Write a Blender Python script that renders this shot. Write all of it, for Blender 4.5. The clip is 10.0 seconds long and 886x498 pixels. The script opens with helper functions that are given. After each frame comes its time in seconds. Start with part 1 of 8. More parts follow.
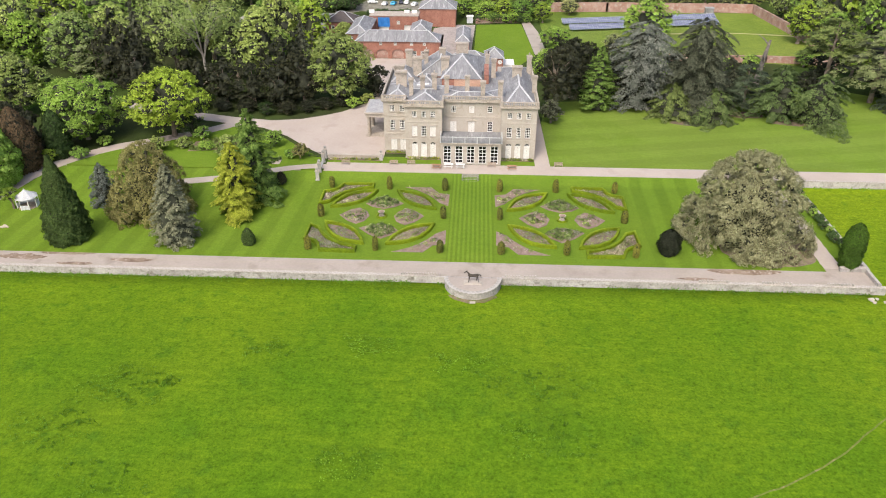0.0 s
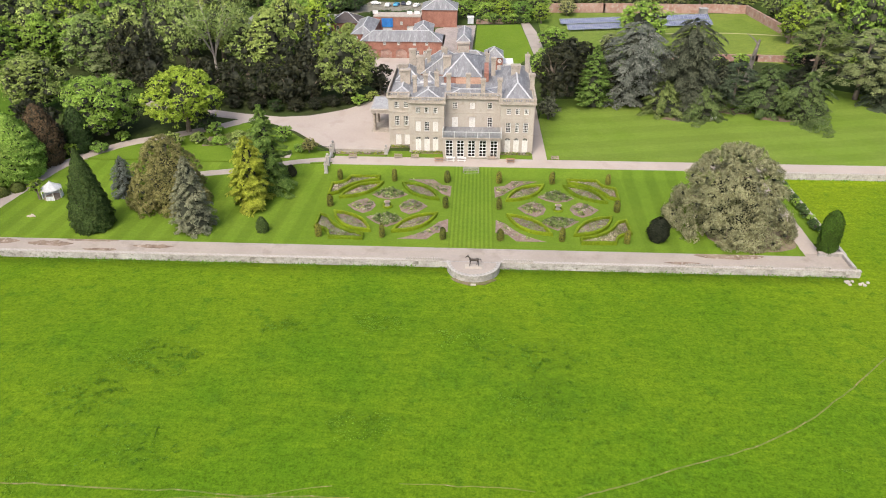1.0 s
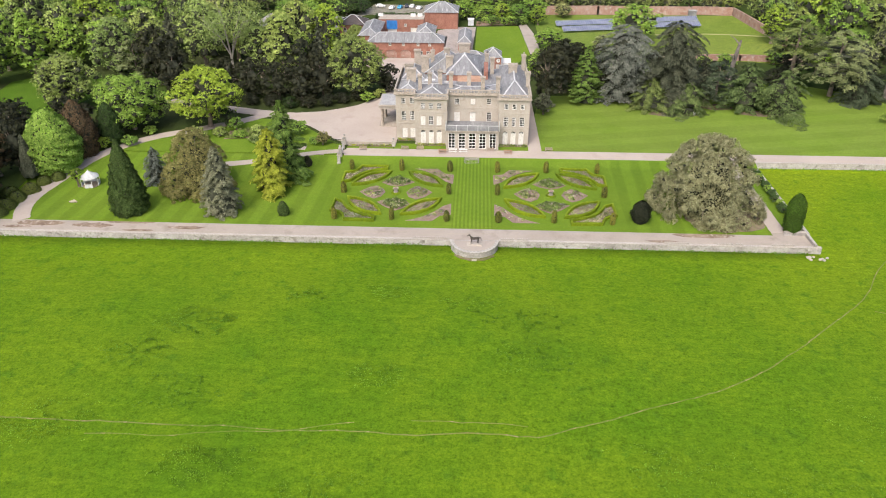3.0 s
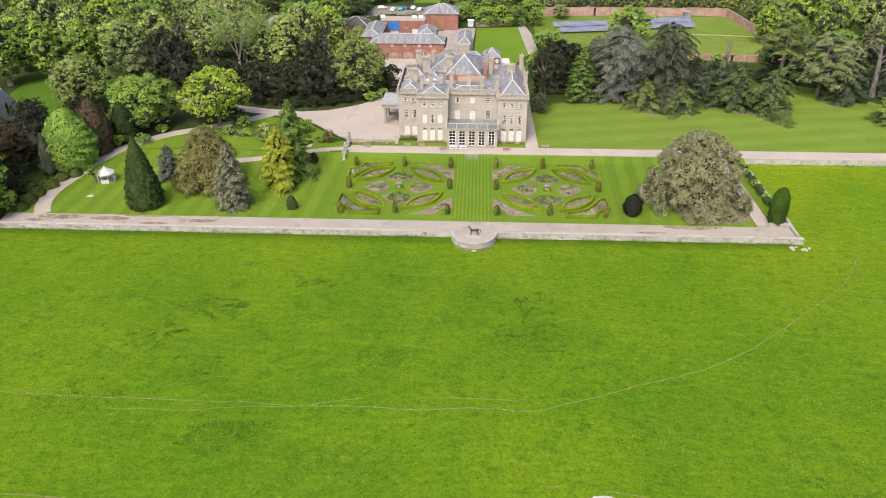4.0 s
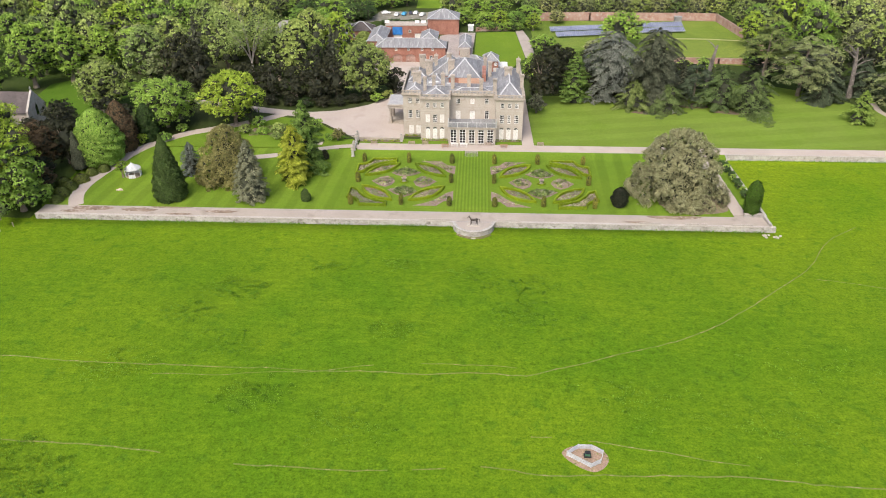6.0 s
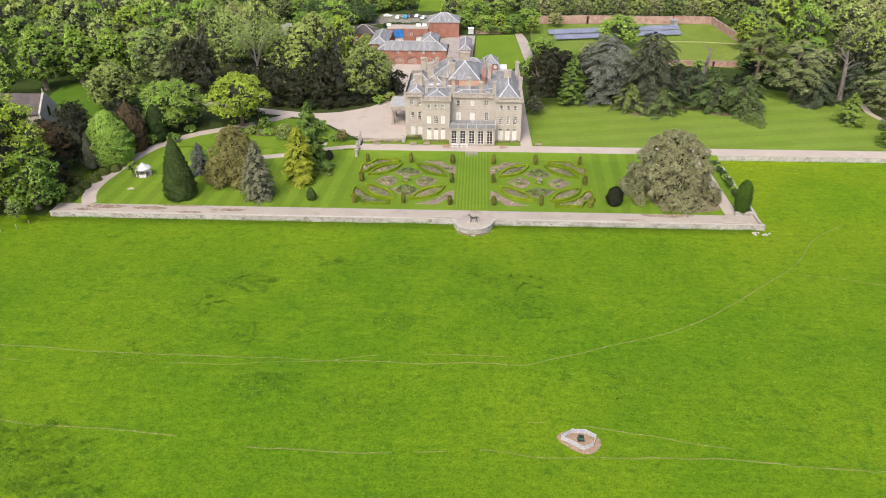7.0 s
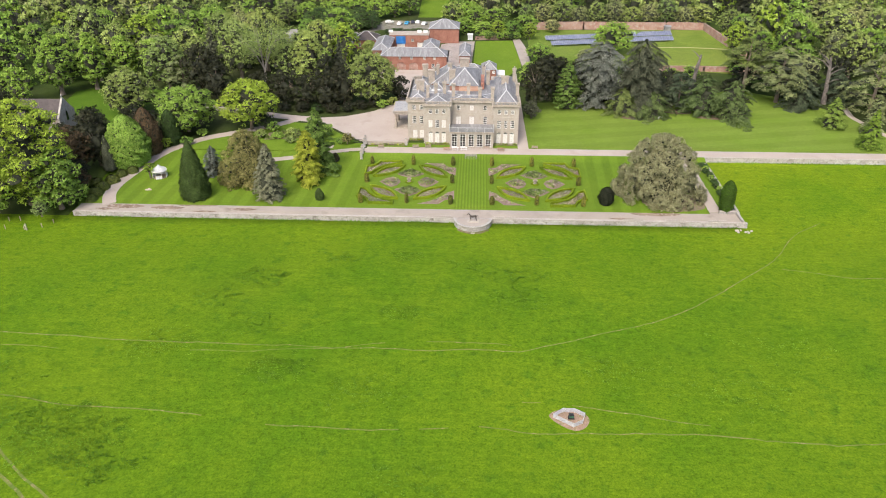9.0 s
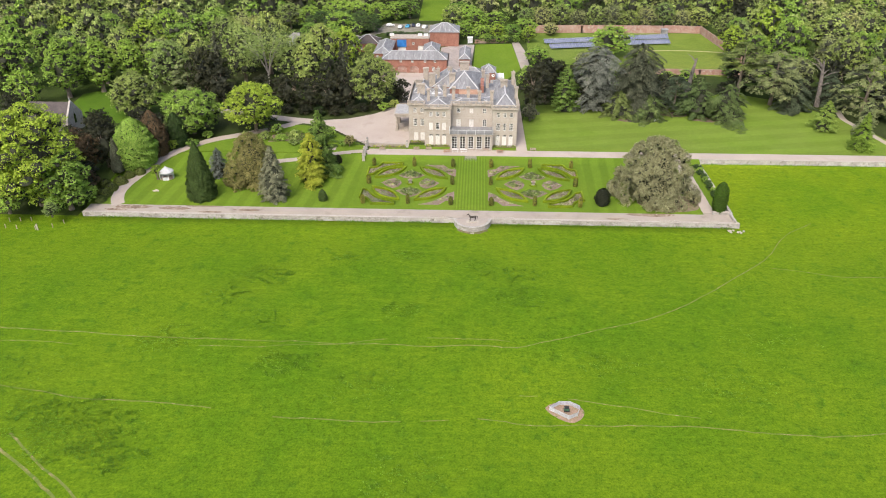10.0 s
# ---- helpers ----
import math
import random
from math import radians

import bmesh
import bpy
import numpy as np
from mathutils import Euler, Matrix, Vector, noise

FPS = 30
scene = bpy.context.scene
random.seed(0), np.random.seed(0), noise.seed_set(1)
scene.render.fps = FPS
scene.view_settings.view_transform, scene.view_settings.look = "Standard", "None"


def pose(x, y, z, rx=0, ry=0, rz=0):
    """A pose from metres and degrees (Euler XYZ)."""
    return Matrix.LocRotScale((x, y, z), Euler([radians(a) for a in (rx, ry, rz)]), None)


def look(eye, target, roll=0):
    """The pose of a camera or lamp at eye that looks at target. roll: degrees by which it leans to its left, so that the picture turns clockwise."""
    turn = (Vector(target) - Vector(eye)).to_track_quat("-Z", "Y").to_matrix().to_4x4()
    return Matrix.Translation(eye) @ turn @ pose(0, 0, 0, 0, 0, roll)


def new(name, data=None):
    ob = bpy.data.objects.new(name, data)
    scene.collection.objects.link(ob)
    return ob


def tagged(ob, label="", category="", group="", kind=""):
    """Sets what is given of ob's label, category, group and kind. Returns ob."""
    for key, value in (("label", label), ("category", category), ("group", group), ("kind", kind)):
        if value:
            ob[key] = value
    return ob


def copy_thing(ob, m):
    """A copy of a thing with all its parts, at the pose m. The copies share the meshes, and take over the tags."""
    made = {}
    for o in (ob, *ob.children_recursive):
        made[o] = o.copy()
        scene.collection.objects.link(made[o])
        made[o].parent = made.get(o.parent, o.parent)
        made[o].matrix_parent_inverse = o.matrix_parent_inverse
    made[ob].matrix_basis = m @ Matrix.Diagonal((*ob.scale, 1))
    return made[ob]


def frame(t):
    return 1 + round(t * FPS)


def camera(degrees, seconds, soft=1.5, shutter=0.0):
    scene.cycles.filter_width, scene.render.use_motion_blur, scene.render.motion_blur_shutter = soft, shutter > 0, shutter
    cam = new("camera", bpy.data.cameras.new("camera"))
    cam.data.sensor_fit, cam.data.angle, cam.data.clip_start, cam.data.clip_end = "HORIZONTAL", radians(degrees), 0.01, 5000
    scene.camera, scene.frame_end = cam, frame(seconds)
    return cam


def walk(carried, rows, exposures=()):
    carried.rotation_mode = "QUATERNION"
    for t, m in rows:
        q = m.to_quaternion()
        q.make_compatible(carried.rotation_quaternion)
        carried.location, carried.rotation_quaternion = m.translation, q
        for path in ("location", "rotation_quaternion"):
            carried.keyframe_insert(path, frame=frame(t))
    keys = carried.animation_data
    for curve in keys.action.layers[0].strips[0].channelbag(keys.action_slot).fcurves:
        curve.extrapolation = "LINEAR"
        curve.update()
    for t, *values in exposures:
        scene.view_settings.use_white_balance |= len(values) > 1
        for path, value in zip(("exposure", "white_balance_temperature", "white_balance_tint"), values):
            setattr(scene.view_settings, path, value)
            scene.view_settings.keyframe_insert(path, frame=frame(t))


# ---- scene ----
cam = camera(63.00, 10.0, 1.0)
# seconds, place, turn in degrees
ROWS = [
    (0.0, 3.56, -145.32, 62.84, 59.459, -0.063, 2.729),
    (0.5, 3.68, -149.37, 63.82, 59.510, -0.014, 2.760),
    (1.0, 3.66, -153.33, 64.66, 59.511, 0.022, 2.772),
    (1.5, 3.65, -157.05, 65.57, 59.524, 0.031, 2.778),
    (2.0, 3.61, -160.61, 66.49, 59.538, 0.044, 2.762),
    (2.5, 3.58, -164.16, 67.48, 59.546, 0.059, 2.750),
    (4.0, 3.77, -174.79, 70.67, 59.546, 0.171, 2.718),
    (4.5, 3.87, -178.31, 71.71, 59.553, 0.199, 2.723),
    (5.0, 3.98, -181.60, 72.70, 59.592, 0.215, 2.732),
    (5.5, 4.01, -184.77, 73.70, 59.657, 0.229, 2.741),
    (7.0, 4.17, -193.18, 76.88, 59.770, 0.206, 2.779),
    (7.5, 4.17, -195.69, 77.91, 59.817, 0.208, 2.768),
    (8.0, 4.17, -198.03, 78.92, 59.854, 0.220, 2.746),
    (8.5, 4.21, -200.28, 79.96, 59.875, 0.232, 2.731),
    (9.0, 4.25, -202.45, 81.00, 59.894, 0.235, 2.722),
    (9.5, 4.33, -204.54, 82.07, 59.928, 0.225, 2.736),
    (10.0, 4.39, -206.61, 83.09, 59.953, 0.226, 2.732),
]
EXPOSURE = 0.07
walk(cam, [(t, pose(x, y, z, rx, ry, rz)) for t, x, y, z, rx, ry, rz in ROWS], [(0.0, EXPOSURE), (10.0, EXPOSURE)])

# ---- light: a bright, thinly overcast day ----
world = bpy.data.worlds.new("sky")
scene.world = world
world.use_nodes = True
wn, wl = world.node_tree.nodes, world.node_tree.links
SUN_EL, SUN_AZ = 52.0, 200.0
sky = wn.new("ShaderNodeTexSky")
sky.sky_type = "NISHITA"
sky.sun_disc = False
sky.sun_elevation, sky.sun_rotation = radians(SUN_EL), radians(SUN_AZ)
sky.air_density, sky.dust_density, sky.ozone_density = 0.8, 5.0, 0.6
wn["Background"].inputs["Strength"].default_value = 0.265
wl.new(sky.outputs[0], wn["Background"].inputs["Color"])
sun_data = bpy.data.lights.new("sun", "SUN")
sun_data.energy, sun_data.angle, sun_data.color = 1.75, radians(22), (1.0, 0.955, 0.88)
sun = new("sun", sun_data)
sun_way = Vector((math.sin(radians(SUN_AZ)) * math.cos(radians(SUN_EL)), math.cos(radians(SUN_AZ)) * math.cos(radians(SUN_EL)), math.sin(radians(SUN_EL))))
sun.matrix_world = look(sun_way * 400, (0, 0, 0))

# ---- materials ----
def node_base(name, rough, metal=0.0):
    m = bpy.data.materials.new(name)
    m.use_nodes = True
    nt = m.node_tree
    b = nt.nodes["Principled BSDF"]
    b.inputs["Roughness"].default_value = rough
    b.inputs["Metallic"].default_value = metal
    return m, nt, b


def mix_rgb(nt, fac, a, b, blend="MIX"):
    n = nt.nodes.new("ShaderNodeMix")
    n.data_type, n.blend_type = "RGBA", blend
    for k, v in ((0, fac), (6, a), (7, b)):
        if isinstance(v, bpy.types.NodeSocket):
            nt.links.new(v, n.inputs[k])
        else:
            n.inputs[k].default_value = v if k == 0 else (*v, 1.0)
    return n.outputs[2]


def noise_tex(nt, vec, scale, detail=4.0, lo=0.35, hi=0.65, rough=0.55):
    n = nt.nodes.new("ShaderNodeTexNoise")
    n.inputs["Scale"].default_value, n.inputs["Detail"].default_value, n.inputs["Roughness"].default_value = scale, detail, rough
    nt.links.new(vec, n.inputs["Vector"])
    r = nt.nodes.new("ShaderNodeMapRange")
    r.inputs[1].default_value, r.inputs[2].default_value = lo, hi
    nt.links.new(n.outputs["Fac"], r.inputs[0])
    return r.outputs[0]


def bumped(nt, b, height, strength, dist=0.05):
    n = nt.nodes.new("ShaderNodeBump")
    n.inputs["Strength"].default_value, n.inputs["Distance"].default_value = strength, dist
    nt.links.new(height, n.inputs["Height"])
    nt.links.new(n.outputs[0], b.inputs["Normal"])


def coords(nt, which="Object", scale=None):
    c = nt.nodes.new("ShaderNodeTexCoord").outputs[which]
    if scale:
        mp = nt.nodes.new("ShaderNodeMapping")
        mp.inputs["Scale"].default_value = scale
        nt.links.new(c, mp.inputs["Vector"])
        return mp.outputs[0]
    return c


def surface(name, c1, c2, scale=0.6, fine=9.0, rough=0.85, bump=0.3, c3=None, metal=0.0, streak=None, vary=0.0, grain=(0.72, 1.2)):
    """Two colours mottled at a large scale, a third as stains, and a fine grain."""
    m, nt, b = node_base(name, rough, metal)
    vec = coords(nt, "Object", streak)
    col = mix_rgb(nt, noise_tex(nt, vec, scale), c1, c2)
    if c3:
        col = mix_rgb(nt, noise_tex(nt, vec, scale * 2.7, 6, 0.54, 0.7), col, c3)
    g = noise_tex(nt, vec, scale * fine, 5, 0.25, 0.75)
    dark = mix_rgb(nt, g, (grain[0],) * 3, (grain[1],) * 3)
    col = mix_rgb(nt, 1.0, col, dark, "MULTIPLY")
    if vary:
        oi = nt.nodes.new("ShaderNodeObjectInfo")
        r = nt.nodes.new("ShaderNodeMapRange")
        r.inputs[3].default_value, r.inputs[4].default_value = 1 - vary, 1 + vary
        nt.links.new(oi.outputs["Random"], r.inputs[0])
        col = mix_rgb(nt, 1.0, col, r.outputs[0], "MULTIPLY")
    nt.links.new(col, b.inputs["Base Color"])
    bumped(nt, b, g, bump)
    return m


def leafy(name, c1, c2, rough=0.6, spread=0.35, bloom=None):
    """Foliage: each leaf clump its own shade, each tree its own tone."""
    m, nt, b = node_base(name, rough)
    vec = coords(nt)
    geo = nt.nodes.new("ShaderNodeNewGeometry")
    oi = nt.nodes.new("ShaderNodeObjectInfo")
    col = mix_rgb(nt, geo.outputs["Random Per Island"], c1, c2)
    big = noise_tex(nt, vec, 0.35, 3)
    col = mix_rgb(nt, 1.0, col, mix_rgb(nt, big, (1 - spread * 0.6,) * 3, (1 + spread * 0.6,) * 3), "MULTIPLY")
    small = noise_tex(nt, vec, 3.6, 5, 0.3, 0.7, 0.75)
    col = mix_rgb(nt, 1.0, col, mix_rgb(nt, small, (0.56,) * 3, (1.4,) * 3), "MULTIPLY")
    tone = mix_rgb(nt, oi.outputs["Random"], (0.68, 0.74, 0.74), (1.2, 1.13, 1.0))
    col = mix_rgb(nt, 1.0, col, tone, "MULTIPLY")
    if bloom:
        col = mix_rgb(nt, noise_tex(nt, vec, 1.3, 3, 0.5, 0.7), col, bloom)
    nt.links.new(col, b.inputs["Base Color"])
    bumped(nt, b, small, 0.5, 0.15)
    b.inputs["Specular IOR Level"].default_value = 0.12
    tr = nt.nodes.new("ShaderNodeBsdfTranslucent")
    nt.links.new(col, tr.inputs["Color"])
    sh = nt.nodes.new("ShaderNodeMixShader")
    sh.inputs[0].default_value = 0.25
    nt.links.new(b.outputs[0], sh.inputs[1])
    nt.links.new(tr.outputs[0], sh.inputs[2])
    nt.links.new(sh.outputs[0], nt.nodes["Material Output"].inputs["Surface"])
    return m


def grass(name, c1, c2, c3, scale, stripe=None, pale=None, coarse=False):
    """Turf: mottled at several scales; stripe = (width, turn in degrees, strength) is the mower's lay."""
    m, nt, b = node_base(name, 0.9)
    vec = coords(nt)
    col = mix_rgb(nt, noise_tex(nt, vec, scale, 5), c1, c2)
    col = mix_rgb(nt, noise_tex(nt, vec, scale * 0.22, 4, 0.42, 0.68), col, c3)
    if pale:
        col = mix_rgb(nt, noise_tex(nt, vec, scale * 5, 5, 0.56, 0.72), col, pale)
    if stripe:
        mp = nt.nodes.new("ShaderNodeMapping")
        mp.inputs["Rotation"].default_value = (0, 0, radians(stripe[1]))
        nt.links.new(vec, mp.inputs["Vector"])
        wv = nt.nodes.new("ShaderNodeTexWave")
        wv.wave_profile = "SIN"
        wv.inputs["Scale"].default_value = 0.314 / stripe[0]
        wv.inputs["Distortion"].default_value, wv.inputs["Detail"].default_value, wv.inputs["Detail Scale"].default_value = 0.35, 2.0, 0.6
        nt.links.new(mp.outputs[0], wv.inputs["Vector"])
        r = nt.nodes.new("ShaderNodeMapRange")
        r.inputs[1].default_value, r.inputs[2].default_value = 0.3, 0.7
        r.inputs[3].default_value, r.inputs[4].default_value = 1 - stripe[2], 1 + stripe[2]
        nt.links.new(wv.outputs["Fac"], r.inputs[0])
        col = mix_rgb(nt, 1.0, col, r.outputs[0], "MULTIPLY")
    g = noise_tex(nt, vec, 3.2, 6, 0.32, 0.68, 0.75)
    tuft = noise_tex(nt, coords(nt, "Object", (1.0, 1.5, 1.0)), 0.75, 6, 0.3, 0.7, 0.72)
    k = 1.0 if coarse else 0.45
    col = mix_rgb(nt, 1.0, col, mix_rgb(nt, tuft, (1 - 0.22 * k, 1 - 0.19 * k, 1 - 0.2 * k), (1 + 0.2 * k, 1 + 0.17 * k, 1 + 0.12 * k)), "MULTIPLY")
    col = mix_rgb(nt, 1.0, col, mix_rgb(nt, g, (0.62, 0.65, 0.6) if coarse else (0.8, 0.82, 0.79), (1.3, 1.26, 1.24) if coarse else (1.15, 1.13, 1.12)), "MULTIPLY")
    if coarse:
        speck = noise_tex(nt, coords(nt, "Object", (1.0, 1.3, 1.0)), 1.7, 7, 0.5, 0.7, 0.8)
        col = mix_rgb(nt, speck, col, mix_rgb(nt, 1.0, col, (0.5, 0.62, 0.5), "MULTIPLY"))
        # grazed shorter and yellower towards the garden wall and the east slope
        sx = nt.nodes.new("ShaderNodeSeparateXYZ")
        nt.links.new(vec, sx.inputs[0])
        near_wall, east = nt.nodes.new("ShaderNodeMapRange"), nt.nodes.new("ShaderNodeMapRange")
        near_wall.inputs[1].default_value, near_wall.inputs[2].default_value, near_wall.inputs[4].default_value = -66, -42, 0.45
        east.inputs[1].default_value, east.inputs[2].default_value, east.inputs[3].default_value, east.inputs[4].default_value = 40, 95, 0.7, 1.35
        nt.links.new(sx.outputs[1], near_wall.inputs[0])
        nt.links.new(sx.outputs[0], east.inputs[0])
        short = mix_rgb(nt, 1.0, near_wall.outputs[0], east.outputs[0], "MULTIPLY")
        col = mix_rgb(nt, short, col, mix_rgb(nt, 1.0, col, (1.42, 1.2, 1.05), "MULTIPLY"))
        streak = noise_tex(nt, coords(nt, "Object", (0.35, 1.9, 1.0)), 0.55, 6, 0.48, 0.72, 0.75)
        col = mix_rgb(nt, streak, col, mix_rgb(nt, 1.0, col, (1.32, 1.22, 1.1), "MULTIPLY"))
    nt.links.new(col, b.inputs["Base Color"])
    b.inputs["Specular IOR Level"].default_value = 0.05
    bumped(nt, b, g, 0.5, 0.12)
    return m


FIELD = grass("meadow_grass", (0.075, 0.16, 0.0075), (0.1, 0.182, 0.0088), (0.124, 0.202, 0.01), 0.09, None, (0.068, 0.146, 0.0095), True)
LAWN = grass("mown_lawn", (0.118, 0.194, 0.018), (0.138, 0.212, 0.023), (0.107, 0.18, 0.019), 0.16)
LAWN_S = grass("striped_lawn", (0.118, 0.194, 0.018), (0.138, 0.212, 0.023), (0.107, 0.18, 0.019), 0.16, (0.8, 0, 0.13))
LAWN_W = grass("wide_striped_lawn", (0.118, 0.194, 0.018), (0.138, 0.212, 0.023), (0.107, 0.18, 0.019), 0.16, (4.6, 3, 0.09))
LAWN_E = grass("upper_lawn_turf", (0.13, 0.205, 0.026), (0.158, 0.23, 0.038), (0.14, 0.195, 0.035), 0.12, (7.0, 80, 0.055))
WOODFLOOR = grass("woodland_floor", (0.036, 0.0612, 0.0144), (0.0612, 0.0936, 0.0202), (0.0432, 0.0504, 0.0216), 0.12)
GRAVEL = surface("gravel", (0.365, 0.312, 0.27), (0.4, 0.345, 0.302), 0.1, 26, 0.95, 0.2, (0.345, 0.29, 0.25), grain=(0.93, 1.05))
PATHDIRT = surface("worn_gravel", (0.3, 0.26, 0.223), (0.345, 0.302, 0.262), 0.12, 24, 0.95, 0.25, (0.26, 0.222, 0.188), grain=(0.92, 1.06))
TARMAC = surface("asphalt", (0.26, 0.245, 0.235), (0.32, 0.305, 0.295), 0.15, 20, 0.95, 0.3, (0.22, 0.21, 0.2), grain=(0.88, 1.1))
STONE = surface("limestone_ashlar", (0.365, 0.327, 0.277), (0.424, 0.385, 0.333), 0.3, 12, 0.9, 0.2, (0.323, 0.283, 0.232), grain=(0.88, 1.1))
STONE_D = surface("weathered_limestone", (0.33, 0.29, 0.24), (0.4, 0.355, 0.3), 0.8, 8, 0.92, 0.3, (0.24, 0.21, 0.175), grain=(0.82, 1.12))
WALLSTONE = surface("old_wall_stone", (0.3, 0.28, 0.255), (0.47, 0.45, 0.42), 0.4, 9, 0.95, 0.5, (0.2, 0.185, 0.155), vary=0.1, grain=(0.7, 1.16))
COPING = surface("weathered_coping", (0.36, 0.33, 0.295), (0.45, 0.42, 0.38), 0.5, 9, 0.95, 0.4, (0.24, 0.22, 0.19), vary=0.07)
MOSSY = surface("grey_mossy_stone", (0.2, 0.195, 0.165), (0.28, 0.27, 0.23), 1.2, 7, 0.95, 0.5, (0.13, 0.14, 0.07))
SLATE = surface("grey_slate", (0.165, 0.167, 0.173), (0.24, 0.242, 0.248), 0.4, 9, 0.75, 0.3, (0.33, 0.33, 0.325), streak=(1.6, 0.3, 0.3))
LEAD = surface("lead_sheet", (0.3, 0.305, 0.315), (0.39, 0.395, 0.4), 0.6, 6, 0.6, 0.15, (0.24, 0.245, 0.25))
BRICK = surface("red_brick", (0.26, 0.115, 0.08), (0.335, 0.16, 0.115), 0.5, 14, 0.9, 0.3, (0.22, 0.0912, 0.0646))
OLDBRICK = surface("old_garden_brick", (0.31, 0.175, 0.135), (0.4, 0.27, 0.225), 0.4, 10, 0.92, 0.4, (0.42, 0.37, 0.33))
WHITE = surface("white_paint", (0.66, 0.655, 0.63), (0.74, 0.73, 0.7), 1.0, 6, 0.5, 0.05)
BLIND = surface("closed_white_shutter", (0.6, 0.585, 0.55), (0.68, 0.665, 0.63), 1.4, 6, 0.7, 0.1)
WOOD = surface("weathered_teak", (0.3, 0.235, 0.18), (0.4, 0.32, 0.26), 2.0, 8, 0.85, 0.3, (0.22, 0.17, 0.13))
TEAK = surface("brown_teak", (0.3, 0.17, 0.1), (0.38, 0.24, 0.15), 2.0, 8, 0.8, 0.3)
SOIL = surface("bed_soil", (0.2, 0.14, 0.112), (0.275, 0.205, 0.17), 0.9, 6, 1.0, 0.6, (0.15, 0.105, 0.08))
BARK = surface("bark", (0.16, 0.125, 0.095), (0.25, 0.205, 0.16), 1.2, 7, 0.95, 0.7)
PALEBARK = surface("bleached_bark", (0.4, 0.33, 0.27), (0.52, 0.45, 0.38), 0.8, 6, 0.95, 0.6, (0.25, 0.2, 0.16))
BRONZE = surface("dark_bronze", (0.05, 0.042, 0.035), (0.085, 0.07, 0.055), 1.5, 6, 0.45, 0.2, metal=0.6)
STEEL = surface("galvanised_steel", (0.48, 0.5, 0.52), (0.6, 0.62, 0.64), 1.2, 6, 0.45, 0.1, metal=0.5)
ALUMINIUM = surface("bare_aluminium", (0.46, 0.47, 0.48), (0.56, 0.57, 0.58), 1.2, 6, 0.5, 0.1, metal=0.2)
IRON = surface("black_iron", (0.03, 0.03, 0.03), (0.05, 0.05, 0.05), 2, 6, 0.55, 0.1, metal=0.5)
TRACK = surface("worn_turf", (0.095, 0.15, 0.014), (0.16, 0.17, 0.04), 0.35, 9, 0.95, 0.3, (0.28, 0.22, 0.115))
BAREEARTH = surface("trodden_earth", (0.26, 0.175, 0.12), (0.34, 0.24, 0.175), 0.8, 7, 0.95, 0.4, (0.12, 0.15, 0.03))
BLUE = surface("blue_tarpaulin", (0.02, 0.14, 0.42), (0.03, 0.19, 0.52), 0.8, 5, 0.5, 0.2)
TENT = surface("white_canvas", (0.5, 0.52, 0.55), (0.58, 0.6, 0.63), 0.8, 6, 0.7, 0.1)
SOLAR = surface("solar_cell_glass", (0.12, 0.135, 0.21), (0.15, 0.17, 0.25), 0.6, 4, 0.2, 0.02)
TILE = surface("brown_clay_tile", (0.07, 0.058, 0.056), (0.1, 0.084, 0.079), 0.5, 10, 0.9, 0.4, (0.06, 0.05, 0.047))
DARKROOM = surface("dim_interior_plaster", (0.3, 0.28, 0.25), (0.36, 0.33, 0.3), 0.5, 5, 0.9, 0.1)

GLASS, gnt, gb = node_base("window_glass", 0.06)
gb.inputs["Base Color"].default_value = (0.012, 0.014, 0.017, 1)
gb.inputs["Transmission Weight"].default_value = 0.25
gb.inputs["IOR"].default_value = 1.45

HEDGE = leafy("clipped_box", (0.145, 0.215, 0.011), (0.25, 0.335, 0.019), spread=0.25)
TOPIARY = leafy("clipped_golden_yew", (0.14, 0.155, 0.026), (0.21, 0.215, 0.045))
DARKYEW = leafy("dark_yew", (0.022, 0.026, 0.015), (0.05, 0.054, 0.029))
L_LIME = leafy("fresh_lime_leaf", (0.19, 0.3, 0.03), (0.39, 0.52, 0.08))
L_GREEN = leafy("spring_green_leaf", (0.155, 0.285, 0.036), (0.345, 0.5, 0.108))
L_PALE = leafy("pale_green_leaf", (0.2, 0.29, 0.07), (0.42, 0.52, 0.18))
L_MID = leafy("mid_green_leaf", (0.18, 0.25, 0.052), (0.41, 0.49, 0.16))
L_OLIVE = leafy("holm_oak_leaf", (0.24, 0.222, 0.1), (0.56, 0.52, 0.305), spread=0.3)
L_BRONZE = leafy("olive_brown_leaf", (0.155, 0.155, 0.05), (0.35, 0.325, 0.135))
L_BROWN = leafy("red_brown_leaf", (0.072, 0.055, 0.034), (0.125, 0.09, 0.052))
L_THUJA = leafy("thuja_green", (0.034, 0.064, 0.018), (0.074, 0.115, 0.032))
L_GOLD = leafy("golden_conifer", (0.27, 0.33, 0.028), (0.42, 0.46, 0.07))
L_SPRUCE = leafy("grey_spruce", (0.2, 0.195, 0.11), (0.46, 0.44, 0.285))
L_BLUE = leafy("blue_cedar", (0.105, 0.122, 0.108), (0.26, 0.28, 0.25))
L_DEODAR = leafy("deodar_green", (0.1, 0.15, 0.045), (0.21, 0.265, 0.095))
L_DEODW = leafy("deodar_fresh_green", (0.125, 0.215, 0.04), (0.26, 0.365, 0.085))
L_CEDAR = leafy("cedar_green", (0.14, 0.185, 0.078), (0.31, 0.36, 0.18))
L_DCEDAR = leafy("dark_cedar", (0.075, 0.088, 0.058), (0.16, 0.17, 0.115))
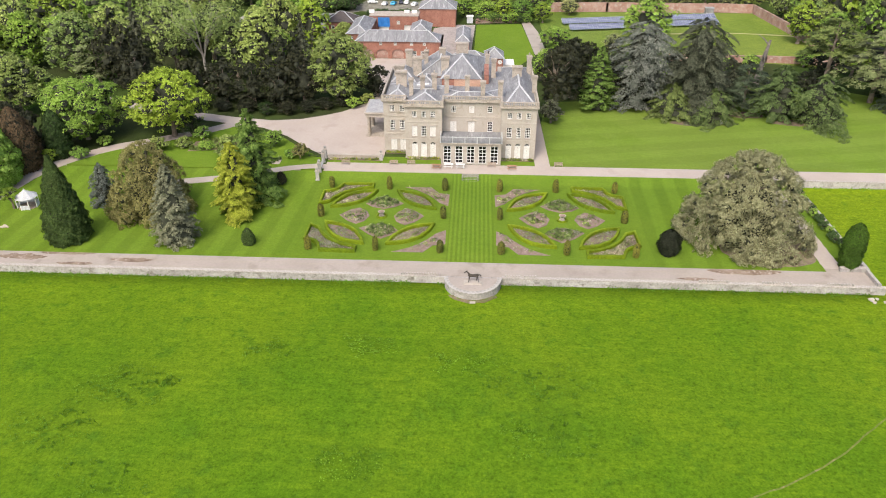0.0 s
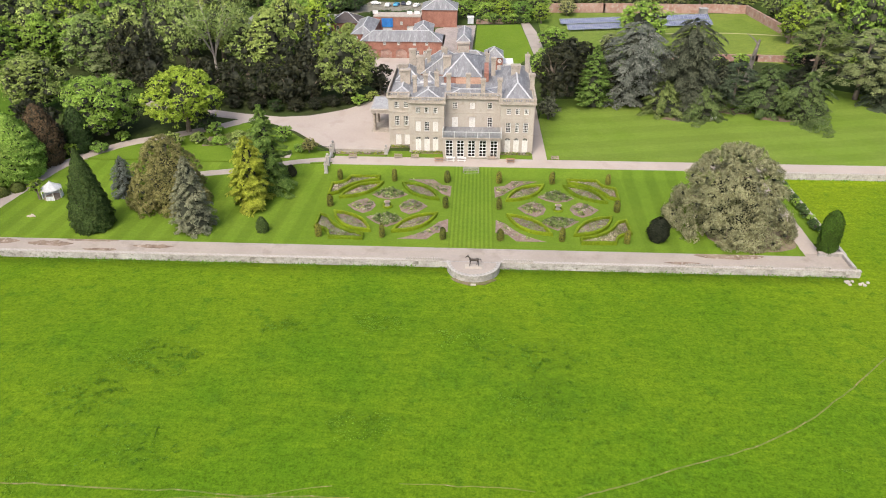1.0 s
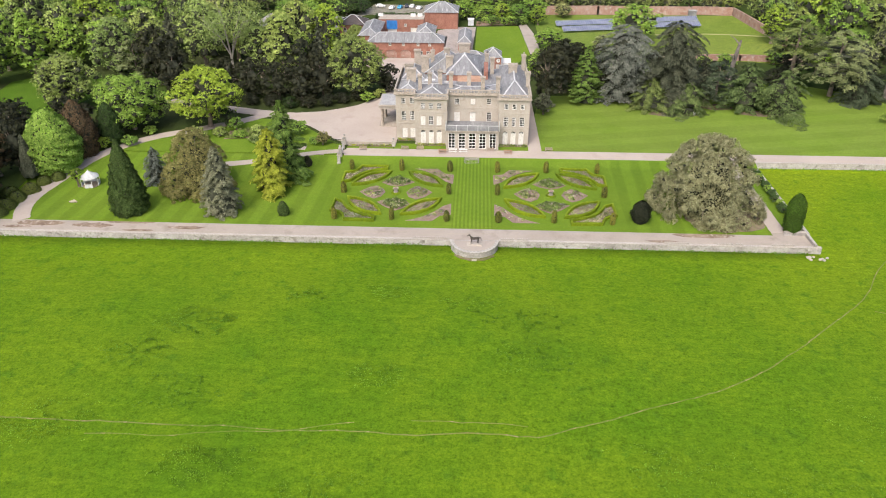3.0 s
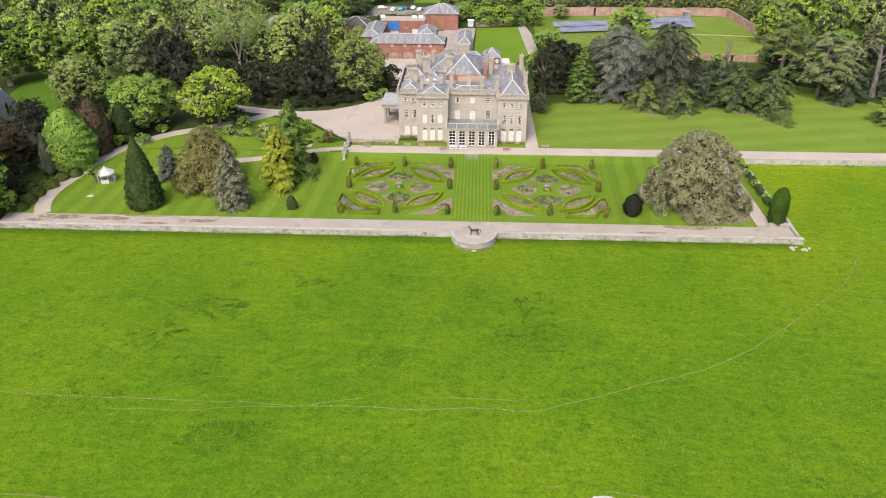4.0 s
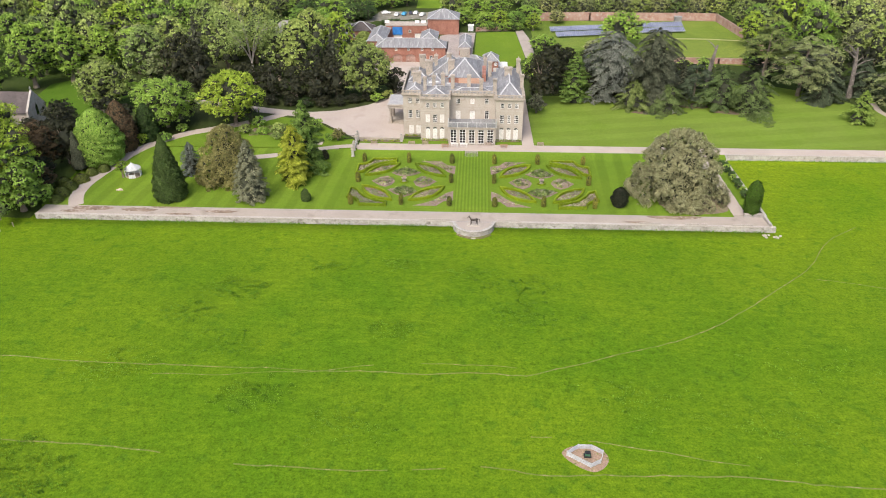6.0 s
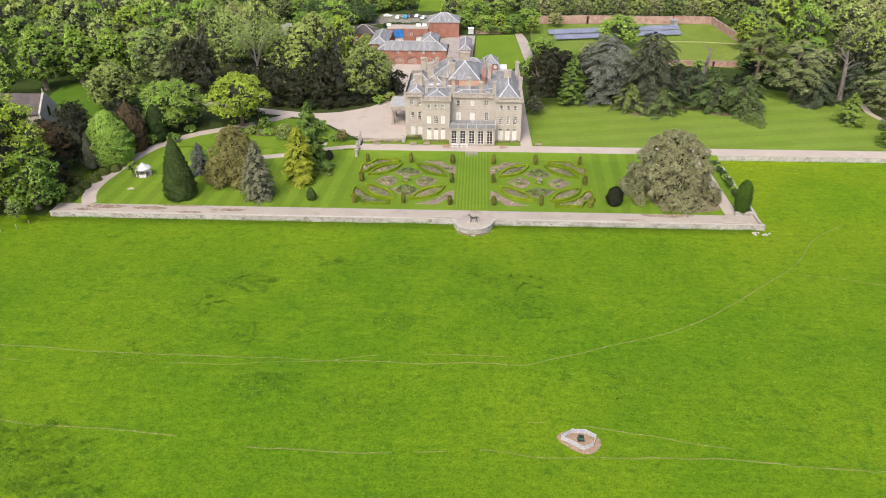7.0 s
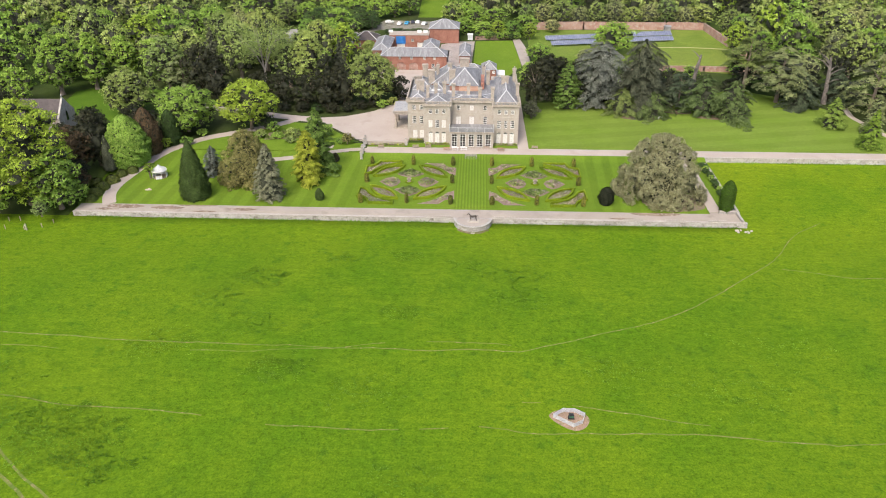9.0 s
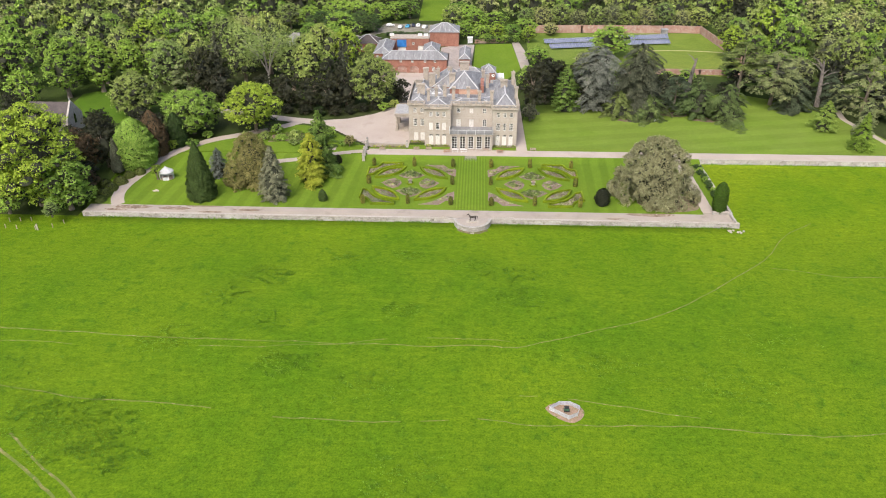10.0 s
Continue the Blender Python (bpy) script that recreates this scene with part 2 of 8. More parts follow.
L_CYPRESS = leafy("bright_cypress", (0.035, 0.078, 0.011), (0.07, 0.13, 0.018))
L_BED = leafy("bed_plants", (0.1, 0.16, 0.035), (0.26, 0.32, 0.12))
L_BEDP = leafy("pale_bed_plants", (0.24, 0.25, 0.16), (0.62, 0.58, 0.5))
L_MOUND = leafy("clipped_mound", (0.1, 0.13, 0.03), (0.17, 0.205, 0.055), spread=0.2)
L_LAUREL = leafy("laurel_green", (0.05, 0.095, 0.03), (0.12, 0.19, 0.06))
# Olive spring twigs and leaf, paled so the colour carries distance haze.
L_HAZE = leafy("hazed_spring_twigs_and_leaf", (0.22, 0.26, 0.095), (0.46, 0.49, 0.22))
# Crown cores: the shade between leaf sprays is put into this dark colour.
CORE_SHADE = surface("shaded_crown_core", (0.022, 0.026, 0.014), (0.042, 0.046, 0.026), 1.2, 7, 1.0, 0.5)
L_WCEDAR = leafy("deep_cedar_green", (0.07, 0.1, 0.06), (0.14, 0.17, 0.1))
L_NETTLE = leafy("nettle_leaf", (0.1, 0.215, 0.016), (0.16, 0.3, 0.026))

MOULD = surface("leaf_mould_on_gravel", (0.26, 0.2, 0.15), (0.14, 0.095, 0.065), 0.6, 8, 0.95, 0.3, (0.4, 0.335, 0.29), grain=(0.85, 1.1))
BALCONYBAR = surface("grey_balcony_paint", (0.2, 0.21, 0.22), (0.27, 0.28, 0.29), 1.0, 6, 0.6, 0.05)
RAILPAINT = surface("grey_white_paint", (0.42, 0.43, 0.43), (0.5, 0.51, 0.51), 1.0, 6, 0.6, 0.05)
RIDGE_LEAD = surface("pale_lead_roll", (0.42, 0.425, 0.43), (0.52, 0.525, 0.53), 0.8, 6, 0.6, 0.1)

# ---- building tools ----
# The plan below is drawn in units that are a little shorter from south to north than metres:
# one unit of plan depth is DEEP metres, and the plan's zero line lies at SHIFT.
DEEP, SHIFT = 1.115, -0.3


def place(x, y, z, rx=0, ry=0, rz=0):
    """A pose at a spot of the plan."""
    return pose(x, y * DEEP + SHIFT, z, rx, ry, rz)


def on_plan(ob):
    """For what is drawn in plan units: sets it in the world."""
    ob.matrix_basis = Matrix.LocRotScale((0, SHIFT, 0), None, (1, DEEP, 1))
    return ob


def finish(name, bm, material, parent=None, label="", smooth_faces=False):
    me = bpy.data.meshes.new(name)
    bm.normal_update()
    bm.to_mesh(me)
    bm.free()
    me.materials.append(material)
    if smooth_faces:
        me.polygons.foreach_set("use_smooth", [True] * len(me.polygons))
    ob = new(name, me)
    if parent:
        ob.parent = parent
    else:
        on_plan(ob)
    if label:
        ob["label"] = label
    return ob


def part(name, bm, material, parent, label="", smooth_faces=False):
    return finish(name, bm, material, parent, label, smooth_faces)


def thing(name, at, label, category, group="", turn=0.0):
    ob = new(name)
    ob.matrix_basis = place(*at, 0, 0, turn)
    if at[0] == 0 and at[1] == 0:
        ob.scale = (1, DEEP, 1)
    return tagged(ob, label, category, group)


def box(bm, x0, x1, y0, y1, z0, z1):
    v = [bm.verts.new(p) for p in ((x0, y0, z0), (x1, y0, z0), (x1, y1, z0), (x0, y1, z0), (x0, y0, z1), (x1, y0, z1), (x1, y1, z1), (x0, y1, z1))]
    for f in ((3, 2, 1, 0), (4, 5, 6, 7), (0, 1, 5, 4), (1, 2, 6, 5), (2, 3, 7, 6), (3, 0, 4, 7)):
        bm.faces.new([v[i] for i in f])
    return v


def boxes(*dims):
    bm = bmesh.new()
    for d in dims:
        box(bm, *d)
    return bm


def bar(bm, a, b, w=0.06, h=None):
    """A square bar from a to b."""
    a, b = Vector(a), Vector(b)
    h = h or w
    d = (b - a).normalized()
    s = d.cross(Vector((0, 0, 1)))
    s = s.normalized() if s.length > 1e-4 else Vector((1, 0, 0))
    u = s.cross(d)
    q = [[bm.verts.new(p + s * w / 2 * i + u * h / 2 * j) for i, j in ((-1, -1), (1, -1), (1, 1), (-1, 1))] for p in (a, b)]
    for k in range(4):
        bm.faces.new((q[0][k], q[0][(k + 1) % 4], q[1][(k + 1) % 4], q[1][k]))
    bm.faces.new(q[0][::-1]), bm.faces.new(q[1])


def lathe(bm, profile, n=16, at=(0, 0, 0), squash=1.0):
    """Rings of (radius, height), closed at both ends."""
    rings = [[bm.verts.new((at[0] + r * math.cos(2 * math.pi * k / n), at[1] + squash * r * math.sin(2 * math.pi * k / n), at[2] + z)) for k in range(n)] for r, z in profile]
    for a, b in zip(rings, rings[1:]):
        for k in range(n):
            bm.faces.new((a[k], a[(k + 1) % n], b[(k + 1) % n], b[k]))
    bm.faces.new(rings[0][::-1]), bm.faces.new(rings[-1])


def tube(bm, pts, radii, n=7):
    """A tapering limb through points."""
    rings = []
    for i, p in enumerate(pts):
        p = Vector(p)
        d = (Vector(pts[min(i + 1, len(pts) - 1)]) - Vector(pts[max(i - 1, 0)])).normalized()
        s = d.cross(Vector((0.31, 0.2, 0.93)))
        s = s.normalized() if s.length > 1e-3 else Vector((1, 0, 0))
        u = s.cross(d)
        rings.append([bm.verts.new(p + (s * math.cos(2 * math.pi * k / n) + u * math.sin(2 * math.pi * k / n)) * radii[i]) for k in range(n)])
    for a, b in zip(rings, rings[1:]):
        for k in range(n):
            bm.faces.new((a[k], a[(k + 1) % n], b[(k + 1) % n], b[k]))
    bm.faces.new(rings[0][::-1]), bm.faces.new(rings[-1])


def curve(pts, n=8, closed=False):
    """Catmull-Rom through points."""
    out, m = [], len(pts)
    for i in range(m if closed else m - 1):
        p = [Vector(pts[(i + k) % m]) if closed else Vector(pts[min(max(i + k, 0), m - 1)]) for k in (-1, 0, 1, 2)]
        for k in range(n):
            t = k / n
            out.append(0.5 * ((2 * p[1]) + (p[2] - p[0]) * t + (2 * p[0] - 5 * p[1] + 4 * p[2] - p[3]) * t * t + (3 * p[1] - p[0] - 3 * p[2] + p[3]) * t ** 3))
    if not closed:
        out.append(Vector(pts[-1]))
    return out


def slab(name, pts, top, thick, material, label="", category="", parent=None, kind="structure"):
    """A flat sheet with depth over an outline."""
    bm = bmesh.new()
    a = [bm.verts.new((p[0], p[1], top)) for p in pts]
    b = [bm.verts.new((p[0], p[1], top - thick)) for p in pts]
    f = bm.faces.new(a)
    n = len(pts)
    for k in range(n):
        bm.faces.new((a[(k + 1) % n], a[k], b[k], b[(k + 1) % n]))
    bmesh.ops.triangulate(bm, faces=[f])
    bmesh.ops.recalc_face_normals(bm, faces=bm.faces[:])
    ob = finish(name, bm, material, parent)
    return tagged(ob, label, category, "", kind) if not parent else ob


def smoothstep(a, b, v):
    t = min(max((v - a) / (b - a), 0.0), 1.0)
    return t * t * (3 - 2 * t)


def garden_z(x, y):
    """Height of the garden: low lawn, bank up to the terrace walk."""
    w = smoothstep(-46, -30, x)
    a = -20.0 + (-9.4 + 20.0) * w
    return -0.9 + 0.9 * smoothstep(a, -7.0, y)


def ribbon(name, line, width, material, label, category, lift=0.05, height=garden_z, kind="structure"):
    """A path with depth along a line, laid over the ground."""
    bm = bmesh.new()
    rows, m = [], len(line)
    for i, p in enumerate(line):
        d = (line[min(i + 1, m - 1)] - line[max(i - 1, 0)]).normalized()
        s = Vector((-d.y, d.x, 0))
        w = width * (1 + 0.12 * noise.noise((i * 0.7, width, 3.1)))
        q = []
        for k in (-0.5, 0, 0.5):
            c = p + s * w * k
            q.append((c.x, c.y, height(c.x, c.y) + lift))
        a, b = q[0], q[-1]
        rows.append([bm.verts.new(c) for c in ((a[0], a[1], a[2] - 0.3), *q, (b[0], b[1], b[2] - 0.3))])
    for a, b in zip(rows, rows[1:]):
        for k in range(4):
            bm.faces.new((a[k + 1], a[k], b[k], b[k + 1]))
    bmesh.ops.recalc_face_normals(bm, faces=bm.faces[:])
    return tagged(finish(name, bm, material), label, category, "", kind)


def quads_mesh(name, centres, normals, sizes, rng, stretch=1.0, along=None, bend=0.25):
    """Leaf clumps: one bent quad (two triangles) at each centre, facing its normal."""
    n = len(centres)
    nn = normals / np.maximum(np.linalg.norm(normals, axis=1, keepdims=True), 1e-6)
    r = along if along is not None else rng.normal(size=(n, 3))
    t = r - nn * (r * nn).sum(1, keepdims=True)
    t /= np.maximum(np.linalg.norm(t, axis=1, keepdims=True), 1e-6)
    b = np.cross(nn, t)
    s = sizes[:, None]
    lift = nn * s * bend
    v = np.stack([centres - t * s * stretch - lift, centres - b * s, centres + t * s * stretch - lift, centres + b * s], 1).reshape(-1, 3)
    f = np.arange(4 * n).reshape(n, 4)
    return v, f, np.repeat(nn, 4, 0)


def mesh_from(name, groups, material, flat=False):
    """One mesh from several (verts, faces) groups."""
    vs, fs, off = [], [], 0
    for g in groups:
        vs.append(g[0])
        fs.extend((np.asarray(g[1]) + off).tolist())
        off += len(g[0])
    me = bpy.data.meshes.new(name)
    me.from_pydata(np.concatenate(vs).tolist(), [], fs)
    me.materials.append(material)
    if len(groups) > 1:        # the core lumps of a crown carry painted shade, the rest leaves
        me.materials.append(CORE_SHADE)
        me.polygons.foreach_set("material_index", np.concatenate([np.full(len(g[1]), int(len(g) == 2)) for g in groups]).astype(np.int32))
    soft_normals(me, groups)
    return me


def clump_normals(groups):
    """Leaves take the roundness of their clump and of the whole crown: normals bend outwards from both middles."""
    unit = lambda d: d / np.maximum(np.linalg.norm(d, axis=1, keepdims=True), 1e-6)
    allv = np.concatenate([g[0] for g in groups])
    lo, hi = allv.min(0), allv.max(0)
    mid = np.array([(lo[0] + hi[0]) / 2, (lo[1] + hi[1]) / 2, lo[2] + 0.35 * (hi[2] - lo[2])])
    half = np.maximum((hi - lo) / 2, 0.1)
    n = []
    for g in groups:
        v = g[0]
        c = v.mean(0) - np.array([0, 0, 0.25 * (v[:, 2].max() - v[:, 2].min())])
        d = unit(v - c)
        d[:, 2] += 0.4
        d = unit(d)
        if len(g) > 2:
            d = unit(d * 0.45 + g[2] * 0.55)
        if len(groups) > 4:
            d = unit(d * 0.72 + unit((v - mid) / half) * 0.28)
        n.append(d)
    return np.concatenate(n)


def soft_normals(me, groups):
    me.polygons.foreach_set("use_smooth", [True] * len(me.polygons))
    me.normals_split_custom_set_from_vertices(clump_normals(groups).tolist())


def ico(level):
    bm = bmesh.new()
    bmesh.ops.create_icosphere(bm, subdivisions=level, radius=1.0)
    bm.verts.index_update()
    out = np.array([v.co[:] for v in bm.verts]), np.array([[v.index for v in f.verts] for f in bm.faces])
    bm.free()
    return out


ICOS = {1: ico(1), 2: ico(2)}


def lump(centre, radii, rng, rough=0.18, level=2):
    ICO_V, ICO_F = ICOS[level]
    k = rng.normal(size=(3, 3)) * 2.2
    d = 1 + rough * np.sin(ICO_V @ k + rng.uniform(0, 6, 3)).mean(1) * 1.7
    return ICO_V * d[:, None] * np.asarray(radii) + np.asarray(centre), ICO_F

# ---- ground, walks and walls ----
def field_z(x, y):
    s = -2.15 + 1.15 * smoothstep(0, 30, -42 - y)
    return s + 0.12 * noise.noise((x * 0.05, y * 0.05, 0.0)) + 0.5 * noise.noise((x * 0.008, y * 0.012, 4.0)) * smoothstep(-42, -70, y)


def ground_z(x, y):
    if y < -41.2:
        return field_z(x, y)
    if y > -6.4:
        return 0.0
    if x > 69.2:
        return field_z(x, -41.3) + (y + 41.2) * 0.024
    if x < -97.5:
        return field_z(x, -41.3) * (1 - smoothstep(-41, -8, y))
    return -2.7


def build_ground():
    xs = sorted({*range(-300, 301, 10), -3000, -1500, -700, 700, 1500, 3000, -97.6, -97.4, 69.1, 69.3})
    ys = sorted({*range(-300, 301, 10), -3000, -1500, -700, 700, 1500, 3000, *range(-60, -42, 3), -41.3, -41.1, -6.5, -6.3})
    bm = bmesh.new()
    g = [[bm.verts.new((x, y, ground_z(x, y))) for x in xs] for y in ys]
    for j in range(len(ys) - 1):
        for i in range(len(xs) - 1):
            f = bm.faces.new((g[j][i], g[j][i + 1], g[j + 1][i + 1], g[j + 1][i]))
            cx, cy = (xs[i] + xs[i + 1]) / 2, (ys[j] + ys[j + 1]) / 2
            f.material_index = 1 if cy > -6.4 or (cx < -97.5 and cy > -41) else 0
            f.smooth = True
    ob = finish("ground", bm, FIELD)
    ob.data.materials.append(WOODFLOOR)
    tagged(ob, "open grazed meadow of bright green grass, rising gently", "field", "", "structure")


build_ground()


def build_lawn(name, x0, x1, y0, y1, material, label, step=2.0):
    bm = bmesh.new()
    nx, ny = max(2, int((x1 - x0) / step)), max(2, int((y1 - y0) / 1.2))
    g = [[bm.verts.new((x0 + (x1 - x0) * i / nx, y0 + (y1 - y0) * j / ny, garden_z(x0 + (x1 - x0) * i / nx, y0 + (y1 - y0) * j / ny))) for i in range(nx + 1)] for j in range(ny + 1)]
    for j in range(ny):
        for i in range(nx):
            f = bm.faces.new((g[j][i], g[j][i + 1], g[j + 1][i + 1], g[j + 1][i]))
            f.smooth = True
    edge = [g[0][i] for i in range(nx + 1)] + [g[j][nx] for j in range(1, ny + 1)] + [g[ny][i] for i in range(nx - 1, -1, -1)] + [g[j][0] for j in range(ny - 1, 0, -1)]
    edge = [bm.verts.new(v.co) for v in edge]
    low = [bm.verts.new((v.co.x, v.co.y, -2.6)) for v in edge]
    for k in range(len(edge)):
        bm.faces.new((edge[k], low[k], low[(k + 1) % len(edge)], edge[(k + 1) % len(edge)]))
    return tagged(finish(name, bm, material), label, "lawn", "", "structure")


WALL_Y = -41.3
build_lawn("lawn_west", -97, -28, -37.05, -6.9, LAWN_W, "mown garden lawn with broad mowing stripes")
build_lawn("lawn_parterre_west", -28, -0.9, -37.05, -6.9, LAWN, "mown lawn round the flower beds")
build_lawn("lawn_centre", -0.9, 7.4, -37.05, -6.9, LAWN_S, "lawn strip mown in fine straight stripes")
build_lawn("lawn_parterre_east", 7.4, 34.5, -37.05, -6.9, LAWN, "mown lawn round the flower beds")
build_lawn("lawn_east", 34.5, 62.0, -37.05, -6.9, LAWN_W, "mown garden lawn with broad mowing stripes")
build_lawn("lawn_ramp_side", 65.0, 69.2, -33.0, -6.9, LAWN, "narrow grass strip beside the sloping walk")


def rect(x0, x1, y0, y1):
    return [(x0, y0), (x1, y0), (x1, y1), (x0, y1)]


slab("lower_walk", [(-96, WALL_Y + 0.3), (69.2, WALL_Y + 0.3), (69.2, -36.2), (62.0, -36.2), (62.0, -37.05), (-96, -37.05)], -0.93, 1.6, PATHDIRT, "straight gravel walk above the field wall, stained brown in places", "path")
slab("terrace_walk", rect(-28, 140, -6.9, -2.9), 0.05, 1.0, GRAVEL, "pale pinkish gravel walk along the house front", "path")
ribbon("ramp_walk", curve([(63.5, -36.3, 0), (63.5, -28, 0), (63.5, -18, 0), (63.5, -6.9, 0)]), 3.0, GRAVEL, "sloping gravel walk up to the terrace", "path", 0.04)
slab("house_side_walk", [(16.4, -2.9), (19.6, -2.9), (19.3, 20), (19.2, 40), (16.4, 40)], 0.06, 0.3, GRAVEL, "gravel walk beside the house", "path")
slab("front_border_lawn", rect(-16.4, -3.6, -2.9, 0.2), 0.06, 0.3, LAWN, "narrow lawn under the house wall", "lawn")
slab("front_border_lawn", rect(9.1, 16.4, -2.9, 0.2), 0.06, 0.3, LAWN, "narrow lawn under the house wall", "lawn")
slab("front_border_lawn", rect(-28, -16.6, -2.9, -1.1), 0.06, 0.3, LAWN, "narrow lawn under the forecourt wall", "lawn")
drive_line = [(-16.2, -0.6), (-24, -0.6), (-29, -0.2), (-34, 4), (-40, 10), (-47, 14.5), (-57, 17.0), (-68, 19.5), (-80, 23), (-95, 30), (-95, 33), (-80, 26.5), (-66, 23), (-56, 20.5), (-46, 18.8), (-39, 20), (-34, 22.5), (-30, 25), (-24, 32), (-24, 48), (-33, 60), (-34, 68.1), (-8, 68.1), (-8, 62), (2, 61.8), (2, 54), (-16.2, 46)]
slab("forecourt", drive_line, 0.095, 0.4, GRAVEL, "wide gravel forecourt and drive", "drive")
slab("upper_lawn", curve([(19.5, -2.8), (60, -2.8), (128, -2.8), (131, 8), (126, 24), (112, 40), (95, 50), (80, 40), (60, 38), (40, 36), (22, 34), (19.4, 20)], 1, True), 0.05, 0.4, LAWN_E, "large mown lawn beside the house", "lawn")
slab("stable_yard", [(-9, 62), (1.5, 62), (1.8, 82), (2.6, 108), (-4, 108), (-12, 103), (-12, 96), (-8, 95), (-8, 78)], 0.05, 0.3, surface("yard_setts", (0.3, 0.262, 0.24), (0.36, 0.32, 0.295), 0.3, 12, 0.95, 0.3, (0.25, 0.22, 0.2)), "pinkish-grey yard beside the brick stables", "yard")
slab("yard_lawn", [(2.2, 60), (15, 60), (21.5, 74), (20.9, 86), (19.2, 110), (3.1, 108), (2.6, 82)], 0.08, 0.4, LAWN, "bright small lawn behind the house", "lawn")
slab("garden_side_path", [(21.0, 86), (21.7, 74), (25.5, 76), (24.5, 100), (22.5, 113), (19.4, 112)], 0.07, 0.3, PATHDIRT, "worn brown path beside the small lawn", "path")
slab("car_park", [(-86, 104), (-64, 92), (-51, 86), (-49, 96), (-49, 116), (-52, 122), (-64, 124), (-84, 126)], 0.06, 0.3, TARMAC, "grey tarmac parking place among trees", "car park")
slab("rough_yard", [(-50, 117), (-42, 126), (-18, 124), (-17.5, 142), (-42, 144)], 0.055, 0.3, surface("rough_yard_ground", (0.16, 0.15, 0.11), (0.26, 0.24, 0.2), 0.35, 8, 0.95, 0.4, (0.09, 0.13, 0.04)), "rough earth yard with parked cars and weeds", "yard")
slab("kitchen_garden", [(26, 70), (86, 70), (110, 65), (112.3, 86), (108.3, 129.3), (26, 128)], 0.06, 0.3, grass("rough_grass", (0.1, 0.165, 0.03), (0.13, 0.2, 0.04), (0.145, 0.2, 0.05), 0.1, None, None, True), "rough grass inside the walled garden", "lawn")
ribbon("garden_path", curve([(70, 99.5, 0), (80, 100.8, 0), (94, 101.2, 0), (111, 98.8, 0)]), 1.1, surface("trodden_garden_path", (0.27, 0.27, 0.1), (0.36, 0.33, 0.17), 0.4), "pale trodden path across the walled garden", "path", 0.1, lambda x, y: 0.0)
slab("chapel_lawn", [(-136, 14), (-112, 14), (-106, 40), (-128, 52), (-140, 40)], 0.05, 0.3, grass("chapel_turf", (0.06, 0.125, 0.012), (0.085, 0.155, 0.016), (0.07, 0.13, 0.014), 0.16), "patch of green lawn near the chapel", "lawn")
slab("far_glade", [(-26, 150), (-14, 150), (-10, 215), (-28, 215)], 0.05, 0.3, LAWN, "grass ride between far trees", "lawn")
slab("far_field", [(175, 170), (400, 120), (500, 400), (210, 300)], 0.1, 0.3, FIELD, "distant bright field", "field")

west_path = curve([(-88.6, -37.3, 0), (-90.6, -33.5, 0), (-91.5, -29.5, 0), (-91.3, -24, 0), (-89, -14, 0), (-84.5, -5.5, 0), (-78, 1.5, 0), (-70, 6, 0), (-60, 12, 0), (-54, 17, 0)])
north_h = lambda x, y: garden_z(x, y) if y < -6.9 else 0.02
ribbon("west_path", west_path, 3.2, GRAVEL, "curving gravel path through the garden", "path", 0.05, north_h)
ribbon("garden_path", curve([(-59, -12.6, 0), (-54.6, -12, 0), (-45, -9.8, 0), (-37, -6.6, 0), (-31, -5, 0), (-27.5, -5, 0)]), 2.0, GRAVEL, "narrow gravel garden path", "path", 0.06, north_h)
slab("west_border_lawn", [(-84, -6.4), (-29, -6.4), (-29.5, -1), (-35, 3.5), (-41, 9.5), (-48, 13.5), (-56, 15), (-60, 11), (-70, 4.8), (-78, 0)], 0.04, 0.3, LAWN, "lawn with shrub borders beside the drive", "lawn")


def stone_wall(name, x0, x1, y, thick, z0, z1, label):
    bm = bmesh.new()
    n = int((x1 - x0) / 1.5)
    rng = np.random.default_rng(5)
    rows = 4
    for j in range(rows):
        za, zb = z0 + (z1 - z0) * j / rows, z0 + (z1 - z0) * (j + 1) / rows
        x = x0
        while x < x1 - 0.2:
            w = min(rng.uniform(0.5, 1.3), x1 - x)
            d = rng.uniform(0.0, 0.05)
            box(bm, x + 0.012, x + w - 0.012, y - d, y + thick, za + 0.012, zb - 0.012)
            x += w
    box(bm, x0, x1, y + 0.06, y + thick - 0.06, z0, z1 - 0.01)
    wall = tagged(finish(name, bm, WALLSTONE), label, "wall", "", "structure")
    return wall


def coping(parent, spans, y, thick, z, material=None):
    rng = np.random.default_rng(8)
    me = bpy.data.meshes.new("coping_stone")
    bm = bmesh.new()
    box(bm, -0.7, 0.7, -thick / 2, thick / 2, 0, 0.16)
    bmesh.ops.bevel(bm, geom=bm.edges[:], offset=0.018, segments=1, affect="EDGES")
    bm.to_mesh(me)
    bm.free()
    me.materials.append(material or COPING)
    for x0, x1 in spans:
        x = x0 + 0.7
        while x < x1 - 0.6:
            ob = new("coping_stone", me)
            ob.parent = parent
            ob.matrix_basis = pose(x, y + rng.normal() * 0.01, z + rng.normal() * 0.005, rng.normal() * 0.3, rng.normal() * 0.08, rng.normal() * 0.25)
            x += 1.42


field_wall = stone_wall("field_wall", -96, 69.6, WALL_Y, 0.55, -2.75, -0.95, "long pale weathered stone retaining wall between field and walk")
coping(field_wall, [(-96, -1.0), (8.5, 69.6)], WALL_Y + 0.25, 0.66, -0.95)
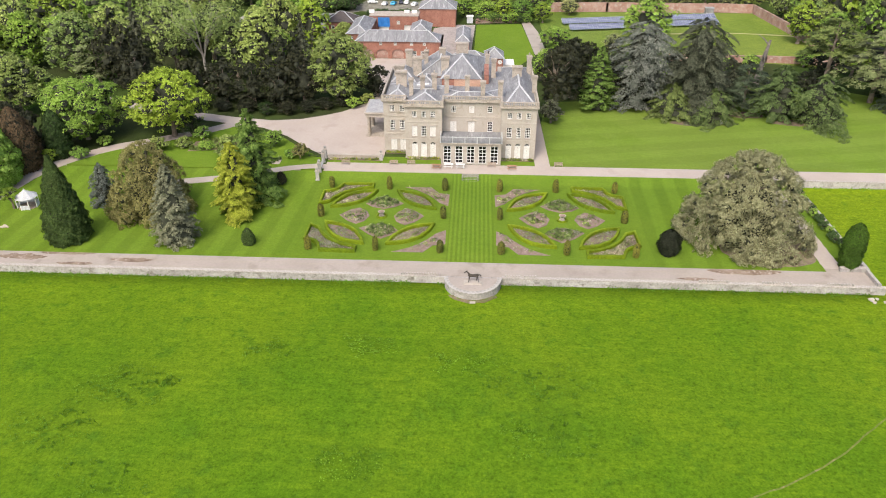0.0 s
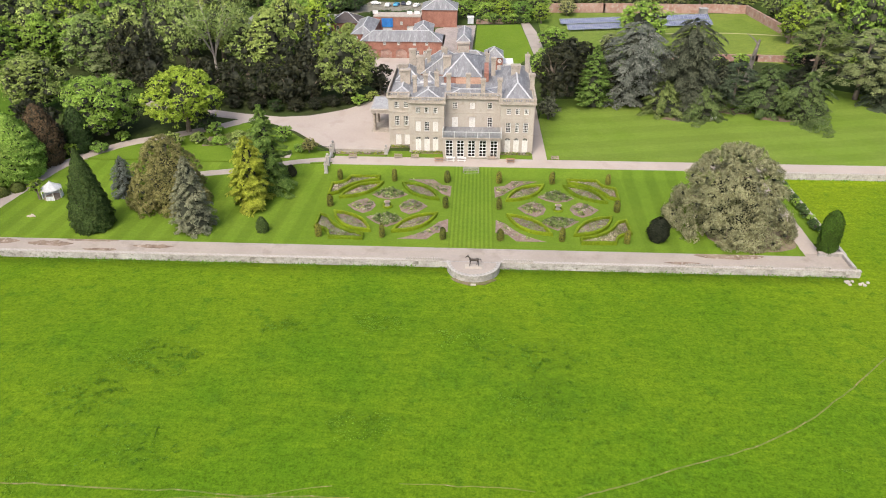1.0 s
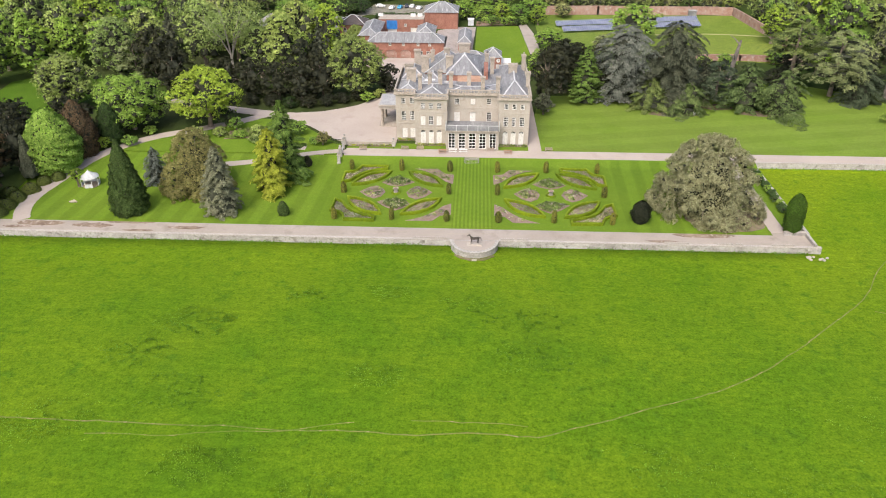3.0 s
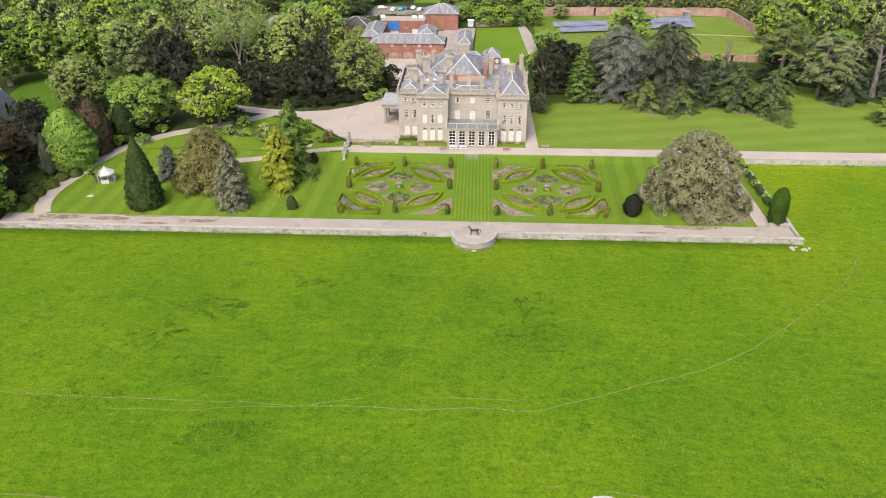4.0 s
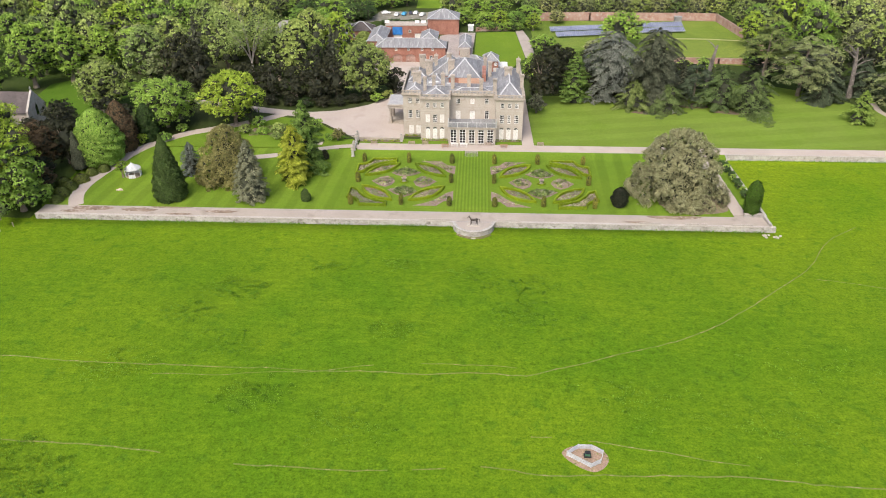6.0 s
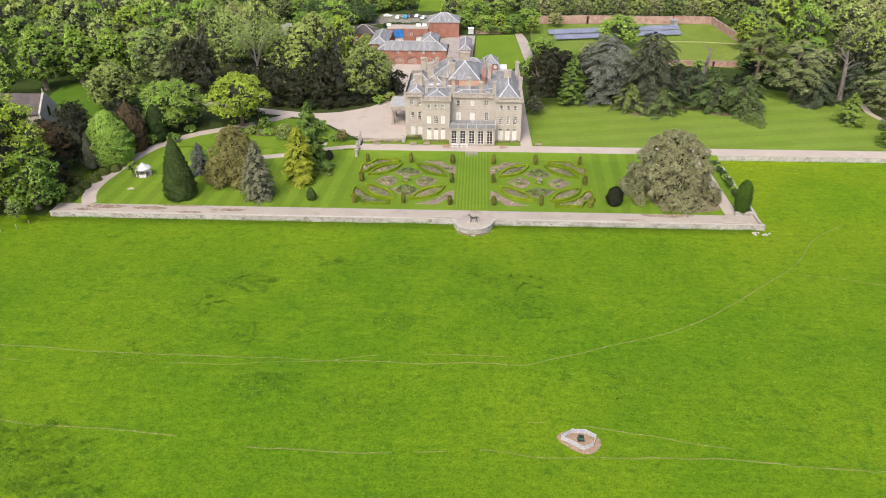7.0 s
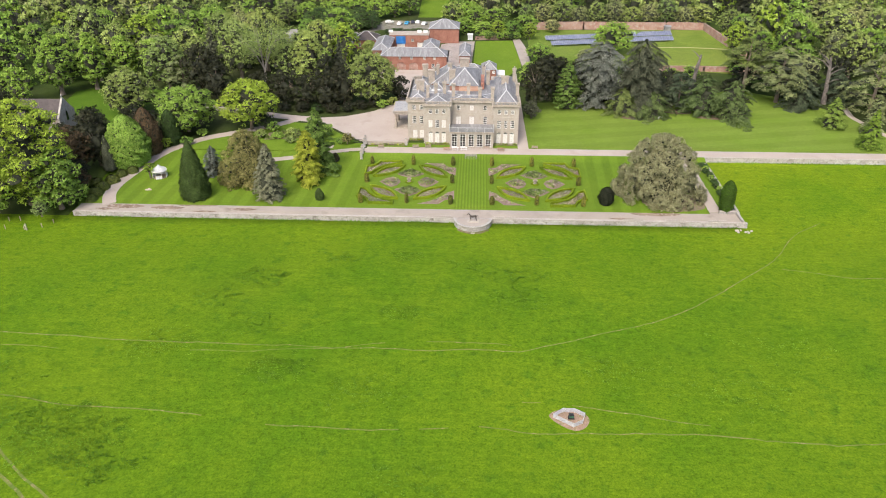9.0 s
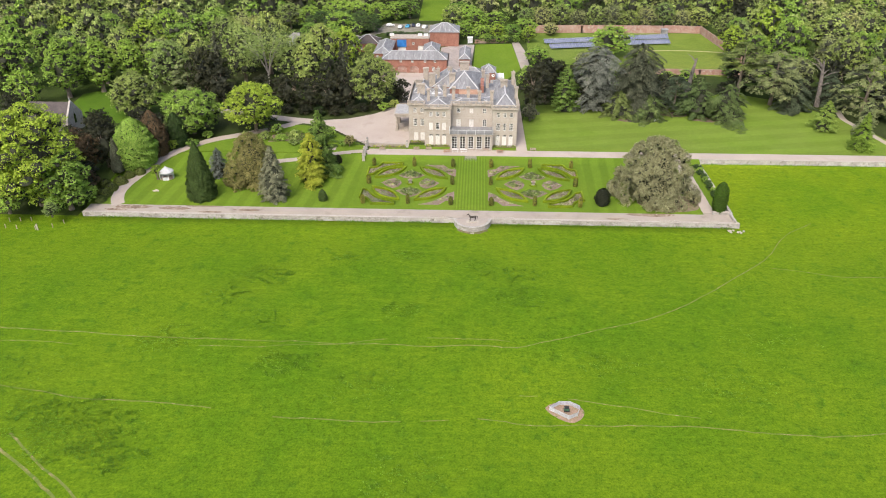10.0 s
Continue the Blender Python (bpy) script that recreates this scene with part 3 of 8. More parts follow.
terrace_wall = stone_wall("terrace_wall", 69.2, 140, -7.3, 0.45, -2.6, 0.02, "pale stone retaining wall under the terrace walk")
coping(terrace_wall, [(69.2, 140)], -7.08, 0.5, 0.02)


def parapet_stones(x0, x1, label):
    """A short row of upright parapet stones left standing on the wall."""
    th = thing("parapet_row", (x0, WALL_Y + 0.3, -0.79), label, "parapet", "parapet remains")
    rng = np.random.default_rng(int(abs(x0) * 10))
    me = bpy.data.meshes.new("parapet_stone")
    bm = boxes((-0.13, 0.13, -0.16, 0.16, 0, 0.42))
    bmesh.ops.bevel(bm, geom=bm.edges[:], offset=0.03, segments=1, affect="EDGES")
    bm.to_mesh(me)
    bm.free()
    me.materials.append(COPING)
    x = 0.2
    while x < x1 - x0:
        if rng.uniform() > 0.08:
            ob = new("parapet_stone", me)
            ob.parent = th
            ob.matrix_basis = pose(x, rng.normal() * 0.02, 0, rng.normal() * 2, rng.normal() * 2, rng.normal() * 6)
        x += 0.44


for x0, x1 in ((40.0, 44.6), (50.0, 54.8), (60.2, 64.6), (8.9, 14.2), (-8.5, -1.4)):
    parapet_stones(x0, x1, "row of short pale parapet stones standing on the field wall")


def build_bastion():
    c, r = Vector((3.75, -41.3, 0)), 4.55
    th = thing("bastion", (c.x, c.y, -0.9), "half-round stone bastion with gravel top bulging from the field wall", "bastion")
    th.scale = (1, 1.06, 1)
    arc = [math.pi + math.pi * k / 24 for k in range(25)]
    bm = bmesh.new()
    for (ra, z0, z1) in ((r, -1.9, 0.0),):
        a = [[bm.verts.new((q * math.cos(t), q * math.sin(t), z)) for t in arc] for q, z in ((r + 0.05, -1.9), (r, 0.02), (r - 0.5, 0.02), (r - 0.5, -1.9))]
        for p, q in ((0, 1), (1, 2), (2, 3)):
            for k in range(24):
                bm.faces.new((a[p][k], a[p][k + 1], a[q][k + 1], a[q][k]))
        for k in (0, 24):
            bm.faces.new([a[i][k] for i in range(4)])
    bmesh.ops.recalc_face_normals(bm, faces=bm.faces[:])
    part("wall", bm, WALLSTONE, th)
    bm = bmesh.new()
    vs = [bm.verts.new(((r - 0.4) * math.cos(t), (r - 0.4) * math.sin(t), -0.02)) for t in arc]
    lo = [bm.verts.new((v.co.x, v.co.y, -1.0)) for v in vs]
    bm.faces.new(vs)
    for k in range(24):
        bm.faces.new((vs[k], lo[k], lo[k + 1], vs[k + 1]))
    part("gravel_top", bm, PATHDIRT, th)
    me = None
    for k in range(20):
        t = math.pi + math.pi * (k + 0.5) / 20
        if me is None:
            bm = boxes((-0.36, 0.36, -0.34, 0.34, 0, 0.22))
            bmesh.ops.bevel(bm, geom=bm.edges[:], offset=0.03, segments=1, affect="EDGES")
            ob = part("coping_stone", bm, WALLSTONE, th)
            me = ob.data
        else:
            ob = new("coping_stone", me)
            ob.parent = th
        ob.matrix_basis = pose((r - 0.22) * math.cos(t), (r - 0.22) * math.sin(t), 0.02, 0, 0, math.degrees(t) + 90)


build_bastion()
zb = ground_z(3.75, -47)
slab("bastion_foot", [(3.75 + 5.0 * math.cos(t) * (1 + 0.06 * noise.noise((t * 3, 1, 2))), -41.3 + 5.0 * math.sin(t) * (1 + 0.05 * noise.noise((t * 4, 5, 2)))) for t in [math.pi * 1.22 + math.pi * 0.56 * k / 24 for k in range(25)]], zb + 0.13, 0.6, surface("earth_under_wall", (0.1, 0.11, 0.03), (0.2, 0.15, 0.1), 0.9, 7, 1.0, 0.4, (0.09, 0.16, 0.015)), "worn earth at the foot of the bastion", "earth")
foot_stone = thing("loose_slab", (3.8, -46.3, zb + 0.12), "flat pinkish stone lying under the bastion", "stone")
part("stone", boxes((-0.45, 0.45, -0.22, 0.22, -0.02, 0.14)), STONE, foot_stone)

# brown stains where water and leaf mould lie on the lower walk
for k, (x, y, rx, ry) in enumerate(((-73, -38.6, 4.2, 0.8), (-63, -40.2, 3.0, 0.5), (-54, -38.8, 3.6, 0.6), (-66, -37.2, 5.0, 0.5), (48.5, -37.6, 6.0, 0.9), (-84, -38.2, 5.0, 0.9), (40, -40.0, 3.0, 0.4), (-88, -39.6, 3.0, 0.5))):
    pts = [(x + rx * math.cos(t) * (1 + 0.3 * noise.noise((math.cos(t) * 2, math.sin(t) * 2, k))), y + ry * math.sin(t) * (1 + 0.5 * noise.noise((math.cos(t) * 3, math.sin(t) * 3, k + 9)))) for t in [2 * math.pi * q / 28 for q in range(28)]]
    slab("leaf_mould", pts, -0.915, 0.05, MOULD, "thin brown leaf mould stain on the gravel walk", "stain")

for k, (x, y, rx, ry) in enumerate(((58, 21.9, 7.5, 1.6), (70.5, 27.5, 4.5, 2.0), (83.5, 23, 8.0, 2.2))):
    pts = [(x + rx * math.cos(t) * (1 + 0.25 * noise.noise((math.cos(t) * 2, math.sin(t) * 2, k + 20))), y + ry * math.sin(t) * (1 + 0.4 * noise.noise((math.cos(t) * 3, math.sin(t) * 3, k + 29)))) for t in [2 * math.pi * q / 30 for q in range(30)]]
    slab("bare_ground", pts, 0.07, 0.1, surface("needle_litter", (0.11, 0.08, 0.05), (0.16, 0.115, 0.08), 0.5, 8, 1.0, 0.3, (0.1, 0.15, 0.02)), "brown needle litter on bare ground under the cedars", "earth")

slab("leaf_litter", [(54.6 + 8.0 * math.cos(t) * (1 + 0.1 * noise.noise((math.cos(t) * 3, math.sin(t) * 3, 7.7))), -31.4 + 5.0 * math.sin(t) * (1 + 0.12 * noise.noise((math.cos(t) * 4, math.sin(t) * 4, 3.3)))) for t in [2 * math.pi * q / 40 for q in range(40)]], -0.87, 0.1, surface("oak_leaf_litter", (0.15, 0.115, 0.075), (0.21, 0.165, 0.115), 0.5, 8, 1.0, 0.3, (0.11, 0.16, 0.02)), "brown leaf litter on bare ground under the holm oak", "earth")

# ---- the country house ----
house = thing("country_house", (0, 0, 0), "large pale limestone country house of three storeys with slate roofs", "house")
house.scale = (1, DEEP, 0.985)


def facade(name, x0, x1, z0, z1, openings, material, parent, m, thick=0.45):
    """A wall in its own plane (x along, z up, outer face at y=0) with openings cut through, set at m."""
    xs = sorted({x0, x1, *[o[0] for o in openings], *[o[1] for o in openings]})
    zs = sorted({z0, z1, *[o[2] for o in openings], *[o[3] for o in openings]})
    nx, nz = len(xs) - 1, len(zs) - 1
    solid = lambda i, j: 0 <= i < nx and 0 <= j < nz and not any(o[0] < (xs[i] + xs[i + 1]) / 2 < o[1] and o[2] < (zs[j] + zs[j + 1]) / 2 < o[3] for o in openings)
    bm = bmesh.new()
    found = {}

    def corner(i, j, k):
        if (i, j, k) not in found:
            found[i, j, k] = bm.verts.new((xs[i], thick * k, zs[j]))
        return found[i, j, k]

    for i in range(nx):
        for j in range(nz):
            if not solid(i, j):
                continue
            bm.faces.new((corner(i, j, 0), corner(i + 1, j, 0), corner(i + 1, j + 1, 0), corner(i, j + 1, 0)))
            bm.faces.new((corner(i, j + 1, 1), corner(i + 1, j + 1, 1), corner(i + 1, j, 1), corner(i, j, 1)))
            for di, dj, p, q in ((-1, 0, (i, j + 1), (i, j)), (1, 0, (i + 1, j), (i + 1, j + 1)), (0, -1, (i, j), (i + 1, j)), (0, 1, (i + 1, j + 1), (i, j + 1))):
                if not solid(i + di, j + dj):       # the reveal of an opening, or the wall's end
                    bm.faces.new((corner(*q, 0), corner(*p, 0), corner(*p, 1), corner(*q, 1)))
    ob = part(name, bm, material, parent)
    ob.matrix_basis = m
    return ob


def window(x, z0, w, h, parent, m, style="dark", cols=3, rows=4, arch=False, back=0.08):
    """A sash window set in an opening: stone surround, white sash bars, glass, or closed shutters."""
    bm = bmesh.new()
    e = 0.1
    box(bm, x - w / 2 - e, x - w / 2, -0.04, 0.1, z0, z0 + h)
    box(bm, x + w / 2, x + w / 2 + e, -0.04, 0.1, z0, z0 + h)
    box(bm, x - w / 2 - e, x + w / 2 + e, -0.04, 0.1, z0 + h, z0 + h + e)
    win = part("window", bm, STONE, parent)
    win.matrix_basis = m
    sill = part("sill", boxes((x - w / 2 - 0.12, x + w / 2 + 0.12, -0.12, 0.2, z0 - 0.12, z0)), STONE, win)
    if arch:
        bm = bmesh.new()
        for s in (-1, 1):
            pts = [(x + s * w / 2, z0 + h), (x + s * w / 2, z0 + h - w / 2)]
            arc = [(x + s * w / 2 * math.cos(t), z0 + h - w / 2 + w / 2 * math.sin(t)) for t in [math.pi / 2 * k / 6 for k in range(7)]]
            pl = [(x + s * w / 2, z0 + h)] + arc
            f = [bm.verts.new((p[0], 0.0, p[1])) for p in pl]
            b = [bm.verts.new((p[0], 0.3, p[1])) for p in pl]
            bm.faces.new(f), bm.faces.new(b[::-1])
            for k in range(len(pl)):
                bm.faces.new((f[k], f[(k + 1) % len(pl)], b[(k + 1) % len(pl)], b[k]))
        bmesh.ops.recalc_face_normals(bm, faces=bm.faces[:])
        part("arch_spandrel", bm, STONE, win)
    t = 0.075 if w < 1.5 else 0.1
    top = z0 + h
    bm = bmesh.new()
    box(bm, x - w / 2, x - w / 2 + 0.11, back, back + 0.1, z0, top)
    box(bm, x + w / 2 - 0.11, x + w / 2, back, back + 0.1, z0, top)
    box(bm, x - w / 2, x + w / 2, back, back + 0.1, z0, z0 + 0.13)
    head = top - w / 2 if arch else top          # arched windows have a fanlight above the sashes
    box(bm, x - w / 2, x + w / 2, back, back + 0.1, head - 0.11, head)
    for k in range(1, cols):
        c = x - w / 2 + w * k / cols
        box(bm, c - t / 2, c + t / 2, back + 0.01, back + 0.08, z0 + 0.09, head - 0.07)
    for k in range(1, rows):
        c = z0 + (head - z0) * k / rows
        tt = 0.11 if k * 2 == rows else t
        box(bm, x - w / 2 + 0.07, x + w / 2 - 0.07, back + 0.012, back + 0.075, c - tt / 2, c + tt / 2)
    part("sash", bm, WHITE, win, "white painted sash bars")
    if style == "blind":
        zt = top - (w / 2 + 0.02 if arch else 0.02)
        bm = boxes((x - w / 2 + 0.06, x - 0.01, back + 0.005, back + 0.09, z0 + 0.08, zt), (x + 0.01, x + w / 2 - 0.06, back + 0.005, back + 0.09, z0 + 0.08, zt))
        part("shutter", bm, BLIND, win, "closed white shutters")
    if arch:
        bm = bmesh.new()
        for k in range(1, 6):
            q = math.pi * k / 6
            bar(bm, (x, back + 0.05, top - w / 2), (x + (w / 2 - 0.03) * math.cos(q), back + 0.05, top - w / 2 + (w / 2 - 0.03) * math.sin(q)), 0.035)
        part("fanlight", bm, WHITE, win)
    pane = part("pane", boxes((x - w / 2 + 0.05, x + w / 2 - 0.05, back + 0.1, back + 0.112, z0 + 0.05, top - 0.05)), GLASS, win, "dark reflecting glass")
    pane.visible_shadow = False
    return win


def opening(x, z0, w, h):
    return (x - w / 2, x + w / 2, z0, z0 + h)


def side(p, turn):
    return pose(p[0], p[1], 0, 0, 0, turn)


def balustrade(parent, a, b, z, h=1.05, step=0.38, pier=2.6, material=None):
    """Stone parapet with balusters between piers."""
    a, b = Vector((*a, z)), Vector((*b, z))
    d = b - a
    L = d.length
    d.normalize()
    side_run = abs(d.y) > 0.5
    if side_run:        # side runs butt against the pier at the corner
        a, L = a + d * 0.23, L - 0.23
    n = max(1, round(L / pier))
    bm = bmesh.new()
    up = Vector((0, 0, 1))
    bar(bm, a + up * (h - 0.09), b + up * (h - 0.09), 0.36, 0.18)
    bar(bm, a + up * 0.14, b + up * 0.14, 0.36, 0.28)
    for k in range(1 if side_run else 0, n + (0 if side_run else 1)):
        c = a + d * L * k / n
        bar(bm, c - up * 0.02, c + up * (h + 0.03), 0.42)
    k = step
    while k < L - step / 2:
        c = a + d * k
        bar(bm, c + up * 0.26, c + up * (h - 0.17), 0.17)
        k += step
    return part("balustrade", bm, material or STONE_D, parent)


def cornice(parent, x0, x1, y0, y1, z):
    bm = bmesh.new()
    for k, (o, za, zb) in enumerate(((0.2, z - 0.5, z - 0.28), (0.42, z - 0.28, z), )):
        box(bm, x0 - o, x1 + o, y0 - o, y1 + o, za, zb)
    return part("cornice", bm, STONE_D, parent)


def string_course(parent, x0, x1, y0, y1, z, h=0.28, o=0.09):
    return part("string_course", boxes((x0 - o, x1 + o, y0 - o, y1 + o, z, z + h)), STONE, parent)


def hip_roof(parent, x0, x1, y0, y1, z, ridge, material=None, inset=None, name="roof", gable=False):
    """A hipped roof; its ridge runs along the longer side."""
    bm = bmesh.new()
    w, l = x1 - x0, y1 - y0
    i = inset if inset is not None else min(w, l) / 2
    if l >= w:
        r = [((x0 + x1) / 2, y0 + i, z + ridge), ((x0 + x1) / 2, y1 - i, z + ridge)]
    else:
        r = [(x0 + i, (y0 + y1) / 2, z + ridge), (x1 - i, (y0 + y1) / 2, z + ridge)]
    c = [bm.verts.new(p) for p in ((x0, y0, z), (x1, y0, z), (x1, y1, z), (x0, y1, z))]
    a, b = (bm.verts.new(p) for p in r)
    if l >= w:
        fs = ((c[0], c[1], a), (c[1], c[2], b, a), (c[2], c[3], b), (c[3], c[0], a, b))
    else:
        fs = ((c[0], c[1], b, a), (c[1], c[2], b), (c[2], c[3], a, b), (c[3], c[0], a))
    for f in fs:
        bm.faces.new(f)
    bm.faces.new(c[::-1])
    roof = part(name, bm, material or SLATE, parent)
    lo = [Vector(v) for v in ((x0, y0, z), (x1, y0, z), (x1, y1, z), (x0, y1, z))]
    ra, rb = Vector(r[0]), Vector(r[1])
    pairs = [(lo[0], ra), (lo[1], ra if l >= w else rb), (lo[2], rb), (lo[3], rb if l >= w else ra), (ra, rb)]
    bm = bmesh.new()
    for p, q in pairs:
        if (p - q).length > 0.3:
            bar(bm, p + Vector((0, 0, 0.03)), q + Vector((0, 0, 0.03)), 0.34, 0.12)
    part("lead_ridge", bm, RIDGE_LEAD, roof, "pale lead ridge rolls")
    return roof


def chimney(parent, x, y, z0, z1, w=1.1, d=0.9, pots=2, material=None):
    bm = bmesh.new()
    box(bm, x - w / 2, x + w / 2, y - d / 2, y + d / 2, z0, z1 - 0.3)
    box(bm, x - w / 2 - 0.12, x + w / 2 + 0.12, y - d / 2 - 0.12, y + d / 2 + 0.12, z1 - 0.62, z1 - 0.45)
    box(bm, x - w / 2 - 0.16, x + w / 2 + 0.16, y - d / 2 - 0.16, y + d / 2 + 0.16, z1 - 0.3, z1 - 0.08)
    box(bm, x - w / 2 - 0.05, x + w / 2 + 0.05, y - d / 2 - 0.05, y + d / 2 + 0.05, z1 - 0.08, z1)
    ch = part("chimney", bm, material or STONE_D, parent)
    for k in range(pots):
        bm = bmesh.new()
        lathe(bm, [(0.17, 0), (0.15, 0.45), (0.19, 0.5), (0.17, 0.6)], 10, (x + (k - (pots - 1) / 2) * w / max(pots, 1), y, z1))
        part("pot", bm, TILE if k % 2 else STONE_D, ch)
    return ch


WT = 12.1            # top of the walls


def front(name, x0, x1, y, wins, top=WT):
    m = pose(0, y, 0)
    facade(name, x0, x1, 0, top, [opening(*w[:4]) for w in wins], STONE, house, m)
    for w in wins:
        window(*w[:4], house, m, *w[4:])


# west front range, bay, recessed centre, east wing
front("wall_west_range", -16.3, -11.3, 3.0, [(-14.4, 9.4, 1.05, 1.45, "dark", 3, 3), (-12.3, 9.4, 1.05, 1.45, "dark", 3, 3), (-14.4, 5.1, 1.1, 2.35, "dark"), (-12.3, 5.1, 1.1, 2.35, "dark"), (-14.2, 0.5, 1.25, 2.5, "blind"), (-12.2, 0.5, 1.25, 2.5, "blind")])
bay_wins = []
for k, sx in enumerate((-9.35, -7.4, -5.45)):
    bay_wins += [(sx, 9.4, 1.0, 1.4, "dark", 3, 3), (sx, 5.1, 1.15, 2.35, "dark" if k == 1 else "blind"), (sx, 0.35, 1.2, 3.45, "blind", 3, 4, True)]
front("wall_bay", -11.3, -3.5, 0.0, bay_wins)
front("wall_centre", -3.5, 9.0, 3.0, [(-1.2, 9.4, 1.1, 1.5, "dark", 3, 3), (2.7, 9.4, 1.1, 1.5, "blind", 3, 3), (6.6, 9.4, 1.1, 1.5, "dark", 2, 3), (-1.2, 5.0, 1.3, 2.4, "blind"), (2.7, 5.0, 1.3, 2.4, "blind"), (6.7, 5.0, 1.15, 2.4, "dark", 2, 4)])
east_wins = []
for k, sx in enumerate((10.75, 12.7, 14.65)):
    east_wins += [(sx, 9.35, 1.0, 1.4, "dark", 3, 3), (sx, 5.05, 1.15 if k != 1 else 0.9, 2.4, "dark"), (sx, 0.35, 1.2, 3.45, "blind", 3, 4, True)]
front("wall_east_wing", 9.0, 16.4, 0.0, east_wins)
# side and rear walls
m = side((16.4, 0.45), 90)
sw = [(k, z, 1.1, h, "dark") for k in (3.5, 8.5, 13.5, 18.5) for z, h in ((0.5, 2.6), (5.1, 2.3), (9.4, 1.4))]
facade("wall_east", 0, 25, 0, WT, [opening(*w[:4]) for w in sw], STONE, house, m)
for w in sw:
    window(*w[:4], house, m, w[4])
m = side((-16.3, 22.0), -90)
sw = [(k, z, 1.1, h, "dark") for k in (2.5, 6.5, 10.5, 15) for z, h in ((5.1, 2.3), (9.4, 1.4))]
facade("wall_west", 0, 18.55, 0, WT, [opening(*w[:4]) for w in sw], STONE, house, m)
for w in sw:
    window(*w[:4], house, m, w[4])
part("wall_return", boxes((-11.3, -10.85, 0.45, 3.0, 0, WT)), STONE, house)
part("wall_return", boxes((-3.95, -3.5, 0.45, 3.0, 0, WT)), STONE, house)
part("wall_return", boxes((9.0, 9.45, 0.45, 3.0, 0, WT)), STONE, house)
part("wall_north", boxes((-16.3, 9.0, 21.55, 22.0, 0, WT), (9.0, 16.4, 25.0, 25.45, 0, WT), (8.55, 9.0, 21.55, 25.45, 0, WT)), STONE, house)
part("floor_slab", boxes((-15.8, 15.9, 3.5, 21.5, 4.3, 4.6), (-15.8, 15.9, 3.5, 21.5, 8.3, 8.6), (-10.8, -4, 0.5, 3.5, 4.3, 4.6), (-10.8, -4, 0.5, 3.5, 8.3, 8.6), (9.5, 15.9, 0.5, 3.5, 4.3, 4.6), (9.5, 15.9, 0.5, 3.5, 8.3, 8.6), (-15.8, 15.9, 9.0, 9.2, 0.1, 12.0)), DARKROOM, house)

for k, (x0, x1, y0, y1) in enumerate(((-16.3, -11.3, 3.0, 22.0), (-11.3, -3.5, 0.0, 20.0), (-3.5, 9.0, 3.0, 20.0), (9.0, 16.4, 0.0, 25.45))):
    cornice(house, x0, x1, y0, y1, WT - 0.006 * k)
for k, (x0, x1, y) in enumerate(((-16.3, -11.9, 3.0), (-11.3, -3.5, 0.0), (-3.2, 8.7, 3.0), (9.0, 16.4, 0.0))):
    string_course(house, x0, x1, y, y + 0.3, 4.25 + 0.005 * k, 0.3)
    string_course(house, x0, x1, y, y + 0.3, 8.3 + 0.005 * k, 0.22)
    string_course(house, x0, x1, y, y + 0.3, 0.0, 0.3 + 0.005 * k, 0.12)
for a, b in (((-16.4, 2.9), (-11.4, 2.9)), ((-16.4, 2.9), (-16.4, 21.9)), ((-11.4, -0.1), (-3.4, -0.1)), ((-11.4, -0.1), (-11.4, 2.9)), ((-3.4, -0.1), (-3.4, 2.9)), ((-3.4, 2.9), (9, 2.9)), ((9, -0.1), (16.5, -0.1)), ((9, -0.1), (9, 2.9)), ((16.5, -0.1), (16.5, 25.3))):
    balustrade(house, a, b, WT + 0.02)

part("roof_deck", boxes((-16.0, 16.1, 3.3, 21.7, WT - 0.2, WT + 0.15), (-11.0, -3.8, 0.4, 3.3, WT - 0.2, WT + 0.15), (9.4, 16.1, 0.4, 3.3, WT - 0.2, WT + 0.15), (9.4, 16.1, 21.7, 25.2, WT - 0.2, WT + 0.15)), SLATE, house)
hip_roof(house, -10.7, -4.0, 0.9, 9.5, WT + 0.15, 1.15)
hip_roof(house, -15.7, -11.2, 4.0, 12.0, WT + 0.15, 1.0)
hip_roof(house, -15.7, -10.2, 13.5, 21.5, WT + 0.15, 2.2)
hip_roof(house, 9.7, 15.9, 0.9, 24.5, WT + 0.15, 2.25, None, 5.6)
hip_roof(house, -4.4, 4.7, 11.6, 28.0, WT + 1.7, 3.1, None, 7.6)
hip_roof(house, -10.2, 0.5, 16.6, 27.4, WT + 0.5, 3.7, None, 1.6)
hip_roof(house, -9.6, -6.0, 12.0, 17.5, WT + 0.3, 1.2)
hip_roof(house, -3.2, 8.6, 3.6, 9.6, WT + 0.15, 0.5)
part("attic_wall", boxes((-4.2, 4.5, 11.8, 27.8, WT + 0.1, WT + 1.71), (-10.0, -4.3, 16.8, 27.2, WT + 0.1, WT + 0.52)), BRICK, house)
part("attic_wall", boxes((-1.4, 4.5, 11.35, 11.75, WT + 0.1, WT + 1.6)), surface("pink_render", (0.42, 0.25, 0.175), (0.5, 0.32, 0.23), 0.6), house)
part("attic_wall", boxes((5.3, 6.3, 13.0, 21.0, WT + 0.1, WT + 2.2)), BRICK, house)
part("flat_roof", boxes((-10.6, -6.2, 9.9, 12.3, WT + 0.15, WT + 0.5), (-5.7, -1.7, 9.2, 11.1, WT + 0.15, WT + 0.4)), LEAD, house, "small flat lead roofs between the chimneys")
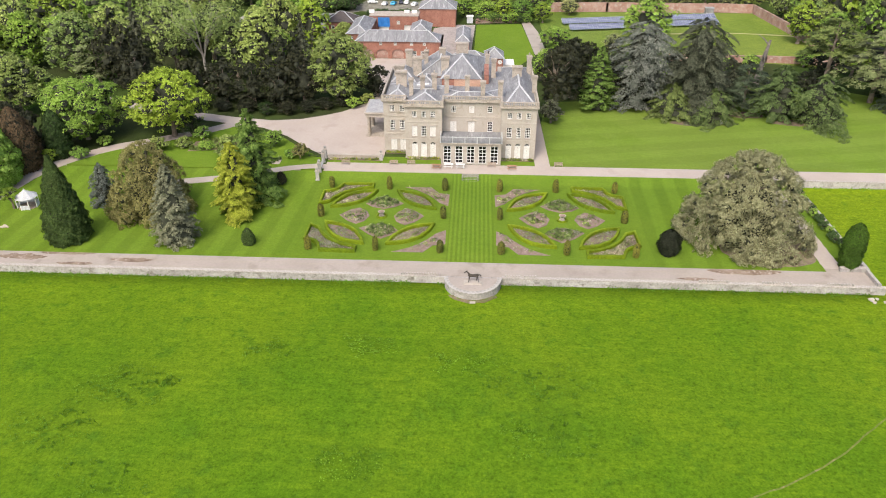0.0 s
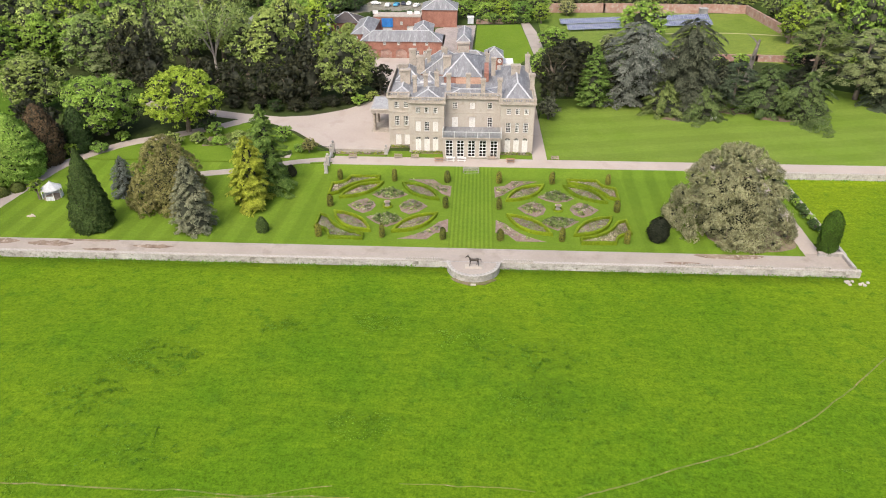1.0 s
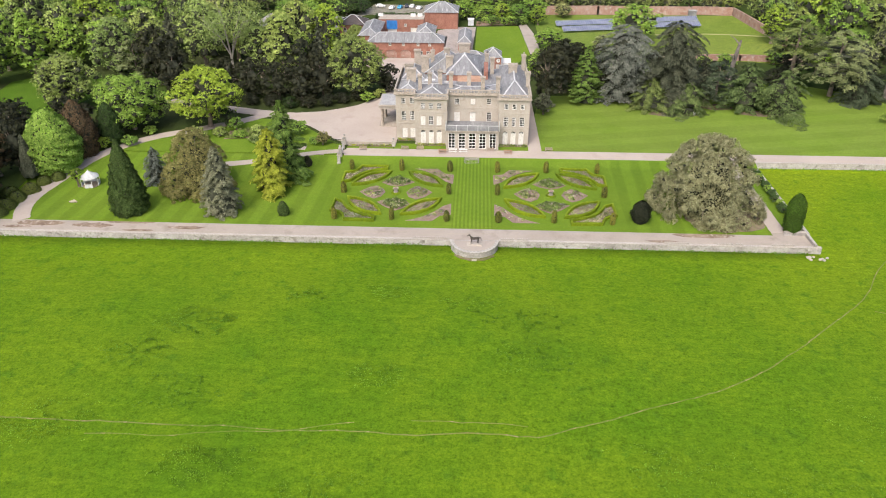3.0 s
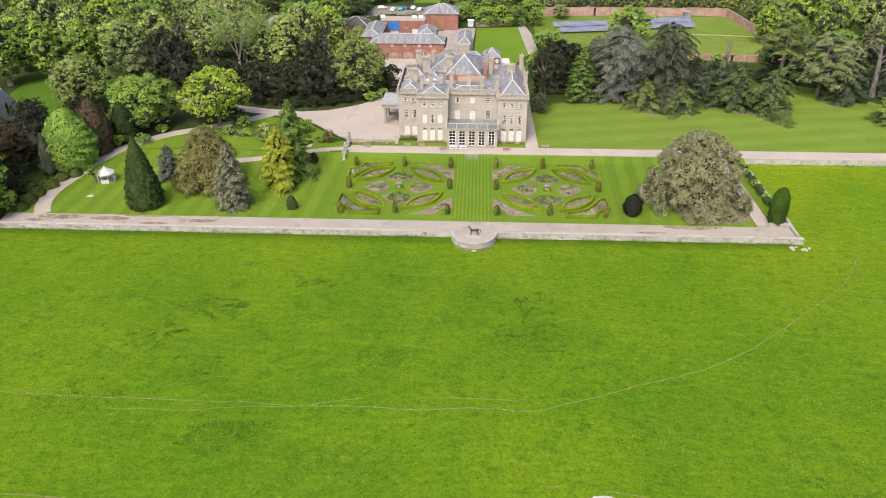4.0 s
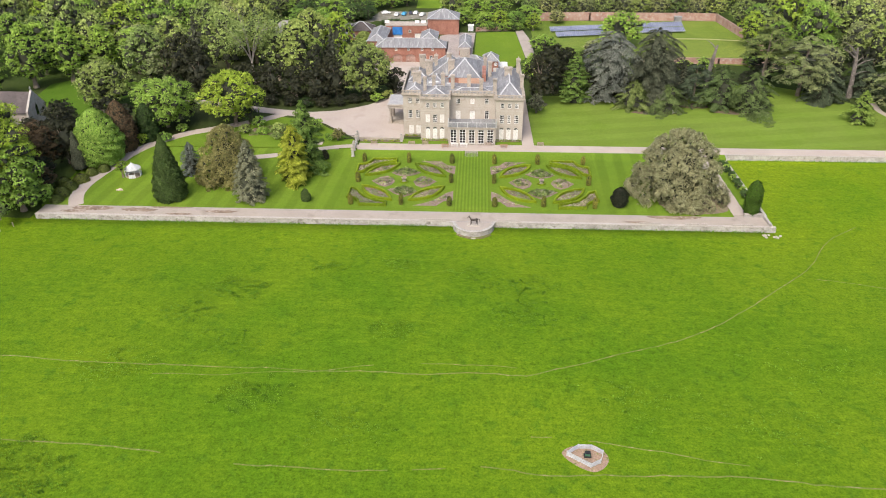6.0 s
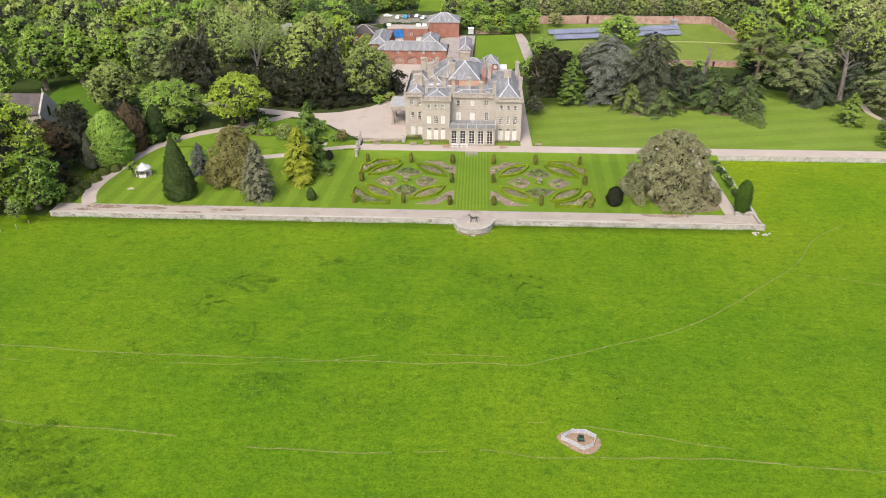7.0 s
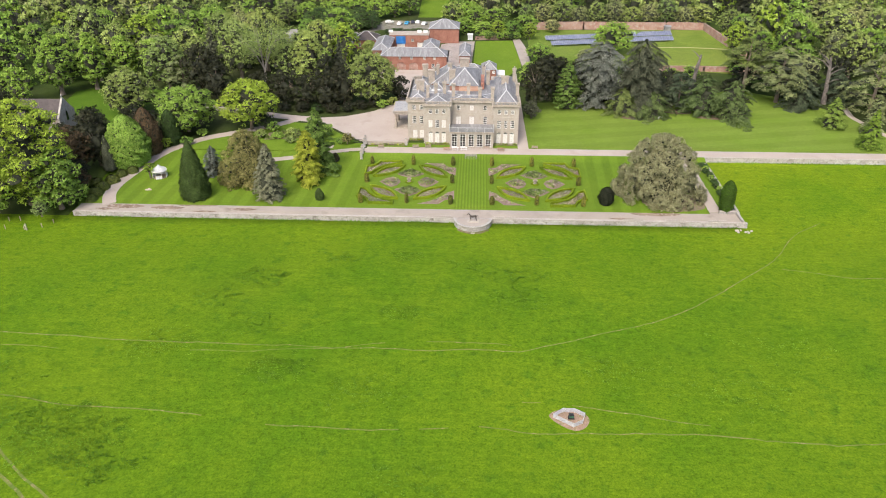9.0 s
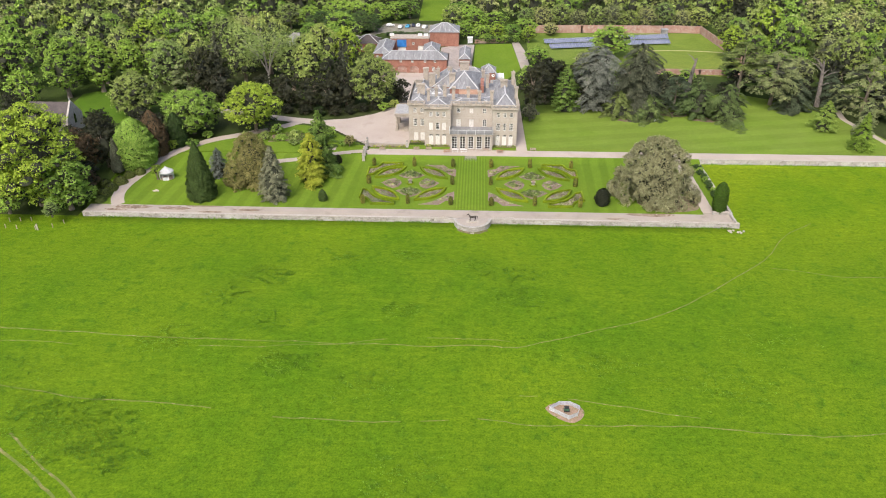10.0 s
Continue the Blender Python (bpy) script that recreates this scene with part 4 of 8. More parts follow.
for x, y, w, d, z1, p in ((-12.4, 21.6, 1.6, 1.1, 17.3, 0), (-10.1, 17.6, 1.9, 1.2, 16.9, 0), (-8.4, 22.3, 0.9, 0.9, 17.0, 1), (-10.4, 5.2, 0.85, 0.85, 16.2, 0), (-8.1, 7.0, 0.9, 0.85, 16.0, 1), (-5.6, 8.0, 1.0, 0.9, 16.3, 1), (-2.85, 7.0, 0.95, 0.95, 16.2, 0), (1.6, 7.2, 0.95, 0.95, 16.2, 0), (5.0, 4.8, 0.95, 0.95, 15.9, 0), (8.7, 4.8, 0.95, 0.95, 16.0, 0), (12.6, 14.0, 2.1, 1.2, 16.2, 0), (7.45, 17.8, 1.05, 1.05, 16.6, 0), (15.7, 20.5, 1.0, 1.0, 16.6, 1), (16.2, 8.3, 0.95, 0.95, 16.0, 0), (-3.7, 17.4, 1.8, 1.2, 17.1, 0), (-13.0, 10.0, 2.3, 1.2, 16.1, 0), (-14.2, 16.6, 2.2, 1.2, 15.2, 0), (-4.6, 22.5, 1.4, 1.0, 17.6, 0)):
    chimney(house, x, y, WT, z1, w, d, p)
for x, y in ((-9.2, 10.8), (-7.6, 11.3), (-4.2, 10.1)):
    part("skylight", boxes((x - 0.5, x + 0.5, y - 0.35, y + 0.35, WT + 0.4, WT + 0.66)), WHITE, house, "small pale roof light")

# orangery front with five tall glazed openings and a balcony
ow = [(-2.25 + 2.48 * k, 0.3, 1.62, 3.95) for k in range(5)]
m = pose(0, -2.7, 0)
facade("orangery_wall", -3.6, 9.1, 0, 4.75, [opening(*w) for w in ow], STONE, house, m)
for w in ow:
    window(*w, house, m, "dark", 2, 5)
part("orangery_side", boxes((-3.6, -3.15, -2.25, 0, 0, 4.75), (8.65, 9.1, -2.25, 0, 0, 4.75)), STONE, house)
part("orangery_cornice", boxes((-3.9, 9.4, -3.0, 3.0, 4.75, 5.0)), STONE_D, house)
part("orangery_deck", boxes((-3.5, 9.0, -2.6, 3.0, 5.0, 5.06)), SLATE, house)
part("orangery_floor", boxes((-3.1, 8.6, -2.2, 2.9, 0.0, 0.12)), DARKROOM, house)
bm, pickets = bmesh.new(), bmesh.new()
for a, b in (((-3.7, -2.85), (9.2, -2.85)), ((-3.7, -2.7), (-3.7, -0.3)), ((9.2, -2.7), (9.2, -0.3))):
    a, b = Vector((*a, 5.0)), Vector((*b, 5.0))
    L = (b - a).length
    bar(bm, a + Vector((0, 0, 1.34)), b + Vector((0, 0, 1.34)), 0.16, 0.1)
    n = round(L / 2.58) * 14 or 14
    for k in range(n + 1):
        p = a.lerp(b, k / n)
        if k % 14 == 0:
            bar(bm, p, p + Vector((0, 0, 1.45)), 0.18)
        else:
            bar(pickets, p + Vector((0, 0, 0.05)), p + Vector((0, 0, 1.3)), 0.075)
    bar(pickets, a + Vector((0, 0, 0.12)), b + Vector((0, 0, 0.12)), 0.1, 0.1)
railing_frame = part("balcony_railing", bm, RAILPAINT, house, "pale painted rail and posts of the balcony")
part("balusters", pickets, BALCONYBAR, railing_frame, "grey metal balcony bars")
part("pediment", boxes((1.6, 3.8, 2.78, 3.0, 7.55, 7.75), (1.9, 3.5, 2.82, 3.0, 7.75, 7.95), (2.3, 3.1, 2.84, 3.0, 7.95, 8.12)), STONE, house)

# west porch
porch = part("porch", boxes((-21.6, -16.3, 10.4, 18.4, 4.9, 5.75), (-21.9, -16.3, 10.1, 18.7, 5.75, 6.0)), STONE, house)
for y in (11.0, 12.2, 16.6, 17.8):
    bm = bmesh.new()
    lathe(bm, [(0.44, 0), (0.44, 0.3), (0.36, 0.42), (0.3, 4.4), (0.42, 4.62), (0.44, 4.86)], 12, (-21.0, y, 0.05))
    part("column", bm, STONE_D, porch, "round stone porch column")
part("porch_roof", boxes((-21.5, -16.3, 10.5, 18.3, 6.0, 6.15)), LEAD, porch, "flat grey lead porch roof")
part("porch_floor", boxes((-21.8, -16.3, 10.3, 18.5, 0, 0.18)), STONE_D, porch)

# service wing behind
service = thing("service_wing", (0, 0, 0), "lower rear wing of the house with grey slate roofs", "building")
part("wall", boxes((-6, 8, 25.5, 44, 0, 8.0), (-14, -6, 24.5, 40, 0, 6.5)), STONE_D, service)
hip_roof(service, -6.4, 8.4, 25.2, 44.4, 8.0, 3.2)
hip_roof(service, -14.3, -5.9, 24.2, 40.3, 6.5, 2.6)
part("wall", boxes((5.8, 10.9, 51.2, 57.5, 0, 5.9)), BRICK, service, "red brick end wall")
hip_roof(service, 5.5, 11.2, 50.9, 57.8, 5.9, 2.2)
part("wall", boxes((-3.0, 5.7, 50.6, 55.5, 0, 5.6)), BRICK, service, "red brick link range")
hip_roof(service, -3.3, 5.9, 50.3, 55.8, 5.6, 1.8)
part("wall", boxes((11.0, 14.2, 53.5, 58.8, 0, 3.4)), WHITE, service, "white rendered lean-to")
bm = bmesh.new()
tube(bm, [(10.0, 51.12, 4.9), (10.0, 51.2, 4.9)], [0.6, 0.6], 20)
clock = part("clock", bm, WHITE, service, "round white wall clock")
bm = bmesh.new()
bar(bm, (10.0, 51.1, 4.9), (10.0, 51.1, 5.4), 0.07)
bar(bm, (10.0, 51.1, 4.9), (10.35, 51.1, 4.9), 0.08)
part("pointer", bm, IRON, clock)
chimney(service, -0.4, 43.0, 8, 12.6, 3.2, 1.3, 0)
chimney(service, 6.2, 34, 8, 12.5, 1.0, 1.0, 2)
chimney(service, -10, 36, 6, 11.5, 1.6, 1.0, 2)
# forecourt wall
forecourt_wall = thing("forecourt_wall", (0, 0, 0), "low stone parapet wall between forecourt and terrace", "wall")
part("wall", boxes((-28.2, -16.4, -1.05, -0.6, -0.1, 0.85)), STONE_D, forecourt_wall)
part("coping", boxes((-28.3, -16.4, -1.13, -0.52, 0.85, 0.98)), STONE, forecourt_wall)

# ---- trees ----
def broadleaf(seed, w, h, lobes=26, per=170, leaf=0.42, bare=0.18, spread=1.0, core=0.44, fine=2, flare=0.0, squash=(1.0, 1.0), lobe=(0.25, 0.42), spray=0.36, low=1.75, skirt=False):
    """Crown of many leafy lobes round an uneven dome. Returns crown groups and limb ends."""
    rng = np.random.default_rng(seed)
    R, zc, H = w / 2, h * (bare + (1 - bare) * 0.5), h * (1 - bare) / 2
    groups, ends = [], []
    cs = []
    for k in range(lobes):
        t = (k + 0.5) / lobes
        zz = 1 - low * t
        a = k * 2.39996 + rng.uniform(-0.4, 0.4)
        q = math.sqrt(max(0.0, 1 - zz * zz))
        if skirt and zz < 0.25:
            q = max(q, 0.96)
        rr = rng.uniform(0.5, 0.88) * spread
        lr = R * rng.uniform(*lobe)
        fl = 1 - flare * max(0.0, zz)
        cs.append((np.array([q * math.cos(a) * R * rr * fl * squash[0], q * math.sin(a) * R * rr * fl * squash[1], zc + zz * H * 0.72 * rng.uniform(0.85, 1.08)]), lr))
    for c, lr in cs:
        rad = np.array([lr, lr, lr * rng.uniform(0.7, 0.9)])
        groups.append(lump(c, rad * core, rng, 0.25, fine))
        # each lobe carries several rounded sprays of leaves
        subs = max(4, int(round(4 * math.pi * 0.8 / (spray * 2.2) ** 2)))
        m = max(6, per // subs)
        for q in range(subs):
            d = rng.normal(size=3)
            d[2] = abs(d[2]) if rng.uniform() < 0.7 else d[2]
            d /= np.linalg.norm(d)
            e = rng.normal(size=(m, 3))
            e /= np.linalg.norm(e, axis=1, keepdims=True)
            e[:, 2] = np.where(e[:, 2] < -0.3, -e[:, 2], e[:, 2])
            p = c + d * rad * rng.uniform(0.68, 1.06) + e * rad * spray * rng.uniform(0.5, 1.15, m)[:, None]
            nrm = e + d * 0.5 + rng.normal(size=(m, 3)) * 0.4 + np.array([0, 0, 0.25])
            groups.append(quads_mesh("l", p, nrm, leaf * rng.uniform(0.6, 1.25, m), rng))
        ends.append(c)
    groups.append(lump((0, 0, zc), (R * 0.34, R * 0.34, H * 0.42), rng, 0.2))
    return groups, ends


def billow(seed, w, h, profile, lobes=120, tufts=12, per=26, leaf=0.14, lobe=(0.1, 0.17), squash=(1.0, 1.0), core=0.48, fill=0.75):
    """A dense evergreen dome of billowing lobes, each made of many small round tufts of leaves."""
    rng = np.random.default_rng(seed)
    R = w / 2
    tt = np.linspace(0.0, 0.985, 60)
    rr = np.array([profile(t) for t in tt])
    slope = np.hypot(np.gradient(rr * R), np.gradient(tt * h))
    cum = np.cumsum((rr + 0.08) * slope)
    g, ends = [], []
    for k in range(lobes):
        t = max(0.0, float(np.interp((k + rng.uniform(0.1, 0.9)) / lobes * cum[-1], cum, tt)) * 1.1 - 0.1)
        a = k * 2.39996 + rng.uniform(-0.3, 0.3)
        lr = R * rng.uniform(*lobe) * (1.1 - 0.25 * t)
        d = np.array([math.cos(a), math.sin(a), 0.0])
        ro = max(0.0, R * profile(t) * rng.uniform(0.82, 1.1) - lr * 0.8)
        c = d * ro * np.array([squash[0], squash[1], 1])
        c[2] = max(h * t - lr * (0.2 + 0.6 * t), lr * 0.5)
        out = d * (1.15 - t) + np.array([0, 0, 0.25 + t])
        out /= np.linalg.norm(out)
        g.append(lump(c, (lr * 0.24, lr * 0.24, lr * 0.22), rng, 0.2, 1))
        for q in range(tufts):
            e = rng.normal(size=3) + out * 1.1
            e /= np.linalg.norm(e)
            tc = c + e * lr * rng.uniform(0.66, 1.06)
            tr = lr * rng.uniform(0.19, 0.28)
            f = rng.normal(size=(per, 3)) + e * 0.6
            f /= np.linalg.norm(f, axis=1, keepdims=True)
            p = tc + f * tr * rng.uniform(0.55, 1.15, per)[:, None]
            p[:, 2] = np.maximum(p[:, 2], 0.08)
            g.append(quads_mesh("l", p, f * 0.8 + e * 0.5 + rng.normal(size=f.shape) * 0.25 + np.array([0, 0, 0.2]), leaf * rng.uniform(0.6, 1.2, per), rng, 1.35))
        ends.append(c)
    # an inner layer of leaves under the lobes
    n = lobes * tufts * per // 6
    t = np.interp(rng.uniform(0, cum[-1], n), cum, tt)
    a = rng.uniform(0, 2 * math.pi, n)
    r = R * np.array([profile(v) for v in t]) * rng.uniform(0.52, 0.62, n)
    p = np.stack([r * np.cos(a) * squash[0], r * np.sin(a) * squash[1], 0.15 + t * h * 0.8], 1)
    g.append(quads_mesh("l", p, np.stack([np.cos(a), np.sin(a), 0.3 + t], 1) + rng.normal(size=(n, 3)) * 0.4, leaf * rng.uniform(0.9, 1.6, n), rng, 1.2))
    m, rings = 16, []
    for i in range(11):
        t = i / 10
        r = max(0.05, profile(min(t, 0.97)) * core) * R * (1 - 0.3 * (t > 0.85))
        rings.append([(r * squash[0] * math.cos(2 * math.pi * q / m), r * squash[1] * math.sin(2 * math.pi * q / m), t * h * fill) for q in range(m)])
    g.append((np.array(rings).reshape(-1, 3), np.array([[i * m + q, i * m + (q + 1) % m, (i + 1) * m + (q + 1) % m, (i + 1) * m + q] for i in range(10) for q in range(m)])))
    return g, ends


def trunk_mesh(name, h, w, ends, rng, material, r0=None, bare=0.18):
    bm = bmesh.new()
    r0 = r0 or 0.028 * h + 0.1
    top = h * 0.62
    lean = rng.normal(size=2) * 0.03 * h
    pts = [(lean[0] * t, lean[1] * t, -0.3 + (top + 0.3) * t) for t in (0, 0.12, 0.35, 0.65, 1.0)]
    tube(bm, pts, [r0 * 1.45, r0, r0 * 0.85, r0 * 0.55, r0 * 0.25], 8)
    for e in list(ends)[:: max(1, len(ends) // 9)]:
        z = min(max(e[2] * 0.55, h * bare * 0.9), top * 0.9)
        s = np.array([lean[0] * z / top, lean[1] * z / top, z])
        mid = s + (e - s) * 0.5 + np.array([0, 0, 0.06 * h])
        tube(bm, [tuple(s), tuple(mid), tuple(e)], [r0 * 0.42, r0 * 0.28, r0 * 0.1], 5)
    me = bpy.data.meshes.new(name)
    bm.to_mesh(me)
    bm.free()
    me.materials.append(material)
    return me


def conifer(seed, w, h, boughs=150, per=42, droop=0.35, rise=0.1, prof=None, leaf=0.26, bare=0.02, wide=0.24, core=0.5, ragged=0.22, strands=5, fringe=0.5, sway=0.12):
    """Drooping boughs of fine sprays round a straight stem; prof(t) is the outline's radius share at height share t."""
    rng = np.random.default_rng(seed)
    R = w / 2
    prof = prof or (lambda t: (1 - t) ** 0.8)
    g = []
    ph = rng.uniform(0, 6.28, 3)
    for i in range(boughs):
        t = ((i + rng.uniform(0, 1)) / boughs) ** 1.12
        z = h * (bare + (1 - bare) * t) + h * 0.04
        a = i * 2.39996 + rng.uniform(-0.5, 0.5)
        lean = 1 + sway * (math.sin(a * 2 + ph[0] + 3 * t) + math.sin(a * 3 + ph[1] - 5 * t))
        L = max(0.35, R * prof(t)) * rng.uniform(1 - ragged, 1 + ragged * 0.6) * lean
        d, s_ = np.array([math.cos(a), math.sin(a), 0]), np.array([-math.sin(a), math.cos(a), 0])
        n = max(20, int(2.6 * per * (0.3 + 0.7 * L / R)))
        u = rng.uniform(0.25, 1.0, n) ** 0.75
        # side twigs: sprays gather in strands along the bough
        k = rng.integers(-strands, strands + 1, n) / strands
        v = (k + rng.normal(size=n) * 0.07) * wide * (1.2 - 0.8 * u)
        hang = np.abs(rng.normal(size=n)) * fringe * leaf
        p = d * (L * u)[:, None] + s_ * (L * v)[:, None]
        p[:, 2] = z + L * (rise * u - droop * u ** 2 - 0.45 * np.abs(v)) - hang
        p[:, 2] = np.maximum(p[:, 2], 0.12)
        nrm = np.array([0, 0, 1.0]) + d * 0.45 + s_ * np.sign(v)[:, None] * 0.25 + rng.normal(size=(n, 3)) * 0.4
        along = d * 1.0 + s_ * (np.sign(v) * 0.7)[:, None] + np.array([0, 0, -1.0]) * (0.3 + droop * u)[:, None] + rng.normal(size=(n, 3)) * 0.3
        g.append(quads_mesh("l", p, nrm, 0.55 * leaf * rng.uniform(0.55, 1.2, n), rng, 1.7, along))
    for i in range(8):
        t = i / 8
        r = R * core * max(0.06, prof(t))
        g.append(lump((0, 0, h * (bare + 0.05 + 0.88 * t) - r * droop * 0.5), (r, r, h * 0.085), rng, 0.25))
    return g


def dense_cone(seed, w, h, shape, n=5200, leaf=0.34, upright=0.6, lumps=5.0):
    """A clipped or naturally dense crown: shape(t) gives the radius share at height share t."""
    rng = np.random.default_rng(seed)
    R = w / 2
    t = rng.uniform(0, 1, n * 3)
    rs = np.array([shape(v) for v in t])
    keep = rng.uniform(0, 1, n * 3) < rs / rs.max() + 0.03
    t, rs = t[keep][:n], rs[keep][:n]
    a = rng.uniform(0, 2 * math.pi, len(t))
    k = rng.normal(size=(3, 4)) * 1.0
    d = np.stack([np.cos(a), np.sin(a), np.zeros_like(a)], 1)
    z = t * h
    b = 1 + 0.09 * np.sin(np.stack([d[:, 0] * lumps, d[:, 1] * lumps, z * lumps * 0.28], 1) @ k + rng.uniform(0, 6, 4)).mean(1) * 2
    p = d * (R * rs * b * rng.uniform(0.86, 1.06, len(t)))[:, None]
    p[:, 2] = z
    nrm = d * 0.9 + rng.normal(size=d.shape) * 0.4 + np.array([0, 0, 0.35])
    along = np.tile(np.array([0, 0, 1.0]), (len(t), 1)) * upright + rng.normal(size=d.shape) * (1 - upright)
    g = [quads_mesh("l", p, nrm, leaf * rng.uniform(0.6, 1.2, len(t)), rng, 1.3, along)]
    rings, m = [], 12
    for i in range(11):
        tt = i / 10
        r = max(0.03, shape(min(max(tt, 0.01), 0.985)) * 0.8) * R
        rings.append([(r * math.cos(2 * math.pi * q / m), r * math.sin(2 * math.pi * q / m), 0.02 + tt * h * 0.97) for q in range(m)])
    v = np.array(rings).reshape(-1, 3)
    f = np.array([[i * m + q, i * m + (q + 1) % m, (i + 1) * m + (q + 1) % m, (i + 1) * m + q] for i in range(10) for q in range(m)])
    g.append((v, f))
    return g


def cedar(seed, w, h, plates=26, leaf=0.55, bare=0.25, per=90, droop=0.12, top=0.75):
    """Flat, layered boughs on a stout stem."""
    rng = np.random.default_rng(seed)
    R = w / 2
    g, ends = [], []
    for i in range(plates):
        t = (i + rng.uniform(0, 0.8)) / plates
        z = h * (bare + (1 - bare) * t)
        L = R * (1 - 0.55 * abs(t - 0.35) ** 1.2 - (0.5 * (t - top) / (1 - top) if t > top else 0)) * rng.uniform(0.75, 1.05)
        a = i * 2.4 + rng.uniform(-0.5, 0.5)
        d = np.array([math.cos(a), math.sin(a), 0])
        s_ = np.array([-d[1], d[0], 0])
        n = int(per * (0.5 + 0.5 * L / R))
        m = max(6, int(20 * L / R))
        cu = np.sqrt(rng.uniform(0.08, 1, m))
        cv = rng.normal(size=m) * 0.27 * np.sqrt(cu) * (1.15 - 0.3 * cu)
        q = rng.integers(0, m, n)
        u = cu[q] + rng.normal(size=n) * 0.42 / L
        v = cv[q] + rng.normal(size=n) * 0.42 / L
        p = d * (L * u)[:, None] + s_ * (L * v)[:, None]
        p[:, 2] = z - droop * L * u ** 2 - 0.25 * L * v ** 2 + rng.normal(size=m)[q] * 0.16 + rng.normal(size=n) * 0.1
        nrm = np.tile(np.array([0, 0, 1.0]), (n, 1)) + rng.normal(size=(n, 3)) * 0.4 + d * 0.25
        g.append(quads_mesh("l", p, nrm, leaf * rng.uniform(0.6, 1.2, n), rng, 1.3))
        g.append(lump(tuple(d * L * 0.6 + np.array([0, 0, z - 0.3 - droop * L * 0.4])), (L * 0.2, L * 0.2, 0.18), rng, 0.3, 1))
        ends.append(d * L * 0.8 + np.array([0, 0, z - droop * L * 0.6]))
    return g, ends


def plant_tree(name, at, crown_mesh, stem_mesh, label, category="tree", group="", turn=0.0, s=1.0):
    th = thing(name, at, label, category, group, turn)
    th.scale = (s, s, s)
    c = new("crown", crown_mesh)
    c.parent = th
    if stem_mesh:
        t = new("trunk", stem_mesh)
        t.parent = th
    return th


def stem(name, h, r, rng, material=None):
    bm = bmesh.new()
    tube(bm, [(0, 0, -0.3), (0.05, 0, h * 0.3), (0, 0.05, h * 0.93)], [r * 1.3, r, r * 0.15], 8)
    me = bpy.data.meshes.new(name)
    bm.to_mesh(me)
    bm.free()
    me.materials.append(material or BARK)
    return me


RNG = np.random.default_rng(77)


def grow(kind, name, x, y, z, h, w, material, label, seed, **kw):
    if kind == "broad":
        g, ends = broadleaf(seed, w, h, **kw)
        st = trunk_mesh("trunk", h, w, ends, np.random.default_rng(seed), BARK, bare=kw.get("bare", 0.18))
    elif kind == "billow":
        g, ends = billow(seed, w, h, **kw)
        st = trunk_mesh("trunk", h, w, ends, np.random.default_rng(seed), BARK)
    elif kind == "conifer":
        g, st = conifer(seed, w, h, **kw), stem("trunk", h, 0.02 * h + 0.1, RNG)
    elif kind == "cedar":
        g, ends = cedar(seed, w, h, **kw)
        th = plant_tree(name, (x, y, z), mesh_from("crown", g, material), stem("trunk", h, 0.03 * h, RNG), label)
        for e in ends[::4]:
            bm = bmesh.new()
            s0 = Vector((0, 0, e[2] * 0.86))
            tube(bm, [s0, s0.lerp(Vector(e), 0.5) + Vector((0, 0, 0.5)), Vector(e)], [0.011 * h, 0.008 * h, 0.003 * h], 5)
            part("limb", bm, BARK, th)
        return th
    else:
        g, st = dense_cone(seed, w, h, **kw), stem("trunk", h, 0.015 * h + 0.08, RNG)
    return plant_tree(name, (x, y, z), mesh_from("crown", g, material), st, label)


cone = lambda t: (1 - t) ** 0.75 * min(1.0, 0.8 + 2.0 * t) * 0.98 + 0.02
egg = lambda t: max(0.02, math.sin(math.pi * min(1.0, 0.16 + 0.84 * t) ** 0.8)) ** 0.6
column = lambda t: max(0.03, min(1.0, 0.7 + 1.5 * t) * (1 - max(0, (t - 0.55) / 0.45) ** 2.2) ** 0.6) if t < 0.999 else 0.03

pill = lambda t: min(1.0, 0.84 + 0.8 * t) * max(0.02, 1 - max(0.0, (t - 0.5) / 0.5) ** 2.6) ** 0.5
dome = lambda t: (max(0.0, 1 - t ** 1.9) ** 0.62) * (1.0 if t > 0.12 else 0.94 + 0.5 * t)
skirted = lambda t: max(0.02, max(0.0, 1 - t ** 3.4) ** 0.6 * 0.9 + 0.1 * max(0.0, 1 - t * 2.4))
bulky = lambda t: max(0.34, 1 - t ** 8) ** 0.75 * min(1.0, 0.88 + 0.4 * t)

# garden trees
fat = lambda t: (1 - t) ** 0.6 * min(1.0, 0.8 + t)
domed = lambda t: max(0.1, (1 - t ** 2.2)) ** 0.75 * min(1.0, 0.72 + 1.2 * t)
grow("dense", "thuja_tree", -67.8, -32.8, garden_z(-66, -33), 15.8, 7.6, L_THUJA, "tall dark green conical conifer on the lawn", 11, shape=lambda t: max(0.06, 1 - t ** 1.5) ** 0.85 * min(1.0, 0.86 + 1.0 * t), n=17000, leaf=0.17, lumps=8.0)
grow("conifer", "grey_spruce", -48.4, -32.8, -0.9, 14.2, 9.4, L_SPRUCE, "silvery grey-green spruce on the lawn", 12, boughs=230, per=38, droop=0.25, prof=fat, leaf=0.22, core=0.62, sway=0.05)
grow("billow", "olive_oak", -57.0, -22.9, -0.9, 14.4, 15.8, L_BRONZE, "dense round evergreen oak with olive-brown leaves", 13, profile=dome, lobes=84, tufts=30, per=15, leaf=0.105, lobe=(0.15, 0.24))
